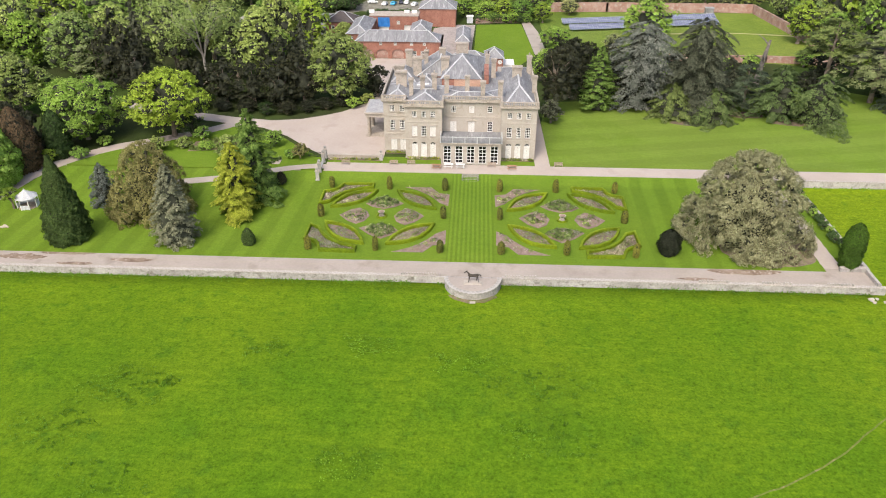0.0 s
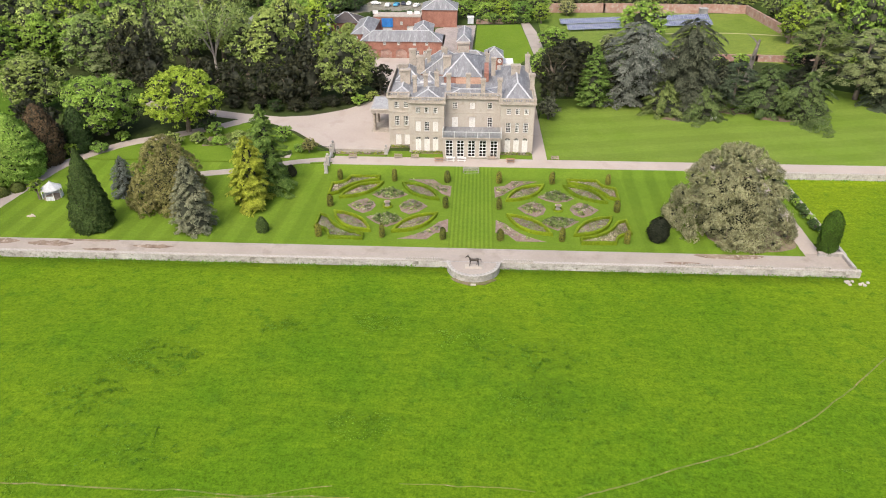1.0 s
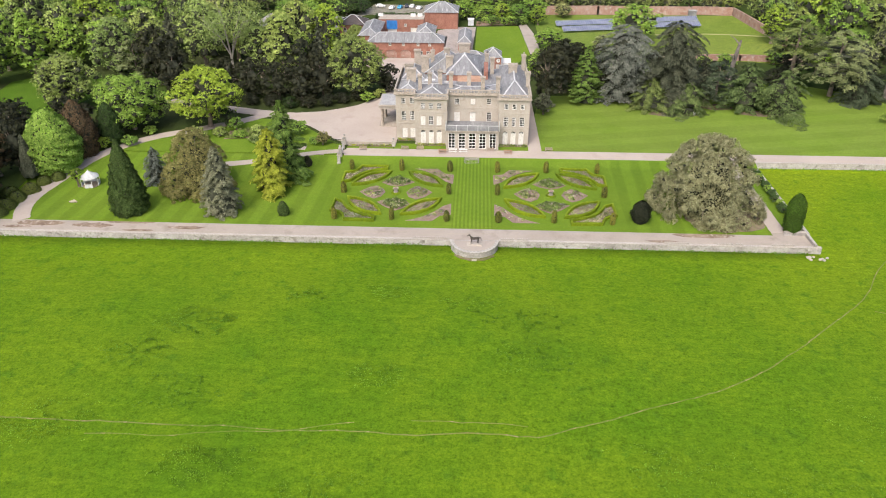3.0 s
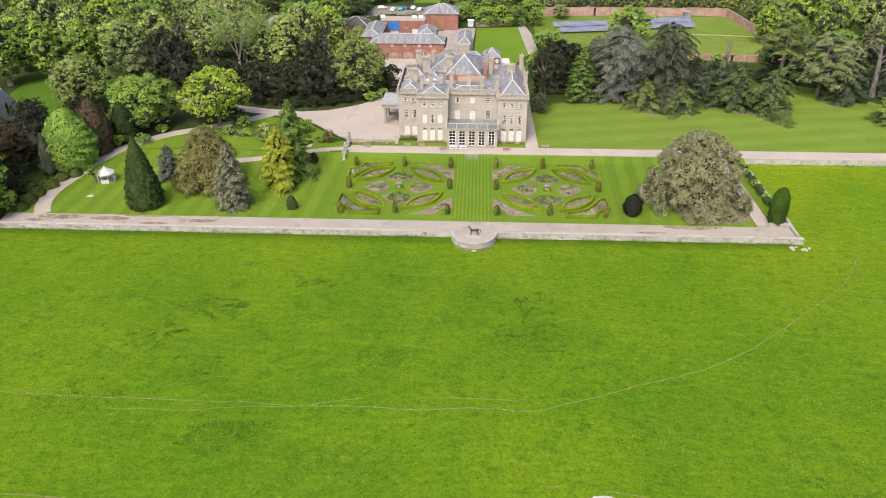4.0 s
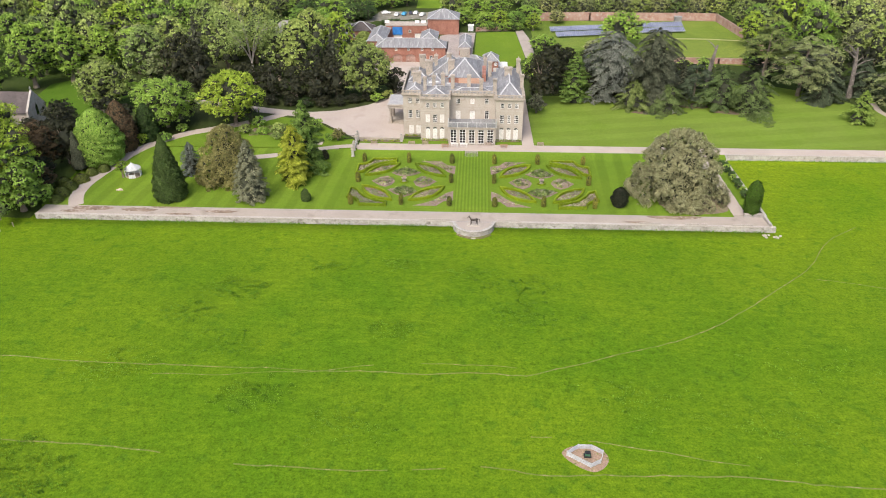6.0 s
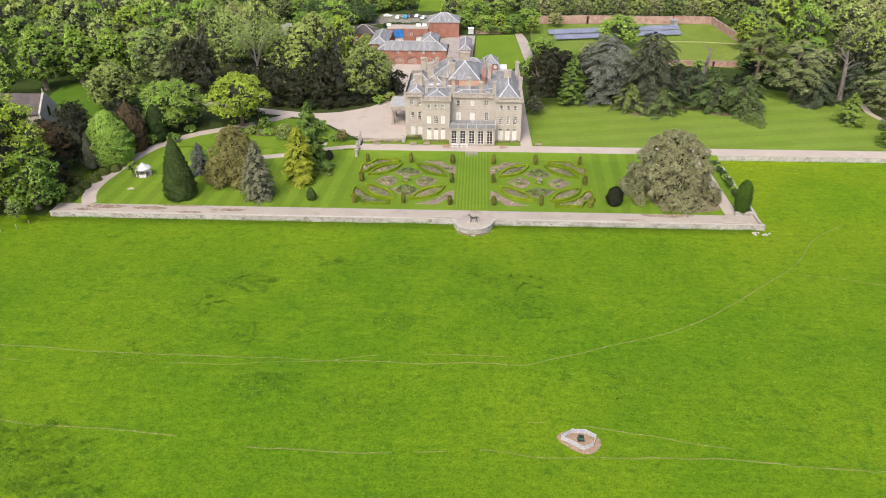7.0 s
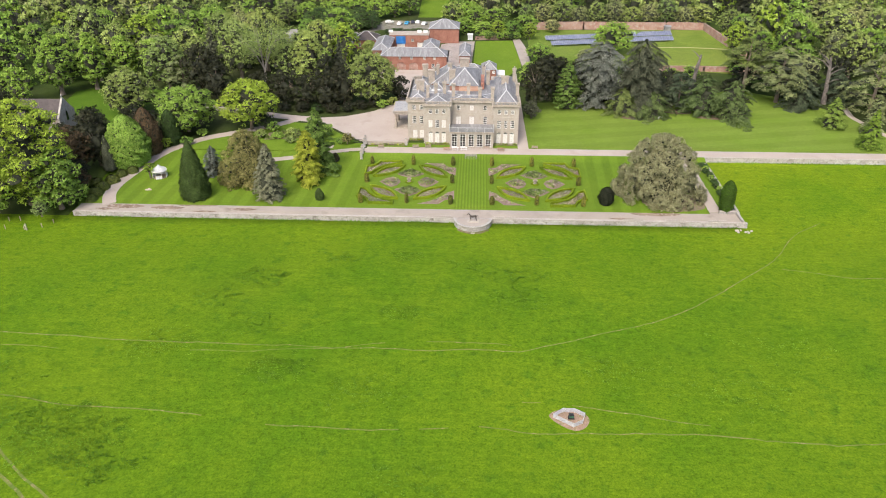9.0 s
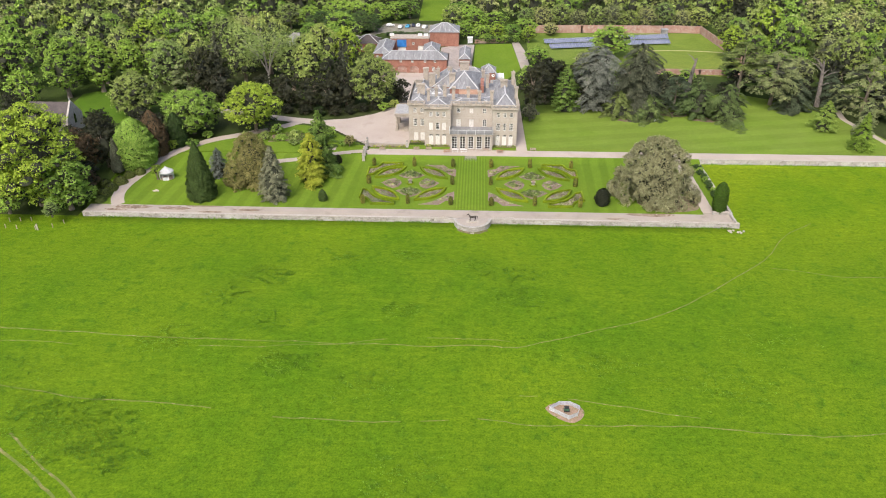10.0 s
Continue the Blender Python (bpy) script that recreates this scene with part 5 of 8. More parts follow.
grow("conifer", "blue_spruce", -67.8, -19.8, -0.8, 7.8, 7.2, L_BLUE, "small blue-grey spruce on the lawn", 14, boughs=130, per=30, prof=fat, leaf=0.2)
grow("conifer", "golden_conifer", -40.5, -23.4, -0.9, 14.0, 10.0, L_GOLD, "golden yellow-green conifer with drooping sprays", 15, boughs=200, per=52, droop=0.42, rise=0.25, prof=lambda t: (1 - t) ** 0.52 * min(1.0, 0.78 + t), leaf=0.25, ragged=0.3)
grow("conifer", "deodar", -39.5, -15.8, -0.7, 17.0, 12.6, L_DEODW, "tall deodar cedar with drooping fresh green branches", 16, boughs=230, per=58, droop=0.3, rise=0.12, prof=lambda t: (1 - t) ** 0.72, leaf=0.27, ragged=0.4, sway=0.14)
grow("broad", "lime_tree", -66.2, 9.0, 0, 16.8, 19.5, L_LIME, "broad tree in fresh yellow-green leaf beside the drive", 17, lobes=64, per=340, leaf=0.18, bare=0.02, core=0.4, lobe=(0.16, 0.27), spray=0.24, low=1.9)
grow("broad", "chestnut_tree", -85.2, 6.4, 0, 14.8, 20.4, L_GREEN, "dense round tree in bright green leaf", 18, lobes=72, per=320, leaf=0.18, bare=-0.02, lobe=(0.15, 0.26), core=0.45, spray=0.23, low=1.9)
grow("dense", "clipped_hornbeam", -93.4, -15.2, -0.3, 14.2, 11.6, L_GREEN, "egg-shaped bright green tree beside the path", 19, shape=egg, n=15000, leaf=0.2, upright=0.2, lumps=7.0)
grow("billow", "holm_oak", 51.3, -27.3, -0.9, 16.4, 21.9, L_OLIVE, "huge rounded holm oak with grey-olive leaves", 20, profile=skirted, lobes=132, tufts=36, per=17, leaf=0.1, lobe=(0.12, 0.19), core=0.46)
grow("dense", "yew_ball", 37.1, -33.0, -0.9, 4.6, 3.8, DARKYEW, "clipped dark yew ball on the lawn", 21, shape=lambda t: max(0.05, math.sin(math.pi * (0.12 + 0.86 * t))) ** 0.6, n=2600, leaf=0.14, upright=0.2)
grow("dense", "irish_yew", 65.9, -35.8, -0.9, 8.4, 3.3, L_CYPRESS, "columnar green yew beside the wall corner", 22, shape=column, n=9000, leaf=0.13, lumps=11.0)
grow("dense", "yew_topiary", -35.6, -33.2, -0.9, 3.2, 2.2, L_THUJA, "small clipped egg-shaped yew on the lawn", 23, shape=egg, n=1400, leaf=0.13)
grow("dense", "yew_topiary", -35.7, -11.4, -0.6, 2.5, 2.0, DARKYEW, "small clipped dark yew by the path", 24, shape=egg, n=1200, leaf=0.13)
grow("broad", "plane_tree", -32.2, 33.2, 0, 18.6, 19.0, L_MID, "spreading tree in light olive-green leaf beside the house", 25, lobes=62, per=330, leaf=0.18, bare=-0.04, lobe=(0.16, 0.27), core=0.42, spray=0.24, low=1.9)
grow("broad", "yew_tree", 23.6, 27.0, 0, 18.6, 10.6, DARKYEW, "very dark old yew against the house", 26, lobes=44, per=130, leaf=0.2, bare=-0.05, lobe=(0.2, 0.34), skirt=True)
grow("broad", "yew_tree", 28, 38, 0, 17.0, 13.0, DARKYEW, "very dark old yew behind the house", 27, lobes=36, per=150, leaf=0.26, bare=-0.05, lobe=(0.25, 0.4), skirt=True)
grow("broad", "rhododendron", 21.8, 20.4, 0, 5.8, 5.2, L_DCEDAR, "dark rounded evergreen shrub by the house corner", 28, lobes=20, per=110, leaf=0.18, bare=0.0)
grow("conifer", "young_cypress", 34.2, 30, 0, 15.4, 11.0, L_DEODW, "bright green conifer beside the lawn", 29, boughs=150, per=48, droop=0.15, rise=0.2, prof=fat, leaf=0.26)
grow("conifer", "blue_cedar", 45, 33, 0, 20.6, 17.5, L_BLUE, "blue-grey cedar with drooping boughs", 30, boughs=170, per=92, droop=0.42, rise=0.22, prof=bulky, leaf=0.27, ragged=0.45, sway=0.16)
grow("conifer", "dark_cedar", 57.8, 29, 0, 22.2, 16.0, L_DCEDAR, "tall dark cedar with weeping branches", 31, boughs=190, per=92, droop=0.62, rise=0.3, prof=bulky, leaf=0.27, ragged=0.35, sway=0.12)
grow("conifer", "cedar_skirt", 51.5, 25.5, 0, 8.6, 12.0, L_DEODAR, "low spreading green cedar boughs", 32, boughs=90, per=72, droop=0.45, rise=0.2, prof=domed, leaf=0.27, ragged=0.45, sway=0.2)
grow("conifer", "cedar_skirt", 61.5, 23.8, 0, 8.2, 13.0, L_DEODAR, "low spreading green cedar boughs", 42, boughs=90, per=72, droop=0.5, rise=0.2, prof=domed, leaf=0.27, ragged=0.45, sway=0.2)
grow("cedar", "low_cedar", 71.8, 33, 0, 11.2, 17.5, L_WCEDAR, "low spreading cedar with flat blue-grey boughs", 33, plates=22, bare=0.2, per=620, leaf=0.17, droop=0.2)
grow("conifer", "low_cedar", 77.6, 26.5, 0, 12.8, 13.0, L_DEODAR, "shaggy cedar with fresh green boughs", 34, boughs=100, per=66, droop=0.42, rise=0.2, prof=domed, leaf=0.28, ragged=0.5, sway=0.2)
grow("conifer", "low_cedar", 86.5, 24, 0, 11.6, 17.5, L_DEODAR, "broad low cedar with drooping fresh green boughs", 43, boughs=115, per=68, droop=0.42, rise=0.16, prof=domed, leaf=0.28, ragged=0.5, sway=0.22)
grow("cedar", "cedar_of_lebanon", 97.6, 46, 0, 19.4, 18.0, L_DEODAR, "tall flat-layered cedar of Lebanon with bare trunk", 35, plates=26, bare=0.5, per=640, leaf=0.17)
grow("cedar", "cedar_of_lebanon", 106.0, 37.5, 0, 19.0, 22.0, L_CEDAR, "broad flat-layered cedar of Lebanon", 36, plates=32, bare=0.36, per=680, leaf=0.17, droop=0.3)
grow("conifer", "low_cedar", 111.8, 33, 0, 11.0, 13.0, L_WCEDAR, "dark low cedar under the dead tree", 44, boughs=100, per=76, droop=0.4, rise=0.1, prof=domed, leaf=0.27, ragged=0.45, sway=0.2)
grow("conifer", "low_cedar", 125.5, 38, 0, 11.5, 12.0, L_WCEDAR, "dark cedar behind the dead tree", 45, boughs=90, per=70, droop=0.35, rise=0.1, prof=domed, leaf=0.27, ragged=0.45, sway=0.2)
grow("cedar", "cedar_of_lebanon", 133, 29, 0, 19.0, 23.0, L_CEDAR, "broad flat-layered cedar of Lebanon", 37, plates=34, bare=0.14, per=640, leaf=0.17, droop=0.28)
grow("conifer", "garden_conifer", 114.6, 16, 0, 9.4, 9.8, L_DEODW, "small spreading green conifer on the lawn edge", 38, boughs=120, per=42, droop=0.2, rise=0.15, prof=fat, leaf=0.22, ragged=0.4)
grow("conifer", "golden_shrub", 118.4, 0.8, 0, 11.4, 7.8, L_LIME, "yellow-green conical shrub beside the walk", 39, boughs=140, per=40, droop=0.25, prof=fat, leaf=0.22)
grow("conifer", "pale_conifer", 124.8, 12, 0, 11.6, 8.4, L_CEDAR, "pale grey-green conifer beside the walk", 40, boughs=120, per=40, droop=0.2, prof=fat, leaf=0.22, ragged=0.4)

# ---- the formal garden ----
def hedge_mesh(pts, width=0.5, height=0.5, seed=1):
    """A clipped hedge along a closed line, with slightly uneven faces."""
    rng = np.random.default_rng(seed)
    bm = bmesh.new()
    rows, m = [], len(pts)
    prof = ((-0.5, 0.0), (-0.51, 0.6), (-0.46, 0.97), (0.0, 1.02), (0.46, 0.97), (0.51, 0.6), (0.5, 0.0))
    for i, p in enumerate(pts):
        d0, d1 = (p - pts[i - 1]).normalized(), (pts[(i + 1) % m] - p).normalized()
        d = (d0 + d1).normalized()
        s = Vector((-d.y, d.x, 0)) / max(0.55, d.dot(d1))     # mitred corners
        rows.append([bm.verts.new(p + s * (width * a + rng.normal() * 0.015) + Vector((0, 0, height * b + (rng.normal() * 0.02 if b else 0)))) for a, b in prof])
    for i in range(m):
        a, b = rows[i], rows[(i + 1) % m]
        for k in range(6):
            bm.faces.new((a[k], a[k + 1], b[k + 1], b[k]))
    bmesh.ops.recalc_face_normals(bm, faces=bm.faces[:])
    return bm


def inside(p, poly):
    r = False
    for a, b in zip(poly, poly[1:] + poly[:1]):
        if (a[1] > p[1]) != (b[1] > p[1]) and p[0] < (b[0] - a[0]) * (p[1] - a[1]) / (b[1] - a[1]) + a[0]:
            r = not r
    return r


def resample(pts, step=0.4):
    out = []
    for a, b in zip(pts, pts[1:] + pts[:1]):
        n = max(1, int((b - a).length / step))
        out += [a.lerp(b, k / n) for k in range(n)]
    return out


def plants_mesh(poly, n, leaf, hmax, seed):
    rng = np.random.default_rng(seed)
    xs, ys = [p[0] for p in poly], [p[1] for p in poly]
    C = []
    k = 0
    while len(C) < n and k < 900:
        k += 1
        c = (rng.uniform(min(xs), max(xs)), rng.uniform(min(ys), max(ys)))
        if not inside(c, poly):
            continue
        r = rng.uniform(0.25, 0.75)
        hh = hmax * rng.uniform(0.3, 1.0)
        for _ in range(rng.integers(10, 26)):
            d = rng.normal(size=3)
            d /= np.linalg.norm(d)
            q = (c[0] + d[0] * r, c[1] + d[1] * r)
            if inside(q, poly):
                C.append((q[0], q[1], 0.05 + abs(d[2]) * hh))
    if len(C) < 4:
        C = [(poly[0][0], poly[0][1], 0.1)] * 4
    C = np.array(C)
    N = rng.normal(size=C.shape) * 0.6 + np.array([0, 0, 1.0])
    return quads_mesh("l", C, N, leaf * rng.uniform(0.6, 1.3, len(C)), rng)


def flower_bed(origin, pts, hedged, label, seed, green=420, pale=120, leaf=0.14, hmax=0.5, smooth_n=4, corners=None):
    line = [Vector((p[0], p[1], 0)) for p in pts]
    th = thing("flower_bed", origin, label, "flower bed", "parterre beds")
    th.scale = (1, DEEP, 1)
    outline = resample(line, 0.5)
    bm = bmesh.new()
    top = [bm.verts.new((p.x, p.y, 0.06)) for p in outline]
    low = [bm.verts.new((p.x, p.y, -0.3)) for p in outline]
    f = bm.faces.new(top)
    for k in range(len(top)):
        bm.faces.new((top[k - 1], top[k], low[k], low[k - 1]))
    bmesh.ops.triangulate(bm, faces=[f])
    bmesh.ops.recalc_face_normals(bm, faces=bm.faces[:])
    part("soil", bm, SOIL, th, "bare brown soil")
    if hedged:
        part("hedge", hedge_mesh(resample(line, 0.35), 0.46, 0.66, seed), HEDGE, th, "low clipped bright green box hedge")
    c = sum(line, Vector()) / len(line)
    inner = [tuple(c + (p - c) * 0.9) for p in line]
    for q, (n, material, lab, hm) in enumerate(((int(green * 1.1), L_BED, "low green plants", hmax), (pale * 3 // 2, L_BEDP, "pale grey-green plants and flowers", hmax * 0.7), (green // 2, L_PALE, "bright leafy rosettes", hmax))):
        if n:
            me = mesh_from("planting", [plants_mesh(inner, n, leaf * 0.8, hm, seed * 7 + q)], material)
            ob = new("planting", me)
            ob.parent = th
            ob["kind"], ob["label"] = "stuff", lab
    return th


def topiary_proto(material, seed):
    g = dense_cone(seed, 1.14, 2.55, pill, n=1000, leaf=0.085, upright=0.3, lumps=3.0)
    th = thing("topiary", (0, 0, -60), "clipped egg-shaped yew topiary on the lawn", "topiary", "topiaries round the beds")
    c = new("crown", mesh_from("crown", g, material))
    c.parent = th
    part("stem", boxes((-0.1, 0.1, -0.1, 0.1, -0.1, 0.4)), BARK, th)
    return th


def arc_pts(a, b, bulge, n=9):
    """Points from a to b bowed sideways."""
    a, b = Vector(a), Vector(b)
    d = b - a
    s = Vector((-d.y, d.x))
    return [tuple(a + d * (k / n) + s * bulge * 4 * (k / n) * (1 - k / n)) for k in range(n)]


def parterre(cx, cy, s, seed):
    z = -0.9
    o = (cx, cy, z)
    fl = lambda pts: [(p[0] * s, p[1]) for p in pts]
    # four long lens-shaped beds round the middle
    for k, (ix, iy) in enumerate(((-1, 1), (1, 1), (1, -1), (-1, -1))):
        a, b = (-2.2 * -ix, 9.3 * iy), (-9.9 * -ix, 2.9 * iy)
        sg = ix * iy
        lens = arc_pts(a, b, 0.19 * sg) + arc_pts(b, a, 0.17 * sg)
        flower_bed(o, fl(lens), True, "lens-shaped flower bed edged with clipped box hedge", seed + k, 460, 330, 0.1)
    # outer corner beds with a notched corner
    for k, iy in enumerate((1, -1)):
        inn = arc_pts((-3.2, 10.6 * iy), (-11.2, 3.7 * iy), 0.15 * iy * -1, 10)
        out = [(-12.5, 3.9 * iy), (-12.6, 8.4 * iy)] + arc_pts((-12.4, 8.6 * iy), (-9.4, 11.7 * iy), -0.2 * iy, 7) + [(-9.2, 11.8 * iy), (-3.2, 12.0 * iy)]
        flower_bed(o, fl(inn + out), True, "notched corner flower bed edged with clipped box hedge", seed + 10 + k, 560, 900, 0.1)
        # inner corner beds without hedge
        bare = arc_pts((3.2, 11.5 * iy), (11.0, 4.6 * iy), 0.1 * iy, 10) + [(12.3, 4.3 * iy), (12.4, 8.8 * iy), (10.2, 9.3 * iy), (8.6, 11.5 * iy)]
        flower_bed(o, fl(bare), False, "open bed of bare brown soil with few plants", seed + 20 + k, 200 if iy > 0 else 60, 60)
    # four kite beds round the urn
    for k, (pts, n) in enumerate((([(-0.3, 7.8), (1.8, 6.6), (3.7, 4.9), (2.2, 3.6), (0, 2.7), (-2.2, 3.4), (-3.7, 4.6), (-2.0, 6.4)], 700), ([(0.6, -2.6), (2.6, -3.6), (3.8, -5.0), (2.4, -6.4), (0.8, -7.6), (-1.6, -6.2), (-3.6, -4.2), (-2.0, -3.2)], 800), ([(-8.0, 0.2), (-6.2, 2.2), (-4.6, 3.0), (-3.0, 1.8), (-2.3, 0.2), (-3.0, -1.8), (-4.4, -2.8), (-6.2, -1.8)], 160), ([(8.0, 0.4), (6.2, 2.2), (4.6, 3.1), (3.0, 1.8), (2.3, 0.2), (3.0, -1.8), (4.6, -2.9), (6.4, -1.8)], 240))):
        flower_bed(o, fl(pts), False, "leafy kite-shaped flower bed" if n > 300 else "kite-shaped bed of brown soil with small plants", seed + 30 + k, n, n // 4, 0.17, 0.7)
    for k, (x, y) in enumerate(((-11.5, 11), (0.2, 10.8), (11.4, 10.7), (11.6, 0), (11.6, -11.2), (0.4, -11), (-11.3, -11.2), (-11.4, -0.2))):
        t = copy_thing(TOPI[(k + seed) % 2], place(cx + x * s, cy + y, z - 0.05, 0, 0, 47 * k + seed))
        q = 0.92 + 0.16 * ((k * 7 + seed) % 5) / 4
        t.scale = (q, q, 0.95 + 0.15 * ((k * 3 + seed) % 4) / 3)
    urn = thing("garden_urn", (cx, cy, z - 0.02), "wide stone urn on a plinth in the middle of the beds", "urn", "garden urns")
    bm = boxes((-0.5, 0.5, -0.5, 0.5, 0, 0.18), (-0.3, 0.3, -0.3, 0.3, 0.18, 0.42), (-0.36, 0.36, -0.36, 0.36, 0.42, 0.5))
    part("plinth", bm, STONE_D, urn)
    bm = bmesh.new()
    lathe(bm, [(0.22, 0.5), (0.14, 0.62), (0.18, 0.7), (0.45, 0.86), (0.6, 1.05), (0.66, 1.1), (0.56, 1.1), (0.4, 0.98)], 18)
    part("bowl", bm, STONE_D, urn)
    bm = bmesh.new()
    lathe(bm, [(0.52, 1.0), (0.53, 1.085)], 18)
    part("soil", bm, SOIL, urn, "dark soil in the bowl")
    ring = hedge_mesh([Vector((0.85 * math.cos(t), 0.85 * math.sin(t), 0)) for t in [2 * math.pi * k / 20 for k in range(20)]], 0.34, 0.34, seed)
    ob = tagged(finish("hedge_ring", ring, HEDGE), "low clipped hedge ring round the urn", "hedge")
    ob.matrix_basis = place(cx, cy, z)


TOPI = [topiary_proto(TOPIARY, 61), topiary_proto(TOPIARY, 62)]
parterre(-13.6, -23.0, 1, 100)
parterre(20.1, -23.0, -1, 200)
for t in TOPI:
    for c in list(t.children):
        bpy.data.objects.remove(c)
    bpy.data.objects.remove(t)

# steps from the terrace walk down to the lawn
steps = thing("garden_steps", (2.75, -7.0, 0), "short flight of stone garden steps between low side walls", "steps")
for k in range(5):
    part("step", boxes((-1.5, 1.5, -0.4 * (k + 1), -0.4 * k, -1.1, 0.0 - 0.165 * k)), MOSSY, steps)
for sx in (-1, 1):
    part("side_wall", boxes((sx * 1.62 - 0.11, sx * 1.62 + 0.11, -1.85, 0.02, -1.1, 0.02)), MOSSY, steps)


def horse_statue(x, y, z):
    """A life-size standing horse in dark bronze."""
    bm = bmesh.new()
    tube(bm, [(-1.0, 0, 1.28), (-0.75, 0, 1.3), (-0.3, 0, 1.22), (0.2, 0, 1.2), (0.6, 0, 1.27), (0.85, 0, 1.35)], [0.1, 0.27, 0.26, 0.27, 0.27, 0.11], 10)
    tube(bm, [(0.6, 0, 1.4), (0.85, 0, 1.75), (1.05, 0, 2.02)], [0.2, 0.13, 0.1], 8)
    tube(bm, [(0.98, 0, 2.08), (1.2, 0, 1.98), (1.5, 0, 1.75)], [0.1, 0.11, 0.06], 8)
    for sy in (-1, 1):
        tube(bm, [(1.0, sy * 0.07, 2.1), (0.99, sy * 0.09, 2.28)], [0.05, 0.012], 5)
    for lx, off in ((0.62, 0.08), (-0.72, -0.1)):
        for sy in (-1, 1):
            q = off * sy
            tube(bm, [(lx, sy * 0.17, 1.15), (lx + q, sy * 0.17, 0.62), (lx + q * 1.5, sy * 0.17, 0.12), (lx + q * 1.6, sy * 0.17, 0.0)], [0.13, 0.065, 0.05, 0.075], 7)
    tube(bm, [(-1.0, 0, 1.4), (-1.25, 0, 1.3), (-1.32, 0, 0.75)], [0.06, 0.09, 0.03], 6)
    ob = tagged(finish("horse_statue", bm, BRONZE, None, "", True), "life-size dark bronze horse statue on a pale slab", "statue")
    ob.matrix_basis = place(x, y, z, 0, 0, 184)
    ob.scale = (0.96, 0.96, 0.96)


slabs = thing("statue_plinth", (3.8, -42.6, -0.93), "low pale stone slab under the horse statue", "plinth")
bm = boxes((-1.35, 1.35, -0.5, 0.5, 0, 0.22))
bmesh.ops.bevel(bm, geom=bm.edges[:], offset=0.04, segments=1, affect="EDGES")
part("slab", bm, STONE, slabs)
part("base", boxes((-1.5, 1.5, -0.65, 0.65, -0.05, 0.06)), STONE, slabs)
horse_statue(3.8, -42.6, -0.71)


def bench(x, y, z, turn, material, label):
    th = thing("garden_bench", (x, y, z), label, "bench", "garden benches", turn)
    for k in range(4):
        part("seat_slat", boxes((-0.85, 0.85, -0.22 + 0.13 * k, -0.12 + 0.13 * k, 0.42, 0.46)), material, th)
    for k in range(3):
        part("back_slat", boxes((-0.85, 0.85, 0.28, 0.32, 0.52 + 0.14 * k, 0.62 + 0.14 * k)), material, th)
    for sx in (-0.82, 0.82):
        part("leg", boxes((sx - 0.04, sx + 0.04, -0.24, -0.16, 0, 0.62)), material, th)
        part("leg", boxes((sx - 0.04, sx + 0.04, 0.26, 0.34, 0, 0.95)), material, th)
        part("armrest", boxes((sx - 0.05, sx + 0.05, -0.28, 0.34, 0.62, 0.67)), material, th)
    return th


for x, y, turn in ((-23.8, -3.9, 0), (-13.6, -3.4, 0), (-9.9, -3.4, 0), (7.2, -3.6, 0), (21.3, -3.0, 0)):
    bench(x, y, 0.06, turn, WOOD, "weathered grey-brown wooden garden bench on the terrace")
bench(63.4, 21.2, 0.05, 10, WHITE, "pale wooden bench under the dark cedar")
bench(-93.8, -35.4, -0.9, 90, WOOD, "wooden garden bench at the end of the walk")


def picnic_table(x, y, z, material, label, turn=0):
    th = thing("picnic_table", (x, y, z), label, "table", "terrace tables", turn)
    for k in range(5):
        part("top_board", boxes((-1.0, 1.0, -0.4 + 0.16 * k, -0.26 + 0.16 * k, 0.72, 0.76)), material, th)
    for sy in (-0.75, 0.75):
        part("seat_board", boxes((-1.0, 1.0, sy - 0.15, sy + 0.15, 0.42, 0.46)), material, th)
    for sx in (-0.7, 0.7):
        bm = bmesh.new()
        bar(bm, (sx, -0.75, 0), (sx, -0.25, 0.72), 0.08)
        bar(bm, (sx, 0.75, 0), (sx, 0.25, 0.72), 0.08)
        bar(bm, (sx, -0.8, 0.4), (sx, 0.8, 0.4), 0.08)
        part("trestle", bm, material, th)


picnic_table(-4.4, -4.6, 0.06, TEAK, "brown wooden picnic table on the terrace")
picnic_table(11.4, -4.4, 0.06, TEAK, "brown wooden picnic table on the terrace")
picnic_table(-1.9, -4.2, 0.06, WHITE, "white painted table with benches on the terrace")
picnic_table(0.6, -4.2, 0.06, WHITE, "white painted table with benches on the terrace")


def gate_pier(x, y, z, h=2.2):
    th = thing("gate_pier", (x, y, z), "pale stone gate pier with a ball finial", "pier", "gate piers")
    part("shaft", boxes((-0.32, 0.32, -0.32, 0.32, -1.0, h), (-0.4, 0.4, -0.4, 0.4, -1.0, 0.25)), WALLSTONE, th)
    part("cap", boxes((-0.42, 0.42, -0.42, 0.42, h, h + 0.15)), STONE, th)
    bm = bmesh.new()
    lathe(bm, [(0.12, 0), (0.1, 0.12), (0.26, 0.26), (0.3, 0.42), (0.22, 0.6), (0.05, 0.68)], 12, (0, 0, h + 0.15))
    part("finial", bm, WALLSTONE, th)


gate_pier(-28.7, -9.3, -0.85, 2.0)
gate_pier(-28.7, -7.1, -0.05, 1.9)
gate_pier(-28.8, -2.9, 0, 2.0)
gate_pier(-28.8, -0.8, 0, 2.0)
gate_pier(-16.6, -1.4, 0, 1.5)


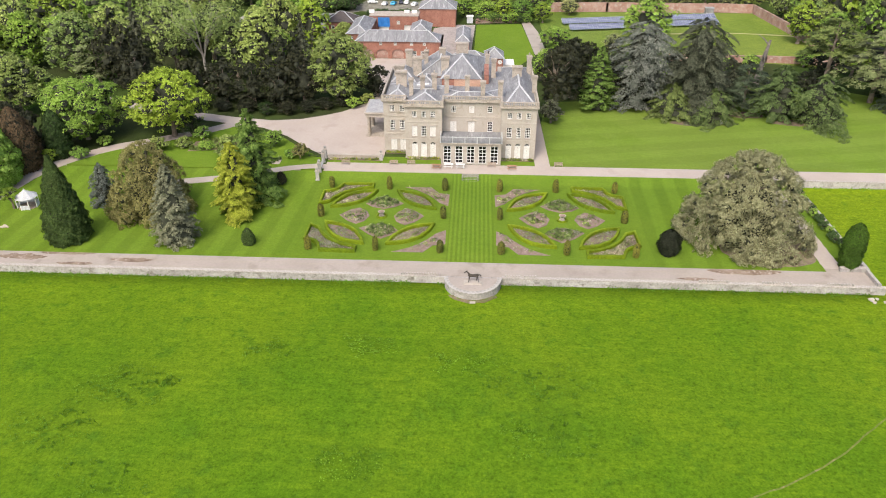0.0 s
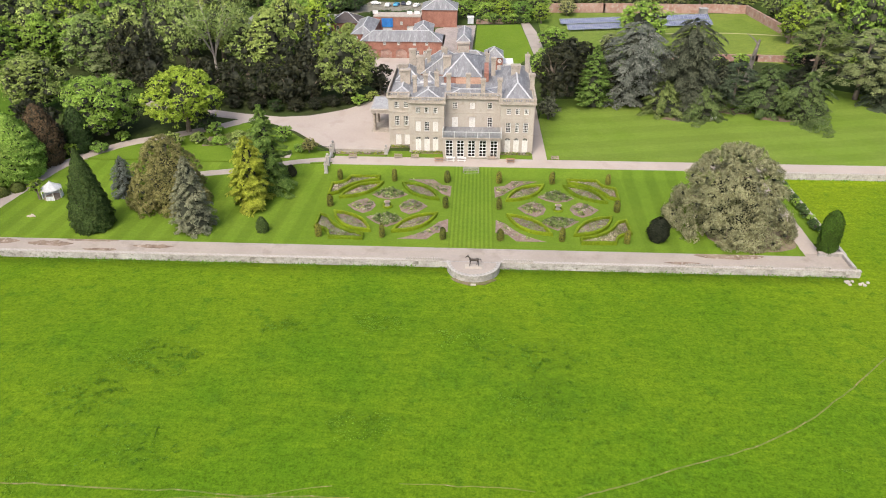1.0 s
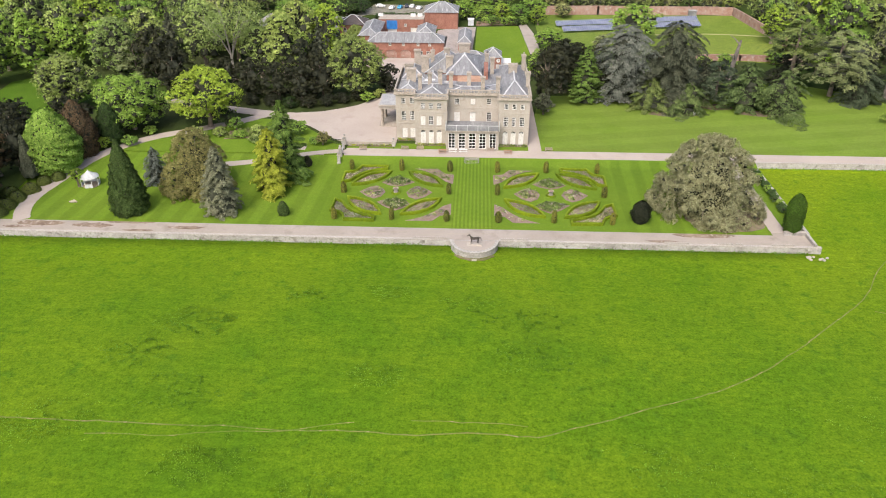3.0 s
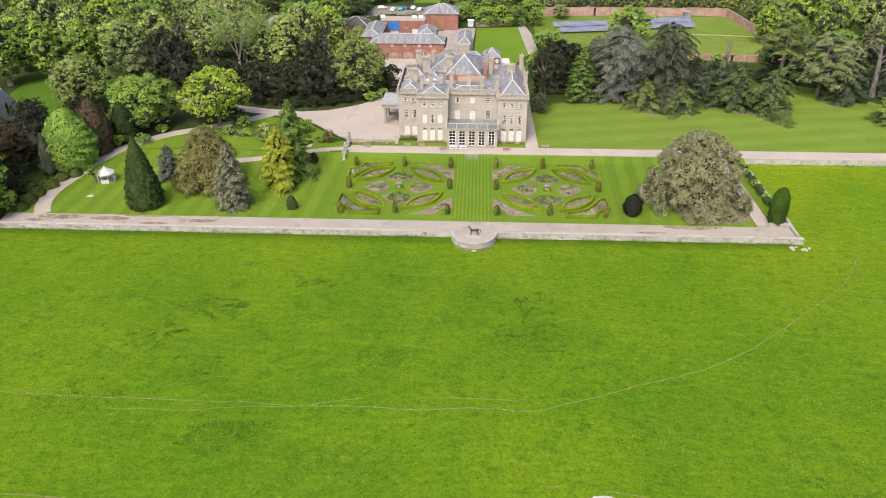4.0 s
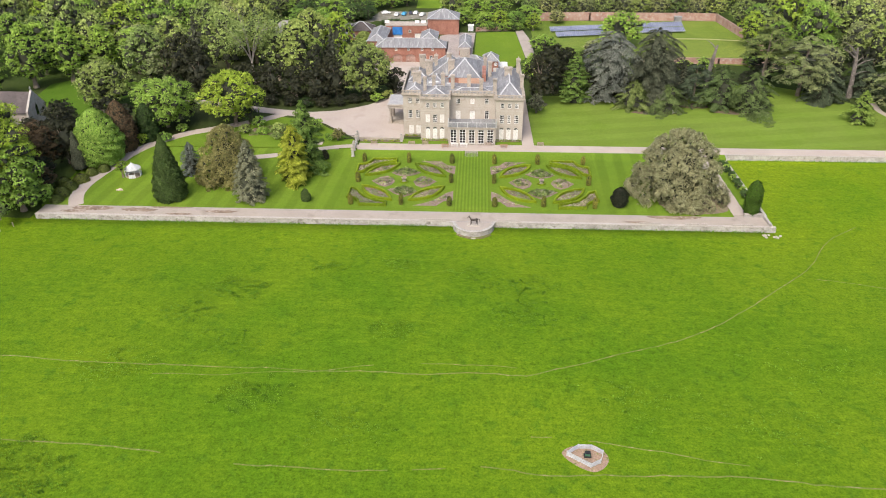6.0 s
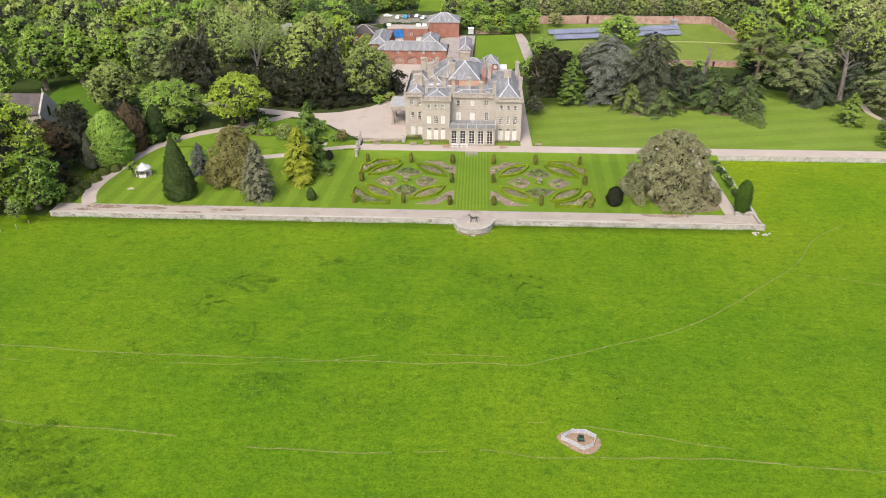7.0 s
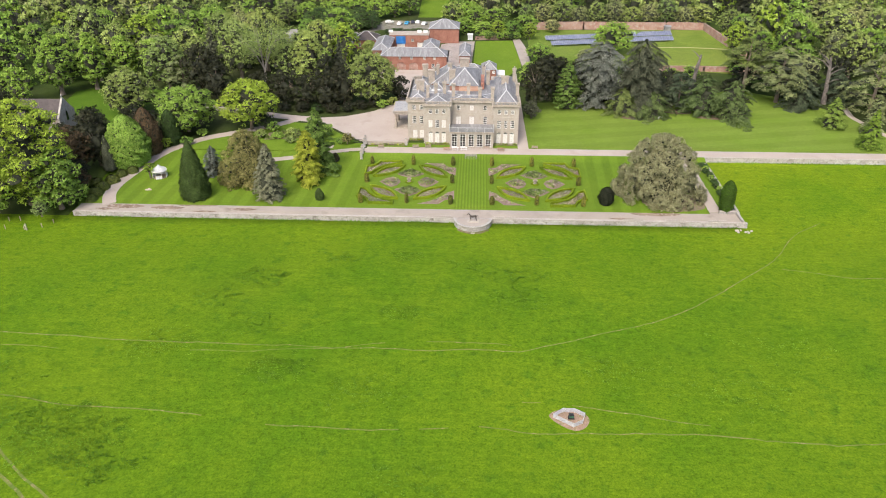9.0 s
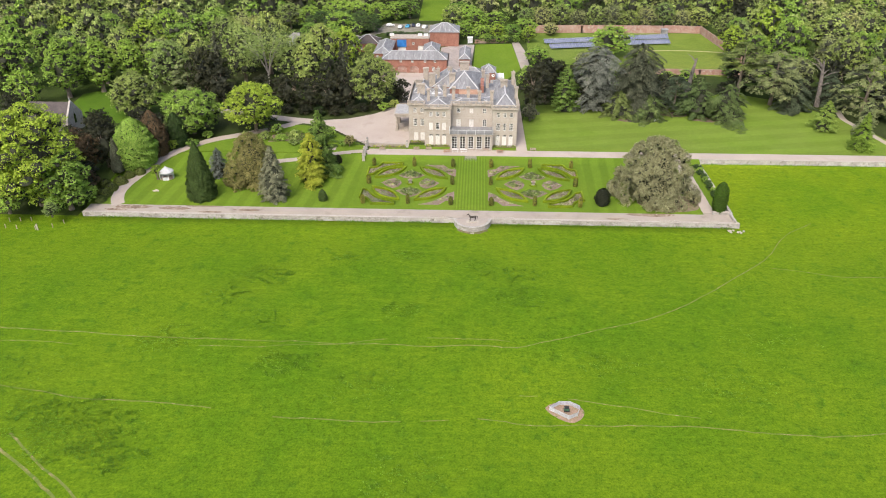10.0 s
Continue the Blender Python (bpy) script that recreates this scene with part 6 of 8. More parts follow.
def railing(name, a, b, h, label, step=0.16, material=None):
    th = thing(name, (0, 0, 0), label, "railing")
    a, b = Vector(a), Vector(b)
    bm = bmesh.new()
    for q in (0.12, h - 0.1):
        bar(bm, a + Vector((0, 0, q)), b + Vector((0, 0, q)), 0.06)
    part("rails", bm, material or IRON, th)
    bm = bmesh.new()
    n = int((b - a).length / step)
    for k in range(n + 1):
        p = a.lerp(b, k / n)
        bar(bm, p, p + Vector((0, 0, h)), 0.035)
    ob = part("pickets", bm, material or IRON, th)
    ob["kind"] = "stuff"


railing("iron_gate", (-28.7, -6.9, 0.05), (-28.75, -3.2, 0.05), 1.2, "wrought iron gate across the terrace walk", 0.16, STEEL)
railing("iron_railing", (-32.6, -0.3, 0.05), (-29.1, -0.7, 0.05), 1.2, "iron railing beside the drive")

# round garden tent
def garden_tent(x, y, z):
    th = thing("garden_pavilion", (x, y, z), "small octagonal white summerhouse with a pointed pale roof", "pavilion", "", 12)
    R, n = 1.9, 8
    pt = lambda k, r: (r * math.cos(2 * math.pi * (k + 0.5) / n), r * math.sin(2 * math.pi * (k + 0.5) / n))
    for k in range(n):
        bm = bmesh.new()
        p = pt(k, R)
        bar(bm, (*p, 0), (*p, 2.1), 0.12)
        part("post", bm, WHITE, th)
        q = pt(k + 1, R)
        a, b = Vector((*p, 0)), Vector((*q, 0))
        bm = bmesh.new()
        bar(bm, a + Vector((0, 0, 1.98)), b + Vector((0, 0, 1.98)), 0.07, 0.26)
        part("valance", bm, TENT, th)
        if k not in (4, 6):
            bm = bmesh.new()
            bar(bm, a + Vector((0, 0, 0.45)), b + Vector((0, 0, 0.45)), 0.05, 0.9)
            part("side_panel", bm, TENT, th)
    bm = bmesh.new()
    lathe(bm, [(2.15, 2.05), (1.9, 2.3), (1.1, 2.75), (0.45, 3.2), (0.12, 3.5), (0.03, 3.75)], 8)
    part("roof", bm, RAILPAINT, th, "pale grey pointed roof")
    bm = bmesh.new()
    lathe(bm, [(1.85, 0.0), (1.85, 0.08)], 8)
    part("floor", bm, WOOD, th)


garden_tent(-82.0, -22.2, -0.9)

# old root stump and staked sapling on the lawn
log = thing("tree_stump", (-81.9, -30.0, -0.9), "weathered stump and log lying on the lawn", "stump")
bm = bmesh.new()
tube(bm, [(-0.8, 0.1, 0.1), (-0.2, -0.05, 0.22), (0.5, 0.1, 0.28), (0.9, 0.0, 0.15)], [0.14, 0.24, 0.28, 0.16], 8)
part("log", bm, PALEBARK, log)
bm = bmesh.new()
tube(bm, [(0.1, 0.2, 0.0), (0.15, 0.3, 0.5)], [0.26, 0.2], 8)
part("stump", bm, PALEBARK, log)
grow("broad", "sapling", -84.2, -23.2, -0.9, 4.6, 3.4, L_LIME, "young yellow-green sapling beside the pavilion", 41, lobes=10, per=50, leaf=0.14, bare=0.2, core=0.3)

# corner parapet and east boundary
corner_wall = tagged(finish("corner_parapet", boxes((64.2, 68.6, -37.0, -36.5, -1.1, -0.3), (68.2, 68.7, -41.0, -37.0, -1.1, -0.3), (68.7, 69.3, -36.5, -7.4, -2.6, -0.7)), WALLSTONE), "low crumbling stone parapet at the corner of the walk", "wall", "", "structure")
coping(corner_wall, [(64.2, 68.7)], -36.75, 0.6, -0.3)
rs = np.random.default_rng(3)
for k in range(11):
    bm = bmesh.new()
    x, y, r = 66.2 + rs.uniform(0, 4.2), -42.3 - rs.uniform(0, 1.4), rs.uniform(0.16, 0.42)
    bmesh.ops.create_icosphere(bm, subdivisions=1, radius=r)
    for v in bm.verts:
        v.co *= 1 + rs.normal() * 0.12
        v.co.z *= 0.65
    ob = tagged(finish("fallen_stone", bm, STONE), "pale stone fallen from the wall corner", "stone", "fallen stones")
    ob.matrix_basis = place(x, y, ground_z(x, y) + r * 0.35, 0, 0, k * 40)
for k in range(15):
    y = -31 + 1.45 * k
    grow("broad", "ivy_shrub", 67.6 + 0.3 * math.sin(k * 2.1), y, -0.9, 1.35 + 0.3 * math.sin(k * 1.7), 2.0 + 0.3 * math.sin(k * 2.9), L_LAUREL if k % 4 else L_GREEN, "low ivy shrub along the boundary wall", 300 + k, lobes=8, per=60, leaf=0.13, bare=0.0)

for k, (x, y, w) in enumerate(((-94.4, -29.3, 3.6), (-93.6, -25.6, 3.8), (-92.9, -22.0, 3.2), (-94.6, -32.6, 3.8), (-94.2, -35.6, 3.0), (-90.8, -19.8, 3.0), (-97.0, -27.5, 3.6))):
    grow("dense", "box_mound", x, y, -0.9, 0.5 * w + 0.2, w, L_MOUND, "low rounded olive-green box mound by the path", 330 + k, shape=lambda t: max(0.06, 1 - t ** 2.2) ** 0.5, n=1500, leaf=0.12, upright=0.1, lumps=3.0)

# shrubs of the west border and along the drive
SHRUBS = ((-34.2, -1.2, 3.4, 3.8, L_BRONZE, "twiggy brown-green shrub by the gate"), (-36.6, -1.0, 1.8, 2.6, L_GREEN, "low green shrub by the path"), (-41.5, 4.4, 4.0, 4.6, L_GREEN, "rounded green shrub beside the drive"), (-62, 9.0, 5.0, 6.4, L_THUJA, "dark green shrub at the border"), (-58.5, 6.8, 3.6, 4.2, L_GREEN, "green shrub in the border"), (-61.5, 3.0, 2.2, 4.4, L_MID, "low mixed shrub in the border"), (-56.0, 2.2, 1.6, 3.6, L_GREEN, "low green plant clump in the border"), (-52.5, 5.0, 2.0, 3.6, L_PALE, "pale leafy clump in the border"), (-51.5, -0.5, 1.3, 3.4, L_MID, "low plant clump in the border"), (-47.5, 6.5, 2.6, 2.2, L_THUJA, "small upright shrub in the border"), (-66.5, 1.0, 3.2, 4.6, L_MID, "mixed shrub beside the lime tree"), (-44.0, -2.2, 1.1, 2.2, L_GREEN, "small rounded bush on the gravel"), (-42.4, -3.4, 1.1, 2.0, L_MID, "small rounded bush on the gravel"), (-87.0, -5.6, 3.4, 3.6, L_LIME, "yellow-green shrub by the path"), (-82, -3.2, 2.2, 4.2, L_GREEN, "low green shrub by the path"), (-79.5, 3.5, 2.0, 3.6, L_GREEN, "low green shrub by the path"), (-27.6, 27.6, 3.0, 4.0, L_GREEN, "rounded green bush beside the forecourt"), (-24.2, 30.8, 2.6, 4.0, L_MID, "rounded bush beside the forecourt"))
for k, (x, y, h, w, material, label) in enumerate(SHRUBS):
    grow("broad", "garden_shrub", x, y, north_h(x, y) - 0.05, h, w, material, label, 400 + k, lobes=12, per=90, leaf=0.17, bare=0.0)
for k, (pts, n) in enumerate((([(-60, 1), (-50, 2.5), (-46, 6), (-52, 8), (-60, 6)], 1400), ([(-46, -3.6), (-38, -4.4), (-38, -2.0), (-44, -1.0)], 240))):
    th = thing("shrub_border", (0, 0, 0.05), "border of soil with mixed green plants" if k == 0 else "gravel patch with low plants", "flower bed")
    slab("soil", [(p[0], p[1]) for p in pts], 0.05, 0.2, SOIL if k == 0 else GRAVEL, parent=th)
    me = mesh_from("planting", [plants_mesh(pts, n, 0.28, 0.9, 500 + k)], L_BED)
    ob = new("planting", me)
    ob.parent = th
    ob["kind"] = "stuff"
# flowers along the forecourt wall and under the house
for k, (x0, x1, y) in enumerate(((-28, -16.8, -1.5), (-16, -11.5, 2.3), (-11, -3.8, -0.5), (9.3, 16.2, -0.5))):
    th = thing("wall_border", (0, 0, 0.08), "narrow border of flowers at the foot of the wall", "flower bed")
    slab("soil", rect(x0, x1, y - 0.35, y + 0.35), 0.03, 0.15, SOIL, parent=th)
    for q, material in enumerate((L_BED, L_GOLD, L_BEDP)):
        me = mesh_from("planting", [plants_mesh(rect(x0, x1, y - 0.4, y + 0.4), 160 - 50 * q, 0.15, 0.5, 520 + 5 * k + q)], material)
        ob = new("planting", me)
        ob.parent = th
        ob["kind"] = "stuff"

# ---- the field: tracks, nettle patches, feeding pen ----
track_h = lambda x, y: ground_z(x, y)
TRACKS = (
    ([(-150, -83), (-110, -84.8), (-88.3, -85.6), (-73, -86.4), (-56, -87.2), (-40, -87.4), (-23.3, -87.6), (-5, -87.6), (10, -87.2), (14, -86.9), (23.1, -83.9), (34.1, -79.9), (44.6, -75.4), (52.4, -70.0), (63.4, -61.4), (71.6, -54.3), (80, -44), (95, -34)], 0.55),
    ([(-125, -93), (-100, -97.5), (-72.8, -101.4), (-61.9, -102.9), (-44.8, -103.6), (-26.8, -105.6), (-9.9, -105.8), (6.9, -104.8), (16.1, -105.6), (29, -105.1), (41.8, -104.8), (55.9, -105.9), (71.2, -105), (110, -98), (160, -86)], 0.6),
    ([(-90, -103), (-76, -109.2), (-69.9, -113.5), (-62.5, -118), (-56.2, -122), (-45, -131)], 1.1), ([(-70.1, -110.7), (-60.8, -116.8), (-53.6, -121.4), (-42, -130.5)], 0.9),
    ([(12.7, -99.1), (20, -99.6), (29.8, -101), (47.7, -103.5), (60.5, -103.4), (72.6, -102.2), (120, -94)], 0.42), ([(60, -58), (72, -59), (86, -62), (110, -60)], 0.26), ([(-96, -89), (-60, -89.6), (-30, -88.6), (-8, -85.8), (8, -85.4), (14, -86.6)], 0.3))
for k, (pts, w) in enumerate(TRACKS):
    line = curve([(p[0], p[1], 0) for p in pts], 10)
    line = [p + Vector((0, 0.5 * noise.noise((p.x * 0.12, k, 0)) + 0.22 * noise.noise((p.x * 0.55, k, 5)), 0)) for p in line]
    # a trodden line, broken where the grass closes over it
    run, q = [], 0
    for i, p in enumerate(line):
        if noise.noise((p.x * 0.07, k * 3.3, 1.0)) > (-0.3 if k < 2 else -0.9 if k < 4 else -0.12):
            run.append(p)
        else:
            if len(run) > 3:
                ribbon("sheep_track", run, w * 0.3, TRACK, "narrow trodden track across the grass", "track", 0.035, track_h)
            run = []
    if len(run) > 3:
        ribbon("sheep_track", run, w * 0.4, TRACK, "narrow trodden track across the grass", "track", 0.035, track_h)


def nettles(x, y, r, n, seed, label="patch of dark nettles and coarse tufts in the grass"):
    """Many separate tufts spread over an uneven patch, thinning out at its edge."""
    rng = np.random.default_rng(seed)
    P = rng.uniform(-1, 1, (n * 3, 2)) * np.array([1.55, 1.0]) * r
    edge = np.hypot(P[:, 0] / 1.5, P[:, 1]) / r + np.array([0.55 * noise.noise((p[0] * 0.28 + seed, p[1] * 0.4, 0.0)) for p in P])
    P = P[rng.uniform(0.25, 0.95, len(P)) > edge][:n]
    n = len(P)
    P = np.concatenate([P, np.zeros((n, 1))], 1)
    P = P[: max(20, int(n * 0.5))]
    n = len(P)
    C = np.repeat(P, 9, 0) + rng.normal(size=(n * 9, 3)) * np.array([0.28, 0.2, 0.0])
    C[:, 2] = [ground_z(x + c[0], y + c[1]) + rng.uniform(0.04, 0.3) for c in C]
    N = rng.normal(size=C.shape) * 0.7 + np.array([0, 0, 0.8])
    me = mesh_from("nettle_patch", [quads_mesh("l", C, N, rng.uniform(0.06, 0.12, len(C)), rng)], L_NETTLE)
    ob = tagged(new("nettle_patch", me), label, "nettles", "", "stuff")
    ob.matrix_basis = place(x, y, 0)


for k, (x, y, r, n) in enumerate(((-29.6, -93.4, 5.0, 330), (-60.2, -109.6, 9.0, 1300), (-52, -113.8, 5.0, 260), (-69.5, -105.3, 4.5, 220), (-41.5, -66.8, 5.0, 300), (-47.4, -74, 4.0, 150), (-10.6, -57.2, 4.0, 150), (2.7, -60.1, 3.6, 120), (12.2, -64, 6.0, 240), (12.5, -72.8, 5.0, 200), (-9.8, -77.5, 3.6, 130), (-24.6, -58.2, 3.4, 90), (-5, -116.3, 6.0, 200), (-53.7, -87.7, 6.0, 220), (-38, -82, 5.0, 120), (30, -92, 7.0, 160), (48, -96, 7.0, 130), (-78, -98, 8.0, 220), (60, -84, 8.0, 110), (-14, -98, 6.0, 160))):
    nettles(x, y, r, int(n * 0.9), 700 + k)

def tuft_strip(x0, x1, y, n, seed, hi, material, label, width=0.3):
    rng = np.random.default_rng(seed)
    x = rng.uniform(x0, x1, n)
    keep = np.array([noise.noise((v * 0.11, seed, 0.0)) > -0.2 for v in x])
    x = x[keep]
    C = np.stack([x, y + rng.normal(size=len(x)) * width, rng.uniform(0.03, hi, len(x))], 1)
    C[:, 2] += [ground_z(c[0], c[1]) for c in C]
    N = rng.normal(size=C.shape) * 0.5 + np.array([0, -0.5, 0.8])
    me = mesh_from("grass_tufts", [quads_mesh("l", C, N, rng.uniform(0.06, 0.15, len(C)), rng)], material)
    tagged(on_plan(new("grass_tufts", me)), label, "grass", "", "stuff")


tuft_strip(-96, 69, -41.75, 3200, 5, 0.4, L_NETTLE, "coarse grass tufts at the foot of the field wall")
tuft_strip(70, 138, -7.7, 900, 6, 0.35, L_NETTLE, "coarse grass tufts at the foot of the terrace wall")

# feeding pen of steel hurdles on trodden earth
zf = ground_z(20.2, -101.8)
slab("bare_patch", [tuple(p)[:2] for p in curve([(16.9, -101.9), (18.8, -100.6), (21.6, -100.4), (23.3, -102.3), (22.6, -104.0), (20.9, -104.8), (18.6, -103.8)], 5, True)], zf + 0.06, 0.3, BAREEARTH, "trodden brown earth round the feeding pen", "earth")
pen_pts = [(17.5, -102.3), (19.2, -101.1), (21.1, -101.1), (22.6, -102.0), (22.1, -103.4), (20.6, -104.2)]
pen = thing("sheep_pen", (0, 0, 0), "pen of galvanised steel hurdles with a feeder inside", "pen")
for a, b in zip(pen_pts, pen_pts[1:] + pen_pts[:1]):
    a, b = Vector((*a, zf + 0.06)), Vector((*b, zf + 0.06))
    bm = bmesh.new()
    for q in range(6):
        zz = Vector((0, 0, 0.12 + q * 0.14))
        bar(bm, a + zz, b + zz, 0.045, 0.07)
    for q in (0.02, 0.5, 0.98):
        p = a.lerp(b, q)
        bar(bm, p, p + Vector((0, 0, 0.9)), 0.06)
    part("hurdle", bm, ALUMINIUM, pen)
feeder = thing("feed_trough", (20.4, -102.3, zf + 0.06), "green metal creep feeder with sloping lid", "trough")
part("hopper", boxes((-0.36, 0.36, -0.26, 0.26, 0.25, 0.7)), surface("green_paint", (0.04, 0.12, 0.07), (0.06, 0.16, 0.09), 1.0), feeder)
part("lid", boxes((-0.4, 0.4, -0.3, 0.3, 0.7, 0.76)), IRON, feeder)
part("tray", boxes((-0.5, 0.5, -0.36, 0.36, 0.0, 0.25)), IRON, feeder)

# post and rail fence at the field corner
fence = thing("field_fence", (0, 0, 0), "old wooden post and rail fence under the corner trees", "fence")
fp = [(-150, -49), (-135, -48.5), (-120, -48), (-115, -47.8), (-109, -48.2), (-104, -48.6), (-100.5, -47.2), (-97.2, -43.0)]
line = resample([Vector((*p, 0)) for p in fp], 2.6)[:-12]
line = [p for p in line if p.y < -42.5 and not (p.x > -110 and p.y > -44)]
for p in line[::1]:
    z = ground_z(p.x, p.y)
    part("post", boxes((p.x - 0.07, p.x + 0.07, p.y - 0.07, p.y + 0.07, z - 0.3, z + 1.15)), WOOD, fence)
gp = thing("gate_post", (-103.5, -48.6, ground_z(-103.5, -48.6)), "stout pale wooden gate post", "post")
part("post", boxes((-0.14, 0.14, -0.14, 0.14, -0.3, 1.7)), PALEBARK, gp)

# ---- buildings behind the house ----
def brick_range(name, x0, x1, y0, y1, h, roof_h, label, wins=(), doors=(), roofmat=None, wallmat=None, inset=None):
    th = thing(name, (0, 0, 0), label, "building")
    ops = [opening(*w) for w in wins] + [opening(*d[:4]) for d in doors]
    m = pose(0, y0, 0)
    facade("wall_south", x0, x1, 0, h, ops, wallmat or BRICK, th, m, 0.4)
    part("wall_rest", boxes((x0, x0 + 0.4, y0 + 0.4, y1, 0, h), (x1 - 0.4, x1, y0 + 0.4, y1, 0, h), (x0 + 0.4, x1 - 0.4, y1 - 0.4, y1, 0, h), (x0 + 0.4, x1 - 0.4, y0 + 2.5, y0 + 2.7, 0, h)), wallmat or BRICK, th)
    if roof_h:
        hip_roof(th, x0 - 0.35, x1 + 0.35, y0 - 0.35, y1 + 0.35, h, roof_h, roofmat, inset)
    for w in wins:
        window(*w, th, m, "dark", 2, 3)
    return th


st = brick_range("stable_block", -33.5, -8.0, 68.2, 75.6, 5.3, 2.4, "long red brick stable range with arched bays and grey slate roof", [(-26, 4.2, 0.8, 0.8), (-21.5, 4.2, 0.8, 0.8), (-16.5, 4.2, 0.8, 0.8), (-12.6, 4.2, 0.8, 0.8), (-15.6, 0.9, 1.0, 1.5), (-13.2, 0.9, 1.0, 1.5)], [(-25.6, 0, 3.6, 2.9), (-20.8, 0, 3.6, 2.9), (-30.4, 0, 3.6, 2.9)])
for x in (-25.6, -20.8, -30.4):
    bm = bmesh.new()
    for s in (-1, 1):
        pl = [(x + s * 1.8, 2.9)] + [(x + s * 1.8 * math.cos(t), 1.7 + 1.2 * math.sin(t)) for t in [math.pi / 2 * k / 6 for k in range(7)]]
        f = [bm.verts.new((p[0], 68.2, p[1])) for p in pl]
        b = [bm.verts.new((p[0], 68.55, p[1])) for p in pl]
        bm.faces.new(f), bm.faces.new(b[::-1])
        for k in range(len(pl)):
            bm.faces.new((f[k], f[(k + 1) % len(pl)], b[(k + 1) % len(pl)], b[k]))
    bmesh.ops.recalc_face_normals(bm, faces=bm.faces[:])
    part("arch", bm, BRICK, st)
    part("arch_infill", boxes((x - 1.78, x + 1.78, 68.58, 68.7, 0, 2.9)), OLDBRICK, st, "recessed weathered brick infill")
part("lead_valley", boxes((-31.5, -12, 75.65, 77.4, 5.2, 5.8)), LEAD, st, "pale flat lead roof strip")
brick_range("stable_west_wing", -38.0, -31.4, 77.0, 95.0, 5.0, 2.0, "west wing of the stables with slate roof", [(-36.5, 3.4, 0.8, 0.8)])
brick_range("stable_east_wing", -18.4, -12.0, 81.5, 93.0, 4.2, 2.2, "low east wing of the stables with hipped slate roof")
cb = brick_range("coach_house", -33.5, -16.8, 95.2, 101, 6.0, 0, "red brick coach house with flat top and white doors", [(-23.6, 3.4, 0.9, 1.0)], [(-28.6, 0, 3.4, 5.2), (-20.2, 0, 3.0, 3.0)])
part("parapet", boxes((-33.6, -16.7, 95.1, 101.1, 6.0, 6.25)), STONE_D, cb)
part("white_door", boxes((-30.3, -26.9, 95.45, 95.6, 0, 2.6)), WHITE, cb)
part("white_door", boxes((-21.7, -18.7, 95.45, 95.6, 0, 3.0)), WHITE, cb)
bm = bmesh.new()
g = [[bm.verts.new((-30.6 + 4.0 * i / 8, 95.1 - 0.05 * math.sin(i * 1.3 + j), 2.5 + 3.1 * j / 5)) for i in range(9)] for j in range(6)]
for j in range(5):
    for i in range(8):
        bm.faces.new((g[j][i], g[j][i + 1], g[j + 1][i + 1], g[j + 1][i]))
tagged(finish("tarpaulin", bm, BLUE), "bright blue tarpaulin hung over a high opening", "tarpaulin")
brick_range("groom_cottage", -49.0, -39.0, 96.0, 104.5, 3.6, 2.7, "small red brick cottage with hipped dark roof", [(-46.5, 0.9, 1.0, 1.6), (-43.0, 0.9, 1.0, 1.6)], (), TILE)
brick_range("brick_granary", -17.2, -4.4, 105.0, 115.5, 6.2, 2.9, "tall plain red brick building with hipped slate roof")
for x in (-33.2, -21.0, -18.4):
    bx = thing("roof_unit", (x, 99, 6.25), "small white box on the flat roof", "roof box", "roof boxes")
    part("body", boxes((-0.9, 0.9, -0.5, 0.5, 0, 0.9)), WHITE, bx)
brick_range("yard_shed", -3.2, 0.9, 77.0, 92.0, 3.0, 1.7, "narrow brick outbuilding with slate roof", (), (), SLATE)
pv = thing("yard_tank", (0.6, 111.5, 0), "white garden shelter by the yard wall", "shelter")
part("body", boxes((-1.1, 1.1, -1.2, 1.2, 0, 2.2)), TENT, pv)
part("roof", boxes((-1.3, 1.3, -1.4, 1.4, 2.2, 2.4)), WHITE, pv)


def garden_wall(name, pts, h, material, label, thick=0.45):
    th = thing(name, (0, 0, 0), label, "wall")
    bm, cp = bmesh.new(), bmesh.new()
    for a, b in zip(pts, pts[1:]):
        a, b = Vector((*a, 0)), Vector((*b, 0))
        bar(bm, a + Vector((0, 0, h / 2 - 0.1)), b + Vector((0, 0, h / 2 - 0.1)), thick, h + 0.2)
        bar(cp, a + Vector((0, 0, h + 0.07)), b + Vector((0, 0, h + 0.07)), thick + 0.16, 0.14)
        n = int((b - a).length / 5)
        for k in range(n + 1):
            p = a.lerp(b, k / max(n, 1))
            bar(bm, p, p + Vector((0, 0, h)), thick + 0.22)
    part("wall", bm, material, th)
    part("coping", cp, OLDBRICK, th)
    return th


garden_wall("kitchen_garden_wall", [(26, 128), (53, 129.6), (90.5, 129.2)], 3.4, OLDBRICK, "long weathered red brick kitchen garden wall")
garden_wall("kitchen_garden_wall", [(92.0, 131.0), (108.4, 129.5), (112.5, 86)], 3.2, OLDBRICK, "weathered red brick wall at the garden corner")
garden_wall("kitchen_garden_wall", [(62, 69.5), (91, 69.6), (103, 68.7), (110, 64.5)], 2.0, OLDBRICK, "low weathered brick wall below the garden")
garden_wall("yard_wall", [(3, 110.5), (19, 112.5)], 1.5, OLDBRICK, "old brick wall round the small lawn")
hut = thing("wall_hut", (91.2, 127.4, 0), "small grey shed at the garden wall", "shed")
part("body", boxes((-1.4, 1.4, -1.2, 1.2, 0, 2.4)), SLATE, hut)
part("roof", boxes((-1.6, 1.6, -1.4, 1.4, 2.4, 2.55)), LEAD, hut)


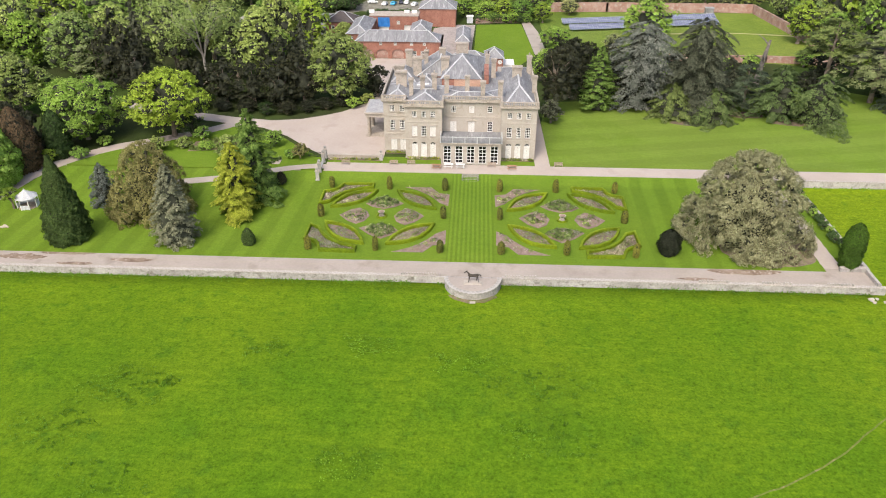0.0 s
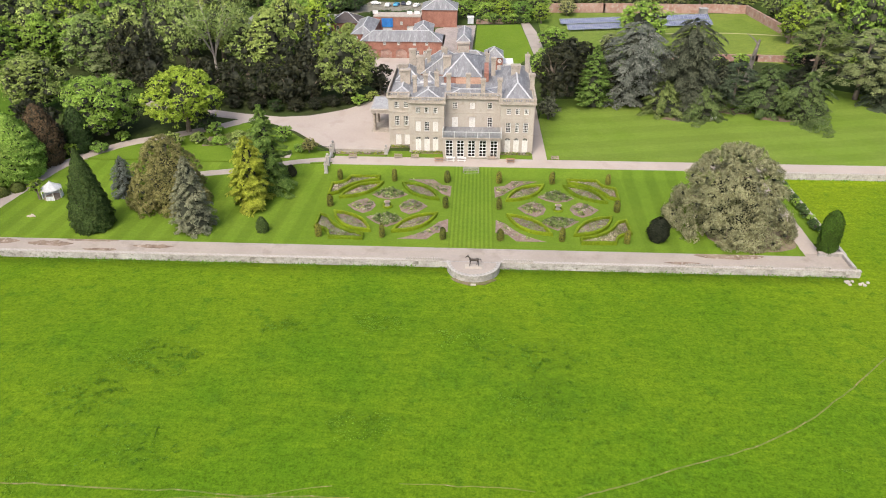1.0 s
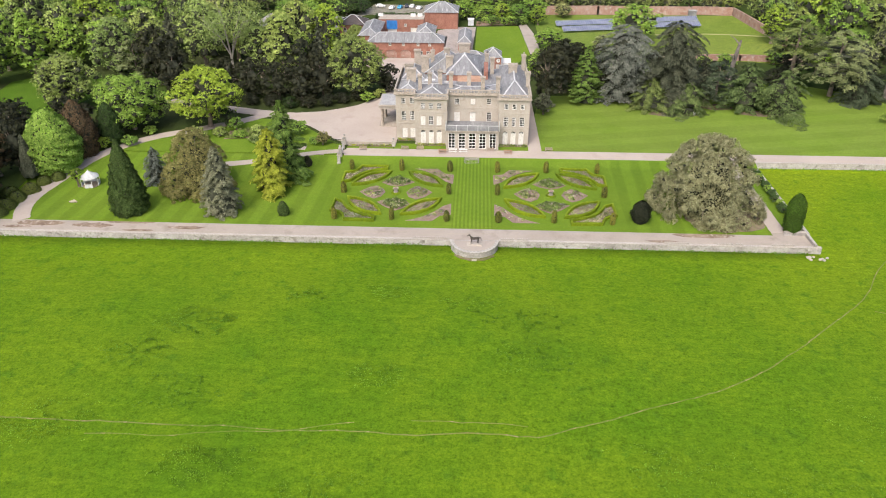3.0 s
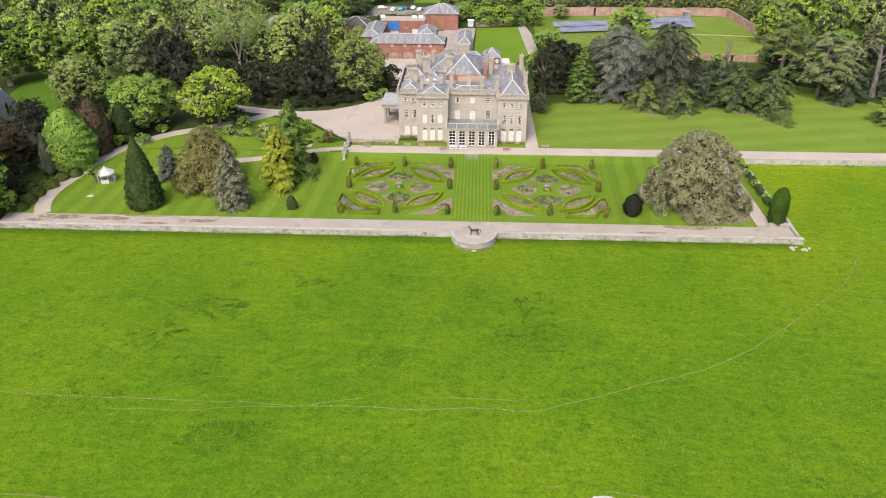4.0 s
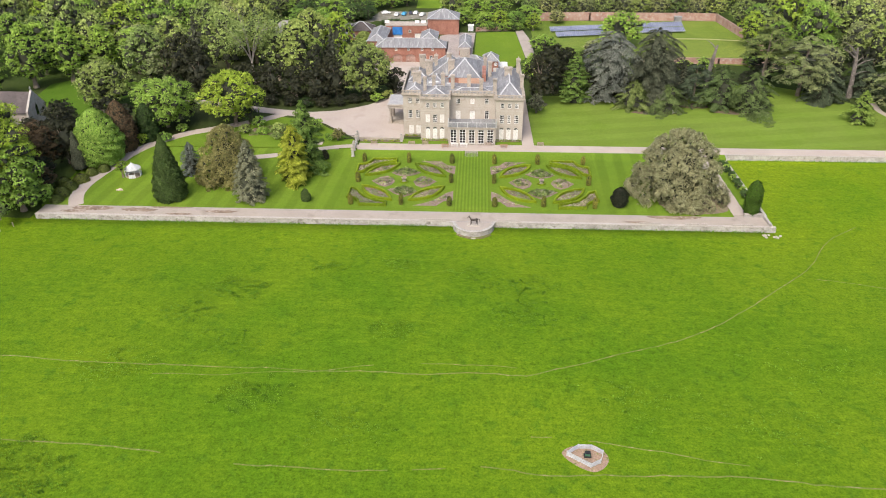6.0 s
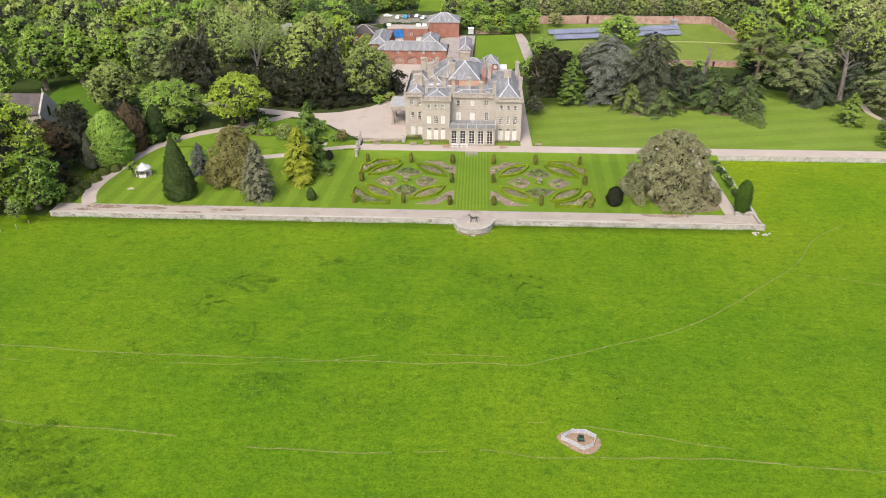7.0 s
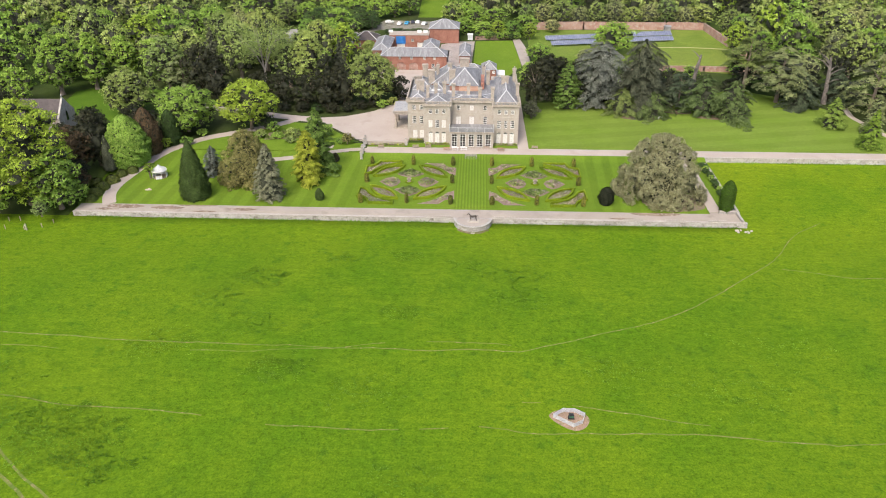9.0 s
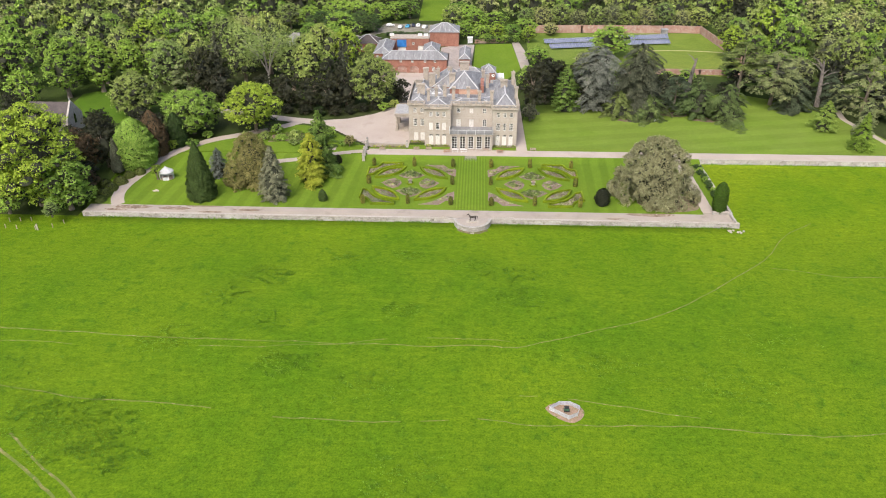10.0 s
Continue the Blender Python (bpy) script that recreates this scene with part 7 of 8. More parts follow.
def solar_row(x, y, n, turn, label):
    """A tilted row of panels, two high, on a frame."""
    th = thing("solar_array", (x, y, 0.1), label, "solar panels", "solar arrays", turn)
    me = bpy.data.meshes.new("panel")
    bm = boxes((-0.8, 0.8, -0.72, 0.72, -0.03, 0.0))
    bm.to_mesh(me)
    bm.free()
    me.materials.append(SOLAR)
    fm = bpy.data.meshes.new("panel_frame")
    bm = bmesh.new()
    for a, b in (((-0.8, -0.72), (0.8, -0.72)), ((0.8, -0.72), (0.8, 0.72)), ((0.8, 0.72), (-0.8, 0.72)), ((-0.8, 0.72), (-0.8, -0.72)), ((0, -0.72), (0, 0.72)), ((-0.8, 0), (0.8, 0))):
        bar(bm, (*a, 0.0), (*b, 0.0), 0.06, 0.05)
    bm.to_mesh(fm)
    bm.free()
    fm.materials.append(STEEL)
    c, s = math.cos(radians(24)), math.sin(radians(24))
    for k in range(n):
        for j in range(2):
            d = 0.8 + j * 1.48
            ob = new("panel", me)
            ob.parent = th
            ob.matrix_basis = pose(k * 1.68, d * c, 0.7 + d * s, 24, 0, 0)
            fr = new("panel_frame", fm)
            fr.parent = ob
    bm = bmesh.new()
    for k in range(0, n, 3):
        bar(bm, (k * 1.68, 0.6, -0.1), (k * 1.68, 0.6, 0.9), 0.09)
        bar(bm, (k * 1.68, 3.4, -0.1), (k * 1.68, 3.4, 2.1), 0.09)
    part("legs", bm, STEEL, th)


solar_row(34.8, 108.5, 14, 11, "long tilted row of blue-grey solar panels on frames")
solar_row(36.6, 100.6, 12, 11, "long tilted row of blue-grey solar panels on frames")
solar_row(68.8, 115.0, 14, 9, "long tilted row of blue-grey solar panels on frames")
solar_row(69.3, 107.0, 13, 9, "long tilted row of blue-grey solar panels on frames")


def car(x, y, turn, paint, label):
    th = thing("parked_car", (x, y, 0.06), label, "car", "parked cars", turn)
    bm = bmesh.new()
    prof = [(-2.1, 0.35), (-2.15, 0.75), (-1.95, 0.95), (-1.5, 1.38), (-0.2, 1.45), (0.55, 1.38), (1.15, 0.95), (1.95, 0.82), (2.1, 0.6), (2.05, 0.35)]
    L, R = ([bm.verts.new((p[0], sy * (0.86 if p[1] < 1.0 else 0.68), p[1])) for p in prof] for sy in (-1, 1))
    bm.faces.new(L), bm.faces.new(R[::-1])
    for k in range(len(prof)):
        bm.faces.new((L[k - 1], L[k], R[k], R[k - 1]))
    bmesh.ops.recalc_face_normals(bm, faces=bm.faces[:])
    bmesh.ops.bevel(bm, geom=bm.edges[:], offset=0.05, segments=1, affect="EDGES")
    part("body", bm, paint, th)
    bm = boxes((-1.75, -1.72, -0.6, 0.6, 1.0, 1.3))
    part("rear_window", bm, GLASS, th)
    bm = bmesh.new()
    v = [bm.verts.new(p) for p in ((1.14, -0.64, 1.0), (1.14, 0.64, 1.0), (0.6, 0.62, 1.37), (0.6, -0.62, 1.37))]
    w = [bm.verts.new(q.co + Vector((0.05, 0, 0.04))) for q in v]
    bm.faces.new(v[::-1]), bm.faces.new(w)
    for k in range(4):
        bm.faces.new((v[k - 1], v[k], w[k], w[k - 1]))
    part("windscreen", bm, GLASS, th)
    for wx in (-1.3, 1.3):
        for sy in (-1, 1):
            bm = bmesh.new()
            tube(bm, [(wx, sy * 0.7, 0.32), (wx, sy * 0.9, 0.32)], [0.32, 0.32], 14)
            wh = part("wheel", bm, IRON, th)
            bm = bmesh.new()
            tube(bm, [(wx, sy * 0.895, 0.32), (wx, sy * 0.915, 0.32)], [0.2, 0.19], 10)
            part("rim", bm, STEEL, wh)


def paint(name, c):
    return surface(name, c, tuple(v * 1.08 for v in c), 0.6, 4, 0.25, 0.0)


CARW, CARD, CARB = paint("white_car_paint", (0.75, 0.75, 0.74)), paint("dark_car_paint", (0.035, 0.04, 0.06)), paint("blue_car_paint", (0.06, 0.3, 0.5))
for x, y, turn, p, label in ((-33.7, 135.6, 82, CARW, "white hatchback parked among far trees"), (-30.2, 136.6, 80, CARB, "light blue car parked among far trees"), (-27.6, 138.6, 95, CARD, "dark car parked among far trees"), (-25.2, 138.6, 85, CARW, "white car parked among far trees"), (-21.8, 135.6, 75, CARW, "white car parked among far trees"), (-39.0, 138.5, 20, CARW, "white car parked among far trees")):
    car(x, y, turn, p, label)

# chapel
chapel = thing("chapel", (-123.6, 7.2, 0), "small stone chapel with brown tiled roof and pale gable", "chapel")
part("wall", boxes((-13, 0, -4.2, 4.2, 0, 5.0)), STONE_D, chapel)
bm = bmesh.new()
pr = [(-4.7, 4.9), (0, 9.7), (4.7, 4.9), (4.7, 4.65), (0, 9.4), (-4.7, 4.65)]
a, b = ([bm.verts.new((x, p[0], p[1])) for p in pr] for x in (-13.3, -0.4))
bm.faces.new(a), bm.faces.new(b[::-1])
for k in range(6):
    bm.faces.new((a[k - 1], a[k], b[k], b[k - 1]))
bmesh.ops.recalc_face_normals(bm, faces=bm.faces[:])
part("roof", bm, TILE, chapel, "brown clay tile roof")
bm = bmesh.new()
pr = [(-4.6, 0), (4.6, 0), (4.7, 5.2), (0, 10.2), (-4.7, 5.2)]
a, b = ([bm.verts.new((x, p[0], p[1])) for p in pr] for x in (-0.4, 0.2))
bm.faces.new(a), bm.faces.new(b[::-1])
for k in range(5):
    bm.faces.new((a[k - 1], a[k], b[k], b[k - 1]))
bmesh.ops.recalc_face_normals(bm, faces=bm.faces[:])
gable = part("gable", bm, COPING, chapel, "pale weathered stone gable")
bm = bmesh.new()
pl = [(-0.6, 3.0), (0.6, 3.0), (0.6, 5.2), (0.35, 5.8), (0, 6.2), (-0.35, 5.8), (-0.6, 5.2)]
a, b = ([bm.verts.new((x, p[0], p[1])) for p in pl] for x in (0.21, 0.24))
bm.faces.new(a), bm.faces.new(b[::-1])
for k in range(7):
    bm.faces.new((a[k - 1], a[k], b[k], b[k - 1]))
bmesh.ops.recalc_face_normals(bm, faces=bm.faces[:])
part("window", bm, GLASS, gable, "tall arched dark window")
bm = bmesh.new()
bar(bm, (-0.1, 0, 10.0), (-0.1, 0, 11.2), 0.2)
bar(bm, (-0.1, -0.4, 10.8), (-0.1, 0.4, 10.8), 0.18)
part("cross", bm, WALLSTONE, chapel)

# steps and path at the far end of the upper lawn
ribbon("cedar_path", curve([(127, 33, 0), (125.6, 27, 0), (125.4, 24, 0), (126.6, 18.5, 0), (128.2, 11.5, 0), (129.6, 4, 0), (130.6, -3, 0)]), 1.9, GRAVEL, "pale path climbing under the cedars", "path", 0.08, lambda x, y: 0.0)


DEADBARK = surface("grey_dead_wood", (0.1, 0.088, 0.078), (0.17, 0.15, 0.132), 0.6, 6, 0.95, 0.6, (0.27, 0.24, 0.21))


def dead_tree(x, y, h, label, seed, lean=0.0, limbs=6):
    rng = np.random.default_rng(seed)
    th = thing("dead_tree", (x, y, 0), label, "dead tree")
    bm = bmesh.new()
    tube(bm, [(0, 0, -0.2), (lean * 0.2, 0, h * 0.3), (lean * 0.6, 0.1, h * 0.7), (lean, 0.3, h)], [0.95, 0.72, 0.58, 0.3], 9)
    part("trunk", bm, DEADBARK, th)
    for k in range(limbs):
        a, z = rng.uniform(0, 6.28), h * rng.uniform(0.35, 0.9)
        l = rng.uniform(2.0, 5.0)
        bm = bmesh.new()
        tube(bm, [(lean * z / h, 0, z), (lean * z / h + l * 0.5 * math.cos(a), l * 0.5 * math.sin(a), z + l * 0.4), (lean * z / h + l * math.cos(a), l * math.sin(a), z + l * 0.6)], [0.3, 0.18, 0.05], 6)
        part("broken_limb", bm, DEADBARK, th)


dead_tree(121.5, 36.5, 15.7, "tall dead tree trunk with broken pale limbs", 4, -1.2, 7)
dead_tree(80.9, 49.5, 12.4, "broken pale dead trunk behind the cedars", 6, 1.6, 3)


GREYBARK = surface("pale_grey_bark", (0.24, 0.215, 0.19), (0.34, 0.31, 0.275), 0.8, 6, 0.95, 0.5, (0.17, 0.15, 0.125))


def half_bare_tree(x, y, h, seed):
    """A tall old tree with pale forking limbs showing through thin young leaf."""
    rng = np.random.default_rng(seed)
    th = thing("old_ash_tree", (x, y, 0), "tall old tree with pale forking limbs and thin young leaf", "tree")
    bm = bmesh.new()
    tube(bm, [(0, 0, -0.3), (0.1, 0, h * 0.14), (0, 0.1, h * 0.3)], [0.6, 0.42, 0.36], 9)
    part("trunk", bm, GREYBARK, th)
    groups = []
    for k in range(7):
        a = 2 * math.pi * k / 7 + 0.3
        dx, dy = math.cos(a), math.sin(a) * 0.7
        e = np.array([dx * h * 0.36, dy * h * 0.36, h * rng.uniform(0.74, 0.95)])
        s0 = np.array([0, 0, h * rng.uniform(0.24, 0.3)])
        mid = s0 + (e - s0) * 0.5 + np.array([-dx, -dy, 0.3]) * h * 0.05
        bm = bmesh.new()
        tube(bm, [tuple(s0), tuple(mid), tuple(e)], [0.22, 0.15, 0.05], 7)
        for q in range(4):
            f = rng.uniform(0.35, 0.9)
            p0 = s0 + (e - s0) * f + np.array([-dx, -dy, 0.3]) * h * 0.045 * (1 - abs(2 * f - 1))
            p1 = p0 + np.array([dx * rng.uniform(0.2, 1.2) + rng.normal() * 0.7, dy + rng.normal() * 0.7, rng.uniform(0.3, 1.2)]) * h * 0.11
            tube(bm, [tuple(p0), tuple(p0 + (p1 - p0) * 0.5 + np.array([0, 0, -0.2])), tuple(p1)], [0.1, 0.07, 0.02], 5)
            n = 210
            c = p1 + rng.normal(size=(n, 3)) * np.array([1.9, 1.9, 1.5])
            groups.append(quads_mesh("l", c, rng.normal(size=(n, 3)) * 0.6 + np.array([0, 0, 1.0]), rng.uniform(0.12, 0.26, n), rng))
        part("limb", bm, GREYBARK, th)
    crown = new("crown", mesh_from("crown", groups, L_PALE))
    crown.parent = th


half_bare_tree(-72.0, 45.5, 24.5, 61)

# ---- woods ----
PROTO = {}


def proto(key, kind, h, w, material, seed, **kw):
    PROTO[key] = grow(kind, key, 0, 0, -80, h, w, material, "", seed, **kw)


proto("lime_wood_tree", "broad", 18, 13, L_LIME, 801, lobes=30, per=112, leaf=0.3, bare=0.00, fine=1, spray=0.34, core=0.5, flare=0.5, low=1.95)
proto("beech_tree", "broad", 19, 15, L_GREEN, 802, lobes=32, per=112, leaf=0.3, bare=-0.02, fine=1, spray=0.34, core=0.5, flare=0.55, low=1.95)
proto("sycamore_tree", "broad", 17, 16, L_MID, 803, lobes=32, per=108, leaf=0.31, bare=0.00, fine=1, spray=0.34, core=0.5, flare=0.2, low=1.95)
proto("ash_tree", "broad", 19, 15, L_PALE, 804, lobes=30, per=104, leaf=0.29, bare=0.06, core=0.5, fine=1, spray=0.34, flare=0.35, low=1.95)
proto("oak_tree", "broad", 15, 16, L_HAZE, 805, lobes=32, per=104, leaf=0.3, bare=0.02, core=0.5, fine=1, spray=0.34, flare=0.25, low=1.95)
proto("yew_wood_tree", "broad", 12, 11, DARKYEW, 806, lobes=19, per=84, leaf=0.3, bare=-0.10, fine=1, low=1.95)
proto("copper_tree", "broad", 14, 10, L_BROWN, 807, lobes=20, per=121, leaf=0.34, bare=-0.05, fine=1, low=1.95)
proto("dark_fir_tree", "conifer", 17, 8, L_DCEDAR, 808, boughs=80, per=24, leaf=0.34, droop=0.3)
proto("maple_tree", "broad", 14, 13, L_GREEN, 809, lobes=26, per=110, leaf=0.34, bare=-0.04, fine=1, low=1.95)
WOODLABEL = {"lime_wood_tree": "woodland tree in fresh yellow-green leaf", "beech_tree": "tall woodland tree in bright green leaf", "sycamore_tree": "woodland tree in soft olive-green leaf", "ash_tree": "tall woodland tree in pale airy leaf", "oak_tree": "spreading woodland oak in thin olive spring leaf", "yew_wood_tree": "dark evergreen yew in the woodland", "copper_tree": "dark red-brown leaved tree in the woodland", "dark_fir_tree": "dark conical fir in the woodland", "maple_tree": "rounded woodland tree in mid green leaf"}
TREES_AT = [(-70.5, 43.5, 6.0)]


def wood_tree(key, x, y, s=1.0, stretch=1.0, material=None, label=""):
    t = copy_thing(PROTO[key], place(x, y, 0, 0, 0, (x * 37 + y * 61) % 360))
    t.scale = (s, s, s * stretch)
    t["label"], t["category"] = label or WOODLABEL[key], "tree"
    if material:
        for c in t.children:
            if c.name.startswith("crown"):
                c.material_slots[0].link = "OBJECT"
                c.material_slots[0].material = material
    TREES_AT.append((x, y, s * 6.0))
    return t


# trees that stand out along the wood edges
for key, x, y, s, st_ in (
    ("yew_wood_tree", -122.5, 0.5, 0.55, 0.75), ("yew_wood_tree", -129, -1, 0.6, 0.75), ("copper_tree", -117.5, -3.5, 0.6, 0.7), ("dark_fir_tree", 53, 31, 0.85, 0.85), ("dark_fir_tree", 67, 31, 0.9, 0.8), ("yew_wood_tree", 79, 31, 0.8, 0.75), ("dark_fir_tree", 91, 33, 0.7, 0.8), ("yew_wood_tree", 39.5, 33, 0.75, 0.95), ("beech_tree", -166, 43, 1.25, 0.95), ("beech_tree", -178, 38, 1.2, 1.0), ("lime_wood_tree", -129, 74, 1.3, 0.9),
    ("ash_tree", -83, 52, 1.1, 1.15), ("ash_tree", -63.5, 47, 0.9, 1.0),
    ("yew_wood_tree", -76, 28, 0.8, 0.95), ("yew_wood_tree", -69, 31, 1.0, 1.0), ("yew_wood_tree", -61, 30, 0.95, 1.05), ("yew_wood_tree", -53, 28, 1.0, 1.0), ("yew_wood_tree", -46, 27, 0.85, 1.1), ("yew_wood_tree", -41, 31, 1.05, 1.15), ("yew_wood_tree", -47, 36, 1.1, 1.25), ("yew_wood_tree", -22.5, 36, 0.75, 1.0), ("yew_wood_tree", -85, 33, 1.1, 1.1), ("yew_wood_tree", -93, 40, 1.2, 1.3), ("dark_fir_tree", -46, 52, 1.0, 1.0), ("dark_fir_tree", -91, 48, 1.2, 1.0),
    ("yew_wood_tree", -91, -4, 0.8, 1.2), ("yew_wood_tree", -98, 0, 0.9, 1.1), ("yew_wood_tree", -101, -17, 0.85, 1.25), ("copper_tree", -104, -20, 0.8, 1.0), ("yew_wood_tree", -108, -8, 1.0, 1.1), ("yew_wood_tree", -101, -29, 0.7, 0.9), ("copper_tree", -98.6, -31.5, 0.5, 0.9), ("yew_wood_tree", -112, 0, 0.9, 1.0), ("copper_tree", -114, -13, 0.7, 0.9),
     ("ash_tree", -128, -30, 1.0, 0.95), ("beech_tree", -117, -26, 0.95, 1.0), ("oak_tree", -137, -40, 1.0, 1.1), ("ash_tree", -143, -20, 1.1, 0.9), ("beech_tree", -152, -38, 1.1, 1.0), ("beech_tree", -160, -10, 1.1, 1.0), ("maple_tree", -113, -44, 0.75, 0.9), ("maple_tree", -97.5, -39.5, 0.5, 0.8),
    ("beech_tree", 23, 50, 0.6, 0.9), ("maple_tree", 28.5, 80, 0.75, 0.75), ("maple_tree", 32, 70, 0.6, 0.7), ("yew_wood_tree", 33, 44, 1.0, 1.15), ("yew_wood_tree", 40, 48, 0.9, 1.1), ("maple_tree", 41, 64, 0.55, 0.7), ("oak_tree", 47, 80, 0.45, 0.8), ("maple_tree", 60, 93, 1.3, 0.72), ("beech_tree", 53, 50, 0.6, 0.7), ("yew_wood_tree", 66, 42, 0.9, 0.9), ("yew_wood_tree", 72, 46, 0.8, 0.9), ("dark_fir_tree", 112, 35, 0.7, 1.0), ("yew_wood_tree", 113, 44, 0.9, 0.9), ("yew_wood_tree", 120, 44, 0.8, 0.9), ("yew_wood_tree", 92, 33, 0.6, 0.7), ("yew_wood_tree", 100, 52, 0.9, 0.8), ("maple_tree", 84, 62, 0.5, 0.7), ("beech_tree", 101, 66, 0.45, 0.7), ("maple_tree", 46, 58, 0.6, 0.8), ("yew_wood_tree", 59, 52, 0.8, 0.9), ("lime_wood_tree", 111, 58, 0.7, 0.75), ("lime_wood_tree", 109, 90, 0.85, 1.0), ("maple_tree", 121, 92, 0.8, 0.8), ("oak_tree", 117, 66, 0.7, 0.75), ("maple_tree", 76, 60, 0.45, 0.7), ("maple_tree", 69, 60, 0.5, 0.8), ("yew_wood_tree", 93, 44, 0.7, 0.75),
    ("maple_tree", -36, 62, 0.5, 0.7), ("maple_tree", -2, 120, 0.7, 0.8), ("maple_tree", 6, 118, 0.7, 0.7), ("lime_wood_tree", 13, 118, 0.6, 0.7), ("maple_tree", 20, 118, 0.7, 0.7), ("lime_wood_tree", 27, 112, 0.55, 0.8), ("maple_tree", 26, 122, 0.8, 0.8), ("oak_tree", 38, 124, 0.5, 0.8),
    ("maple_tree", -78, 136, 1.0, 0.75), ("maple_tree", -56, 143, 1.1, 0.8), ("maple_tree", -66, 145, 1.1, 0.8), ("maple_tree", -46, 146, 0.9, 0.8), ("sycamore_tree", -87, 134, 0.9, 0.8), ("maple_tree", -38, 151, 0.9, 0.8), ("beech_tree", -31, 155, 0.8, 0.8), ("maple_tree", -6, 150, 0.9, 0.8), ("maple_tree", 3, 134, 0.9, 0.75), ("beech_tree", 12, 130, 0.8, 0.7), ("maple_tree", 0, 142, 0.9, 0.8),
):
    wood_tree(key, x, y, s, st_)
for k, (x, y, s, st_) in enumerate(((-73, 24.5, 0.32, 0.6), (-66, 24.6, 0.36, 0.6), (-60, 23.5, 0.34, 0.6), (-54, 22.8, 0.36, 0.6), (-48.5, 21.6, 0.33, 0.6), (-43.5, 22.0, 0.35, 0.6), (-38.5, 23.6, 0.34, 0.6), (-34.5, 25.6, 0.33, 0.6), (-80, 27.5, 0.36, 0.6), (-30.5, 27.8, 0.3, 0.6))):
    wood_tree("yew_wood_tree", x, y + 1.2, s * 1.45, st_ * 0.95, DARKYEW if k % 4 else L_THUJA, "low dark evergreen shrub along the drive edge")
for k in range(11):
    wood_tree(("ash_tree", "oak_tree", "sycamore_tree", "oak_tree")[k % 4], 27 + 8.2 * k, 135.5 + 1.2 * (k % 3), 0.62 + 0.07 * (k % 3), 0.9 + 0.1 * (k % 2))
for k in range(5):
    wood_tree(("beech_tree", "sycamore_tree", "ash_tree")[k % 3], 117 + 2.0 * (k % 2), 84 + 9.5 * k, 0.7, 1.0)
for x, y, q in ((-74, 128, 0.75), (-66, 127, 0.8), (-58.5, 126, 0.8), (-51.5, 125.5, 0.75), (-45.5, 127, 0.6), (-70, 133, 0.85), (-61, 133, 0.9), (-53, 132, 0.85), (-47, 133.5, 0.7)):
    wood_tree("maple_tree", x, y, q, 0.78, L_LAUREL, "dense dark evergreen laurel beside the car park")
for k in range(7):
    wood_tree("maple_tree", -37.5 + 2.9 * k, 121.5 + 0.5 * (k % 2), 0.24 + 0.03 * (k % 3), 0.55, L_LAUREL, "low scrubby bush in front of the parked cars")
for k in range(8):
    wood_tree("maple_tree", 3.6 + 2.5 * k, 111.2 + 0.6 * (k % 2), 0.26 + 0.05 * (k % 3), 0.8, L_GREEN if k % 3 else L_LAUREL, "rounded shrub along the wall of the small lawn")
wood_tree("lime_wood_tree", -101, -45.5, 0.32, 0.75, L_PALE, "white-flowering bush at the field edge")

grow("broad", "corner_oak", -108.5, -37.0, -1.2, 29.5, 25.0, L_LIME, "tall spreading oak in soft yellow-green leaf at the field corner", 851, lobes=80, per=400, leaf=0.2, bare=-0.08, lobe=(0.17, 0.29), core=0.42, low=1.9, spray=0.21)
grow("broad", "corner_beech", -100.5, -38.5, -1.5, 16.5, 13.0, L_GREEN, "dense green tree beside the end of the wall", 852, lobes=44, per=280, leaf=0.2, bare=-0.1, lobe=(0.2, 0.34), core=0.45, low=1.9, skirt=True, spray=0.25)
grow("broad", "corner_oak", -123, -37.5, -1.2, 20.0, 18.0, L_LIME, "spreading oak in yellow-green leaf at the field edge", 853, lobes=44, per=190, leaf=0.28, bare=0.0, lobe=(0.2, 0.36), core=0.6)
TREES_AT += [(-109.5, -36.5, 10), (-100.5, -37, 6), (-123, -37.5, 9)]

WEST_WOOD = (
    (-143, 37, 23.4, 15.8, L_GREEN, 0.75, "tall conical tree in fresh green leaf beyond the chapel lawn"), (-133.5, 43, 22.0, 11.5, L_GREEN, 0.75, "narrow tall tree in fresh green leaf"), (-127, 53, 18.5, 12.0, L_GREEN, 0.5, "round green tree behind the chapel lawn"),
    (-106.8, 44, 20.5, 16.5, L_PALE, 0.5, "soft pale green tree in the west wood"), (-109.5, 20, 16.4, 18.0, L_MID, 0.3, "spreading pale green tree beside the chapel lawn"), (-55.4, 46, 22.6, 14.0, L_PALE, 0.45, "tall pale green tree behind the drive"), (-41.5, 90.5, 5.2, 6.5, L_MID, 0.2, "round olive-green bush beside the stables"))
for k, (x, y, h, w, material, flare_, label) in enumerate(WEST_WOOD):
    grow("broad", "woodland_tree", x, y, 0, h, w, material, label, 870 + k, lobes=58, per=240, leaf=0.21, bare=-0.02, lobe=(0.17, 0.29), core=0.45, low=1.9, spray=0.25, flare=flare_)
    TREES_AT.append((x, y, w * 0.42))
grow("cedar", "wood_cedar", -100.2, 41, 0, 13.0, 14.0, L_CEDAR, "flat-layered pale cedar in the west wood", 880, plates=18, bare=0.2, per=420, leaf=0.19, droop=0.15)
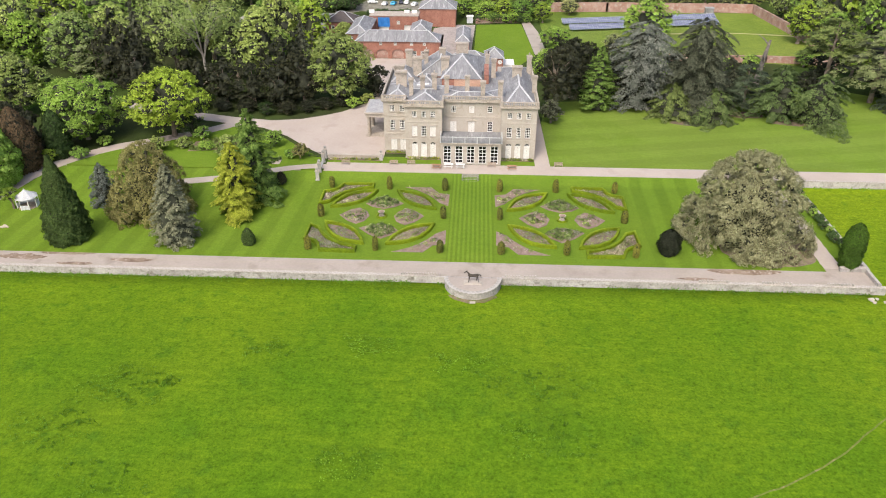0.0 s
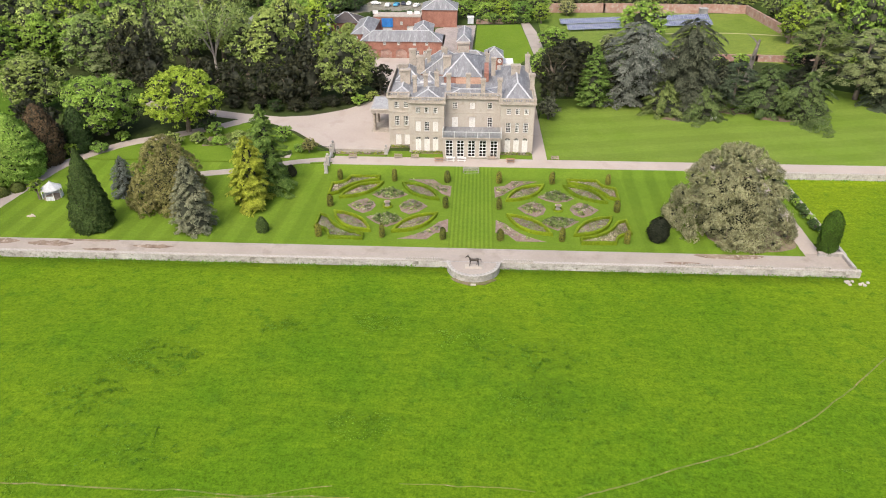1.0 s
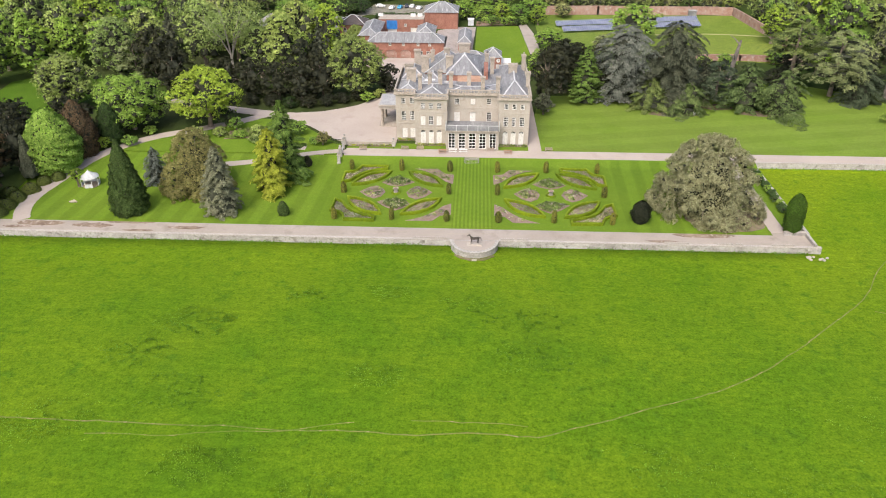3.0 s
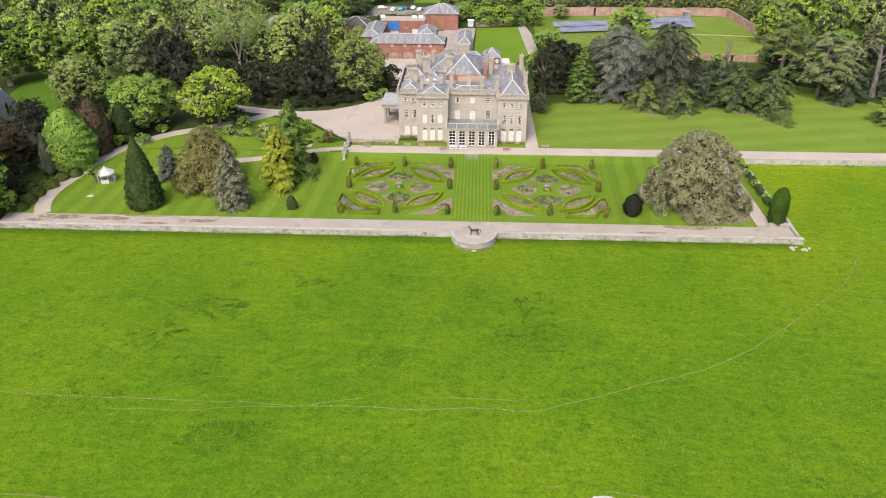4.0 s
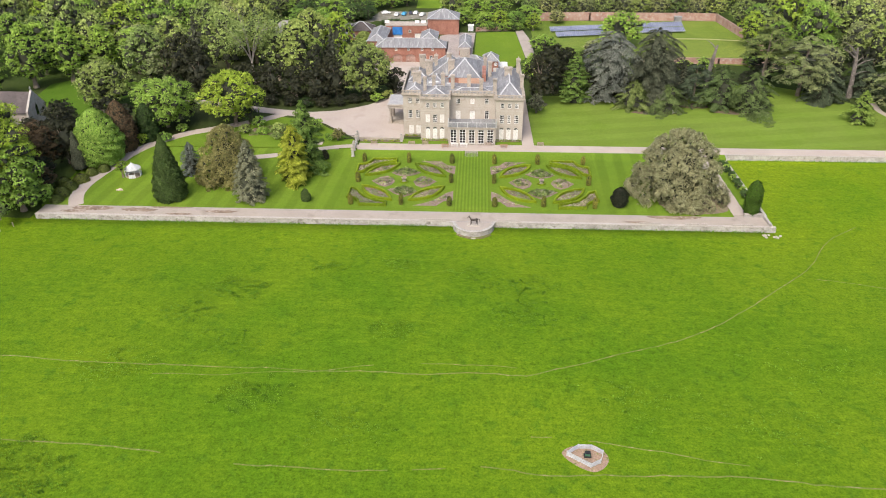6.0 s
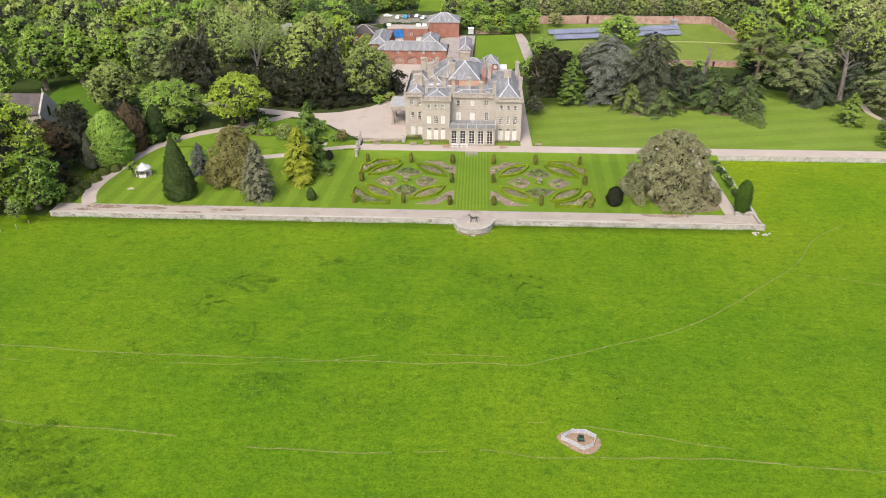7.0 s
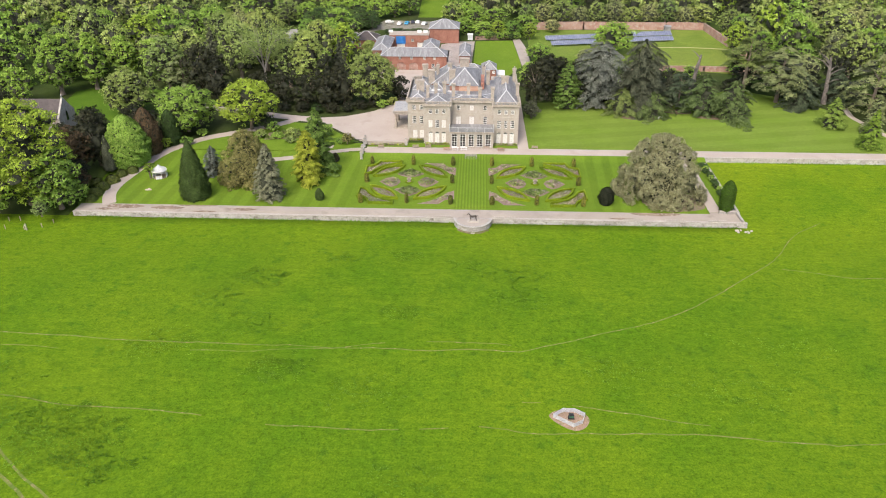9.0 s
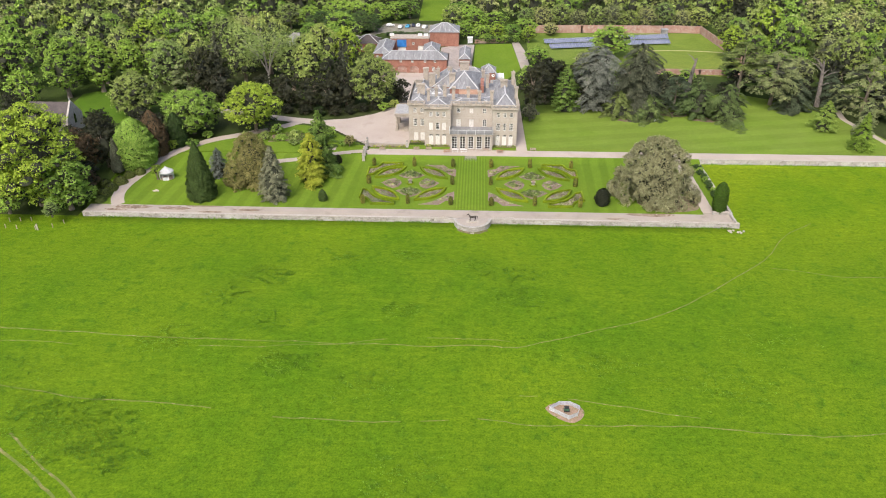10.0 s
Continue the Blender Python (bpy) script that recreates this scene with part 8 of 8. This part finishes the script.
for k, (x, y, h, w, material) in enumerate(((-90.6, -8.8, 13.6, 7.6, L_BROWN), (-86.6, -2.6, 10.6, 5.6, L_THUJA), (-96.8, -19.8, 9.8, 4.0, L_DCEDAR))):
    grow("dense", "columnar_yew", x, y, 0, h, w, material, "dark columnar conifer beside the path" if k else "rusty brown columnar conifer beside the path", 884 + k, shape=egg if k < 2 else cone, n=5000, leaf=0.2, upright=0.7, lumps=7.0)

# the woods fill in behind: near trees singly, far ones joined
rw = np.random.default_rng(90)
CLEAR = (((-95, 100, 36, 150), "b"), ((-146, -104, 2, 50), "c"), ((22, 116, 45, 133), "k"), ((-30, -10, 145, 225), "g"), ((-98, 0, -60, 34), "d"), ((-46, 135, -60, 45), "e"), ((-46, 24, 30, 122), "s"))


def is_clear(x, y):
    if any(a < x < b and c < y < d for (a, b, c, d), _ in CLEAR[1:]):
        return False
    if -92 < x < -8 and 100 < y < 146:
        return False
    if x > 175 and y < 300 and y > 170 - (x - 175) * 0.22 and y - 170 > 0:
        return False
    return True


WOOD_KINDS = ["beech_tree", "sycamore_tree", "ash_tree", "lime_wood_tree", "maple_tree", "oak_tree", "yew_wood_tree", "copper_tree", "dark_fir_tree"]
ODDS = np.array([0.2, 0.18, 0.17, 0.06, 0.12, 0.14, 0.08, 0.03, 0.02])
near, far = [], []
for _ in range(9000):
    x, y = rw.uniform(-290, 320), rw.uniform(-45, 290)
    if (x > -98 and y < 40 and x < 140) or (x < -98 and x > -150 and y < 34) or not is_clear(x, y):
        continue
    if x > 100 and y < 46 and x < 136:
        continue
    if abs(x - 2) > 0.74 * (y + 175) + 14 or y > 238:
        continue
    s = rw.uniform(0.75, 1.15)
    if all((x - a) ** 2 + (y - b) ** 2 > (0.88 * (c + s * 6.0)) ** 2 for a, b, c in TREES_AT):
        TREES_AT.append((x, y, s * 6.0))
        d = y + abs(x) * 0.25
        (near if (y < 105 and abs(x) < 175) else far).append((x, y, s))
near = near[:170]
for x, y, s in near:
    wood_tree(str(rw.choice(WOOD_KINDS, p=ODDS)), x, y, s, rw.uniform(0.85, 1.3))
for p in PROTO.values():
    for c in list(p.children):
        bpy.data.objects.remove(c)
    bpy.data.objects.remove(p)


def far_woods(spots):
    """Distant trees joined as one leafy mass, each crown of lobes and leaf clumps."""
    mats = [L_GREEN, L_MID, L_PALE, L_LIME, DARKYEW, L_BROWN, L_HAZE, CORE_SHADE]
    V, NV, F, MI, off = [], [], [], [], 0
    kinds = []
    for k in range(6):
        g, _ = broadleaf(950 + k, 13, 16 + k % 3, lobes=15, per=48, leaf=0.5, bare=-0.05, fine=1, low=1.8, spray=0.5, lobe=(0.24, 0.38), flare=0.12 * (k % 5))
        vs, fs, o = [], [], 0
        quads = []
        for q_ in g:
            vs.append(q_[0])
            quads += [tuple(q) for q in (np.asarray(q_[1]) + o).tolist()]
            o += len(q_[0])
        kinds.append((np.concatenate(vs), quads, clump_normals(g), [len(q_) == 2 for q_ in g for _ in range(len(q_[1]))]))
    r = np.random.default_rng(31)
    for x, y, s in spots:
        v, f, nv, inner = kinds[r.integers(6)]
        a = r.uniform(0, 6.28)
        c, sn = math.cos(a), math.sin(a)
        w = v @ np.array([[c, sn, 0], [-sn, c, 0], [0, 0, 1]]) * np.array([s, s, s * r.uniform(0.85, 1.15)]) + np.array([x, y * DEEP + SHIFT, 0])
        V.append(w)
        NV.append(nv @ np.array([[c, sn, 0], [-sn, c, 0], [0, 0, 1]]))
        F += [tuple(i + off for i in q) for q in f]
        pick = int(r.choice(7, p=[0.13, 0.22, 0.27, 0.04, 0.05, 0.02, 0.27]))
        # core faces take the dark painted-shade slot, leaves their own
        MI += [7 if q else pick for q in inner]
        off += len(w)
    me = bpy.data.meshes.new("far_woods")
    me.from_pydata(np.concatenate(V).tolist(), [], F)
    for m in mats:
        me.materials.append(m)
    me.polygons.foreach_set("material_index", MI)
    me.polygons.foreach_set("use_smooth", [True] * len(me.polygons))
    me.normals_split_custom_set_from_vertices(np.concatenate(NV).tolist())
    tagged(new("far_woods", me), "mixed spring woodland stretching behind the estate", "woods", "", "stuff")


far_woods(far[:312])
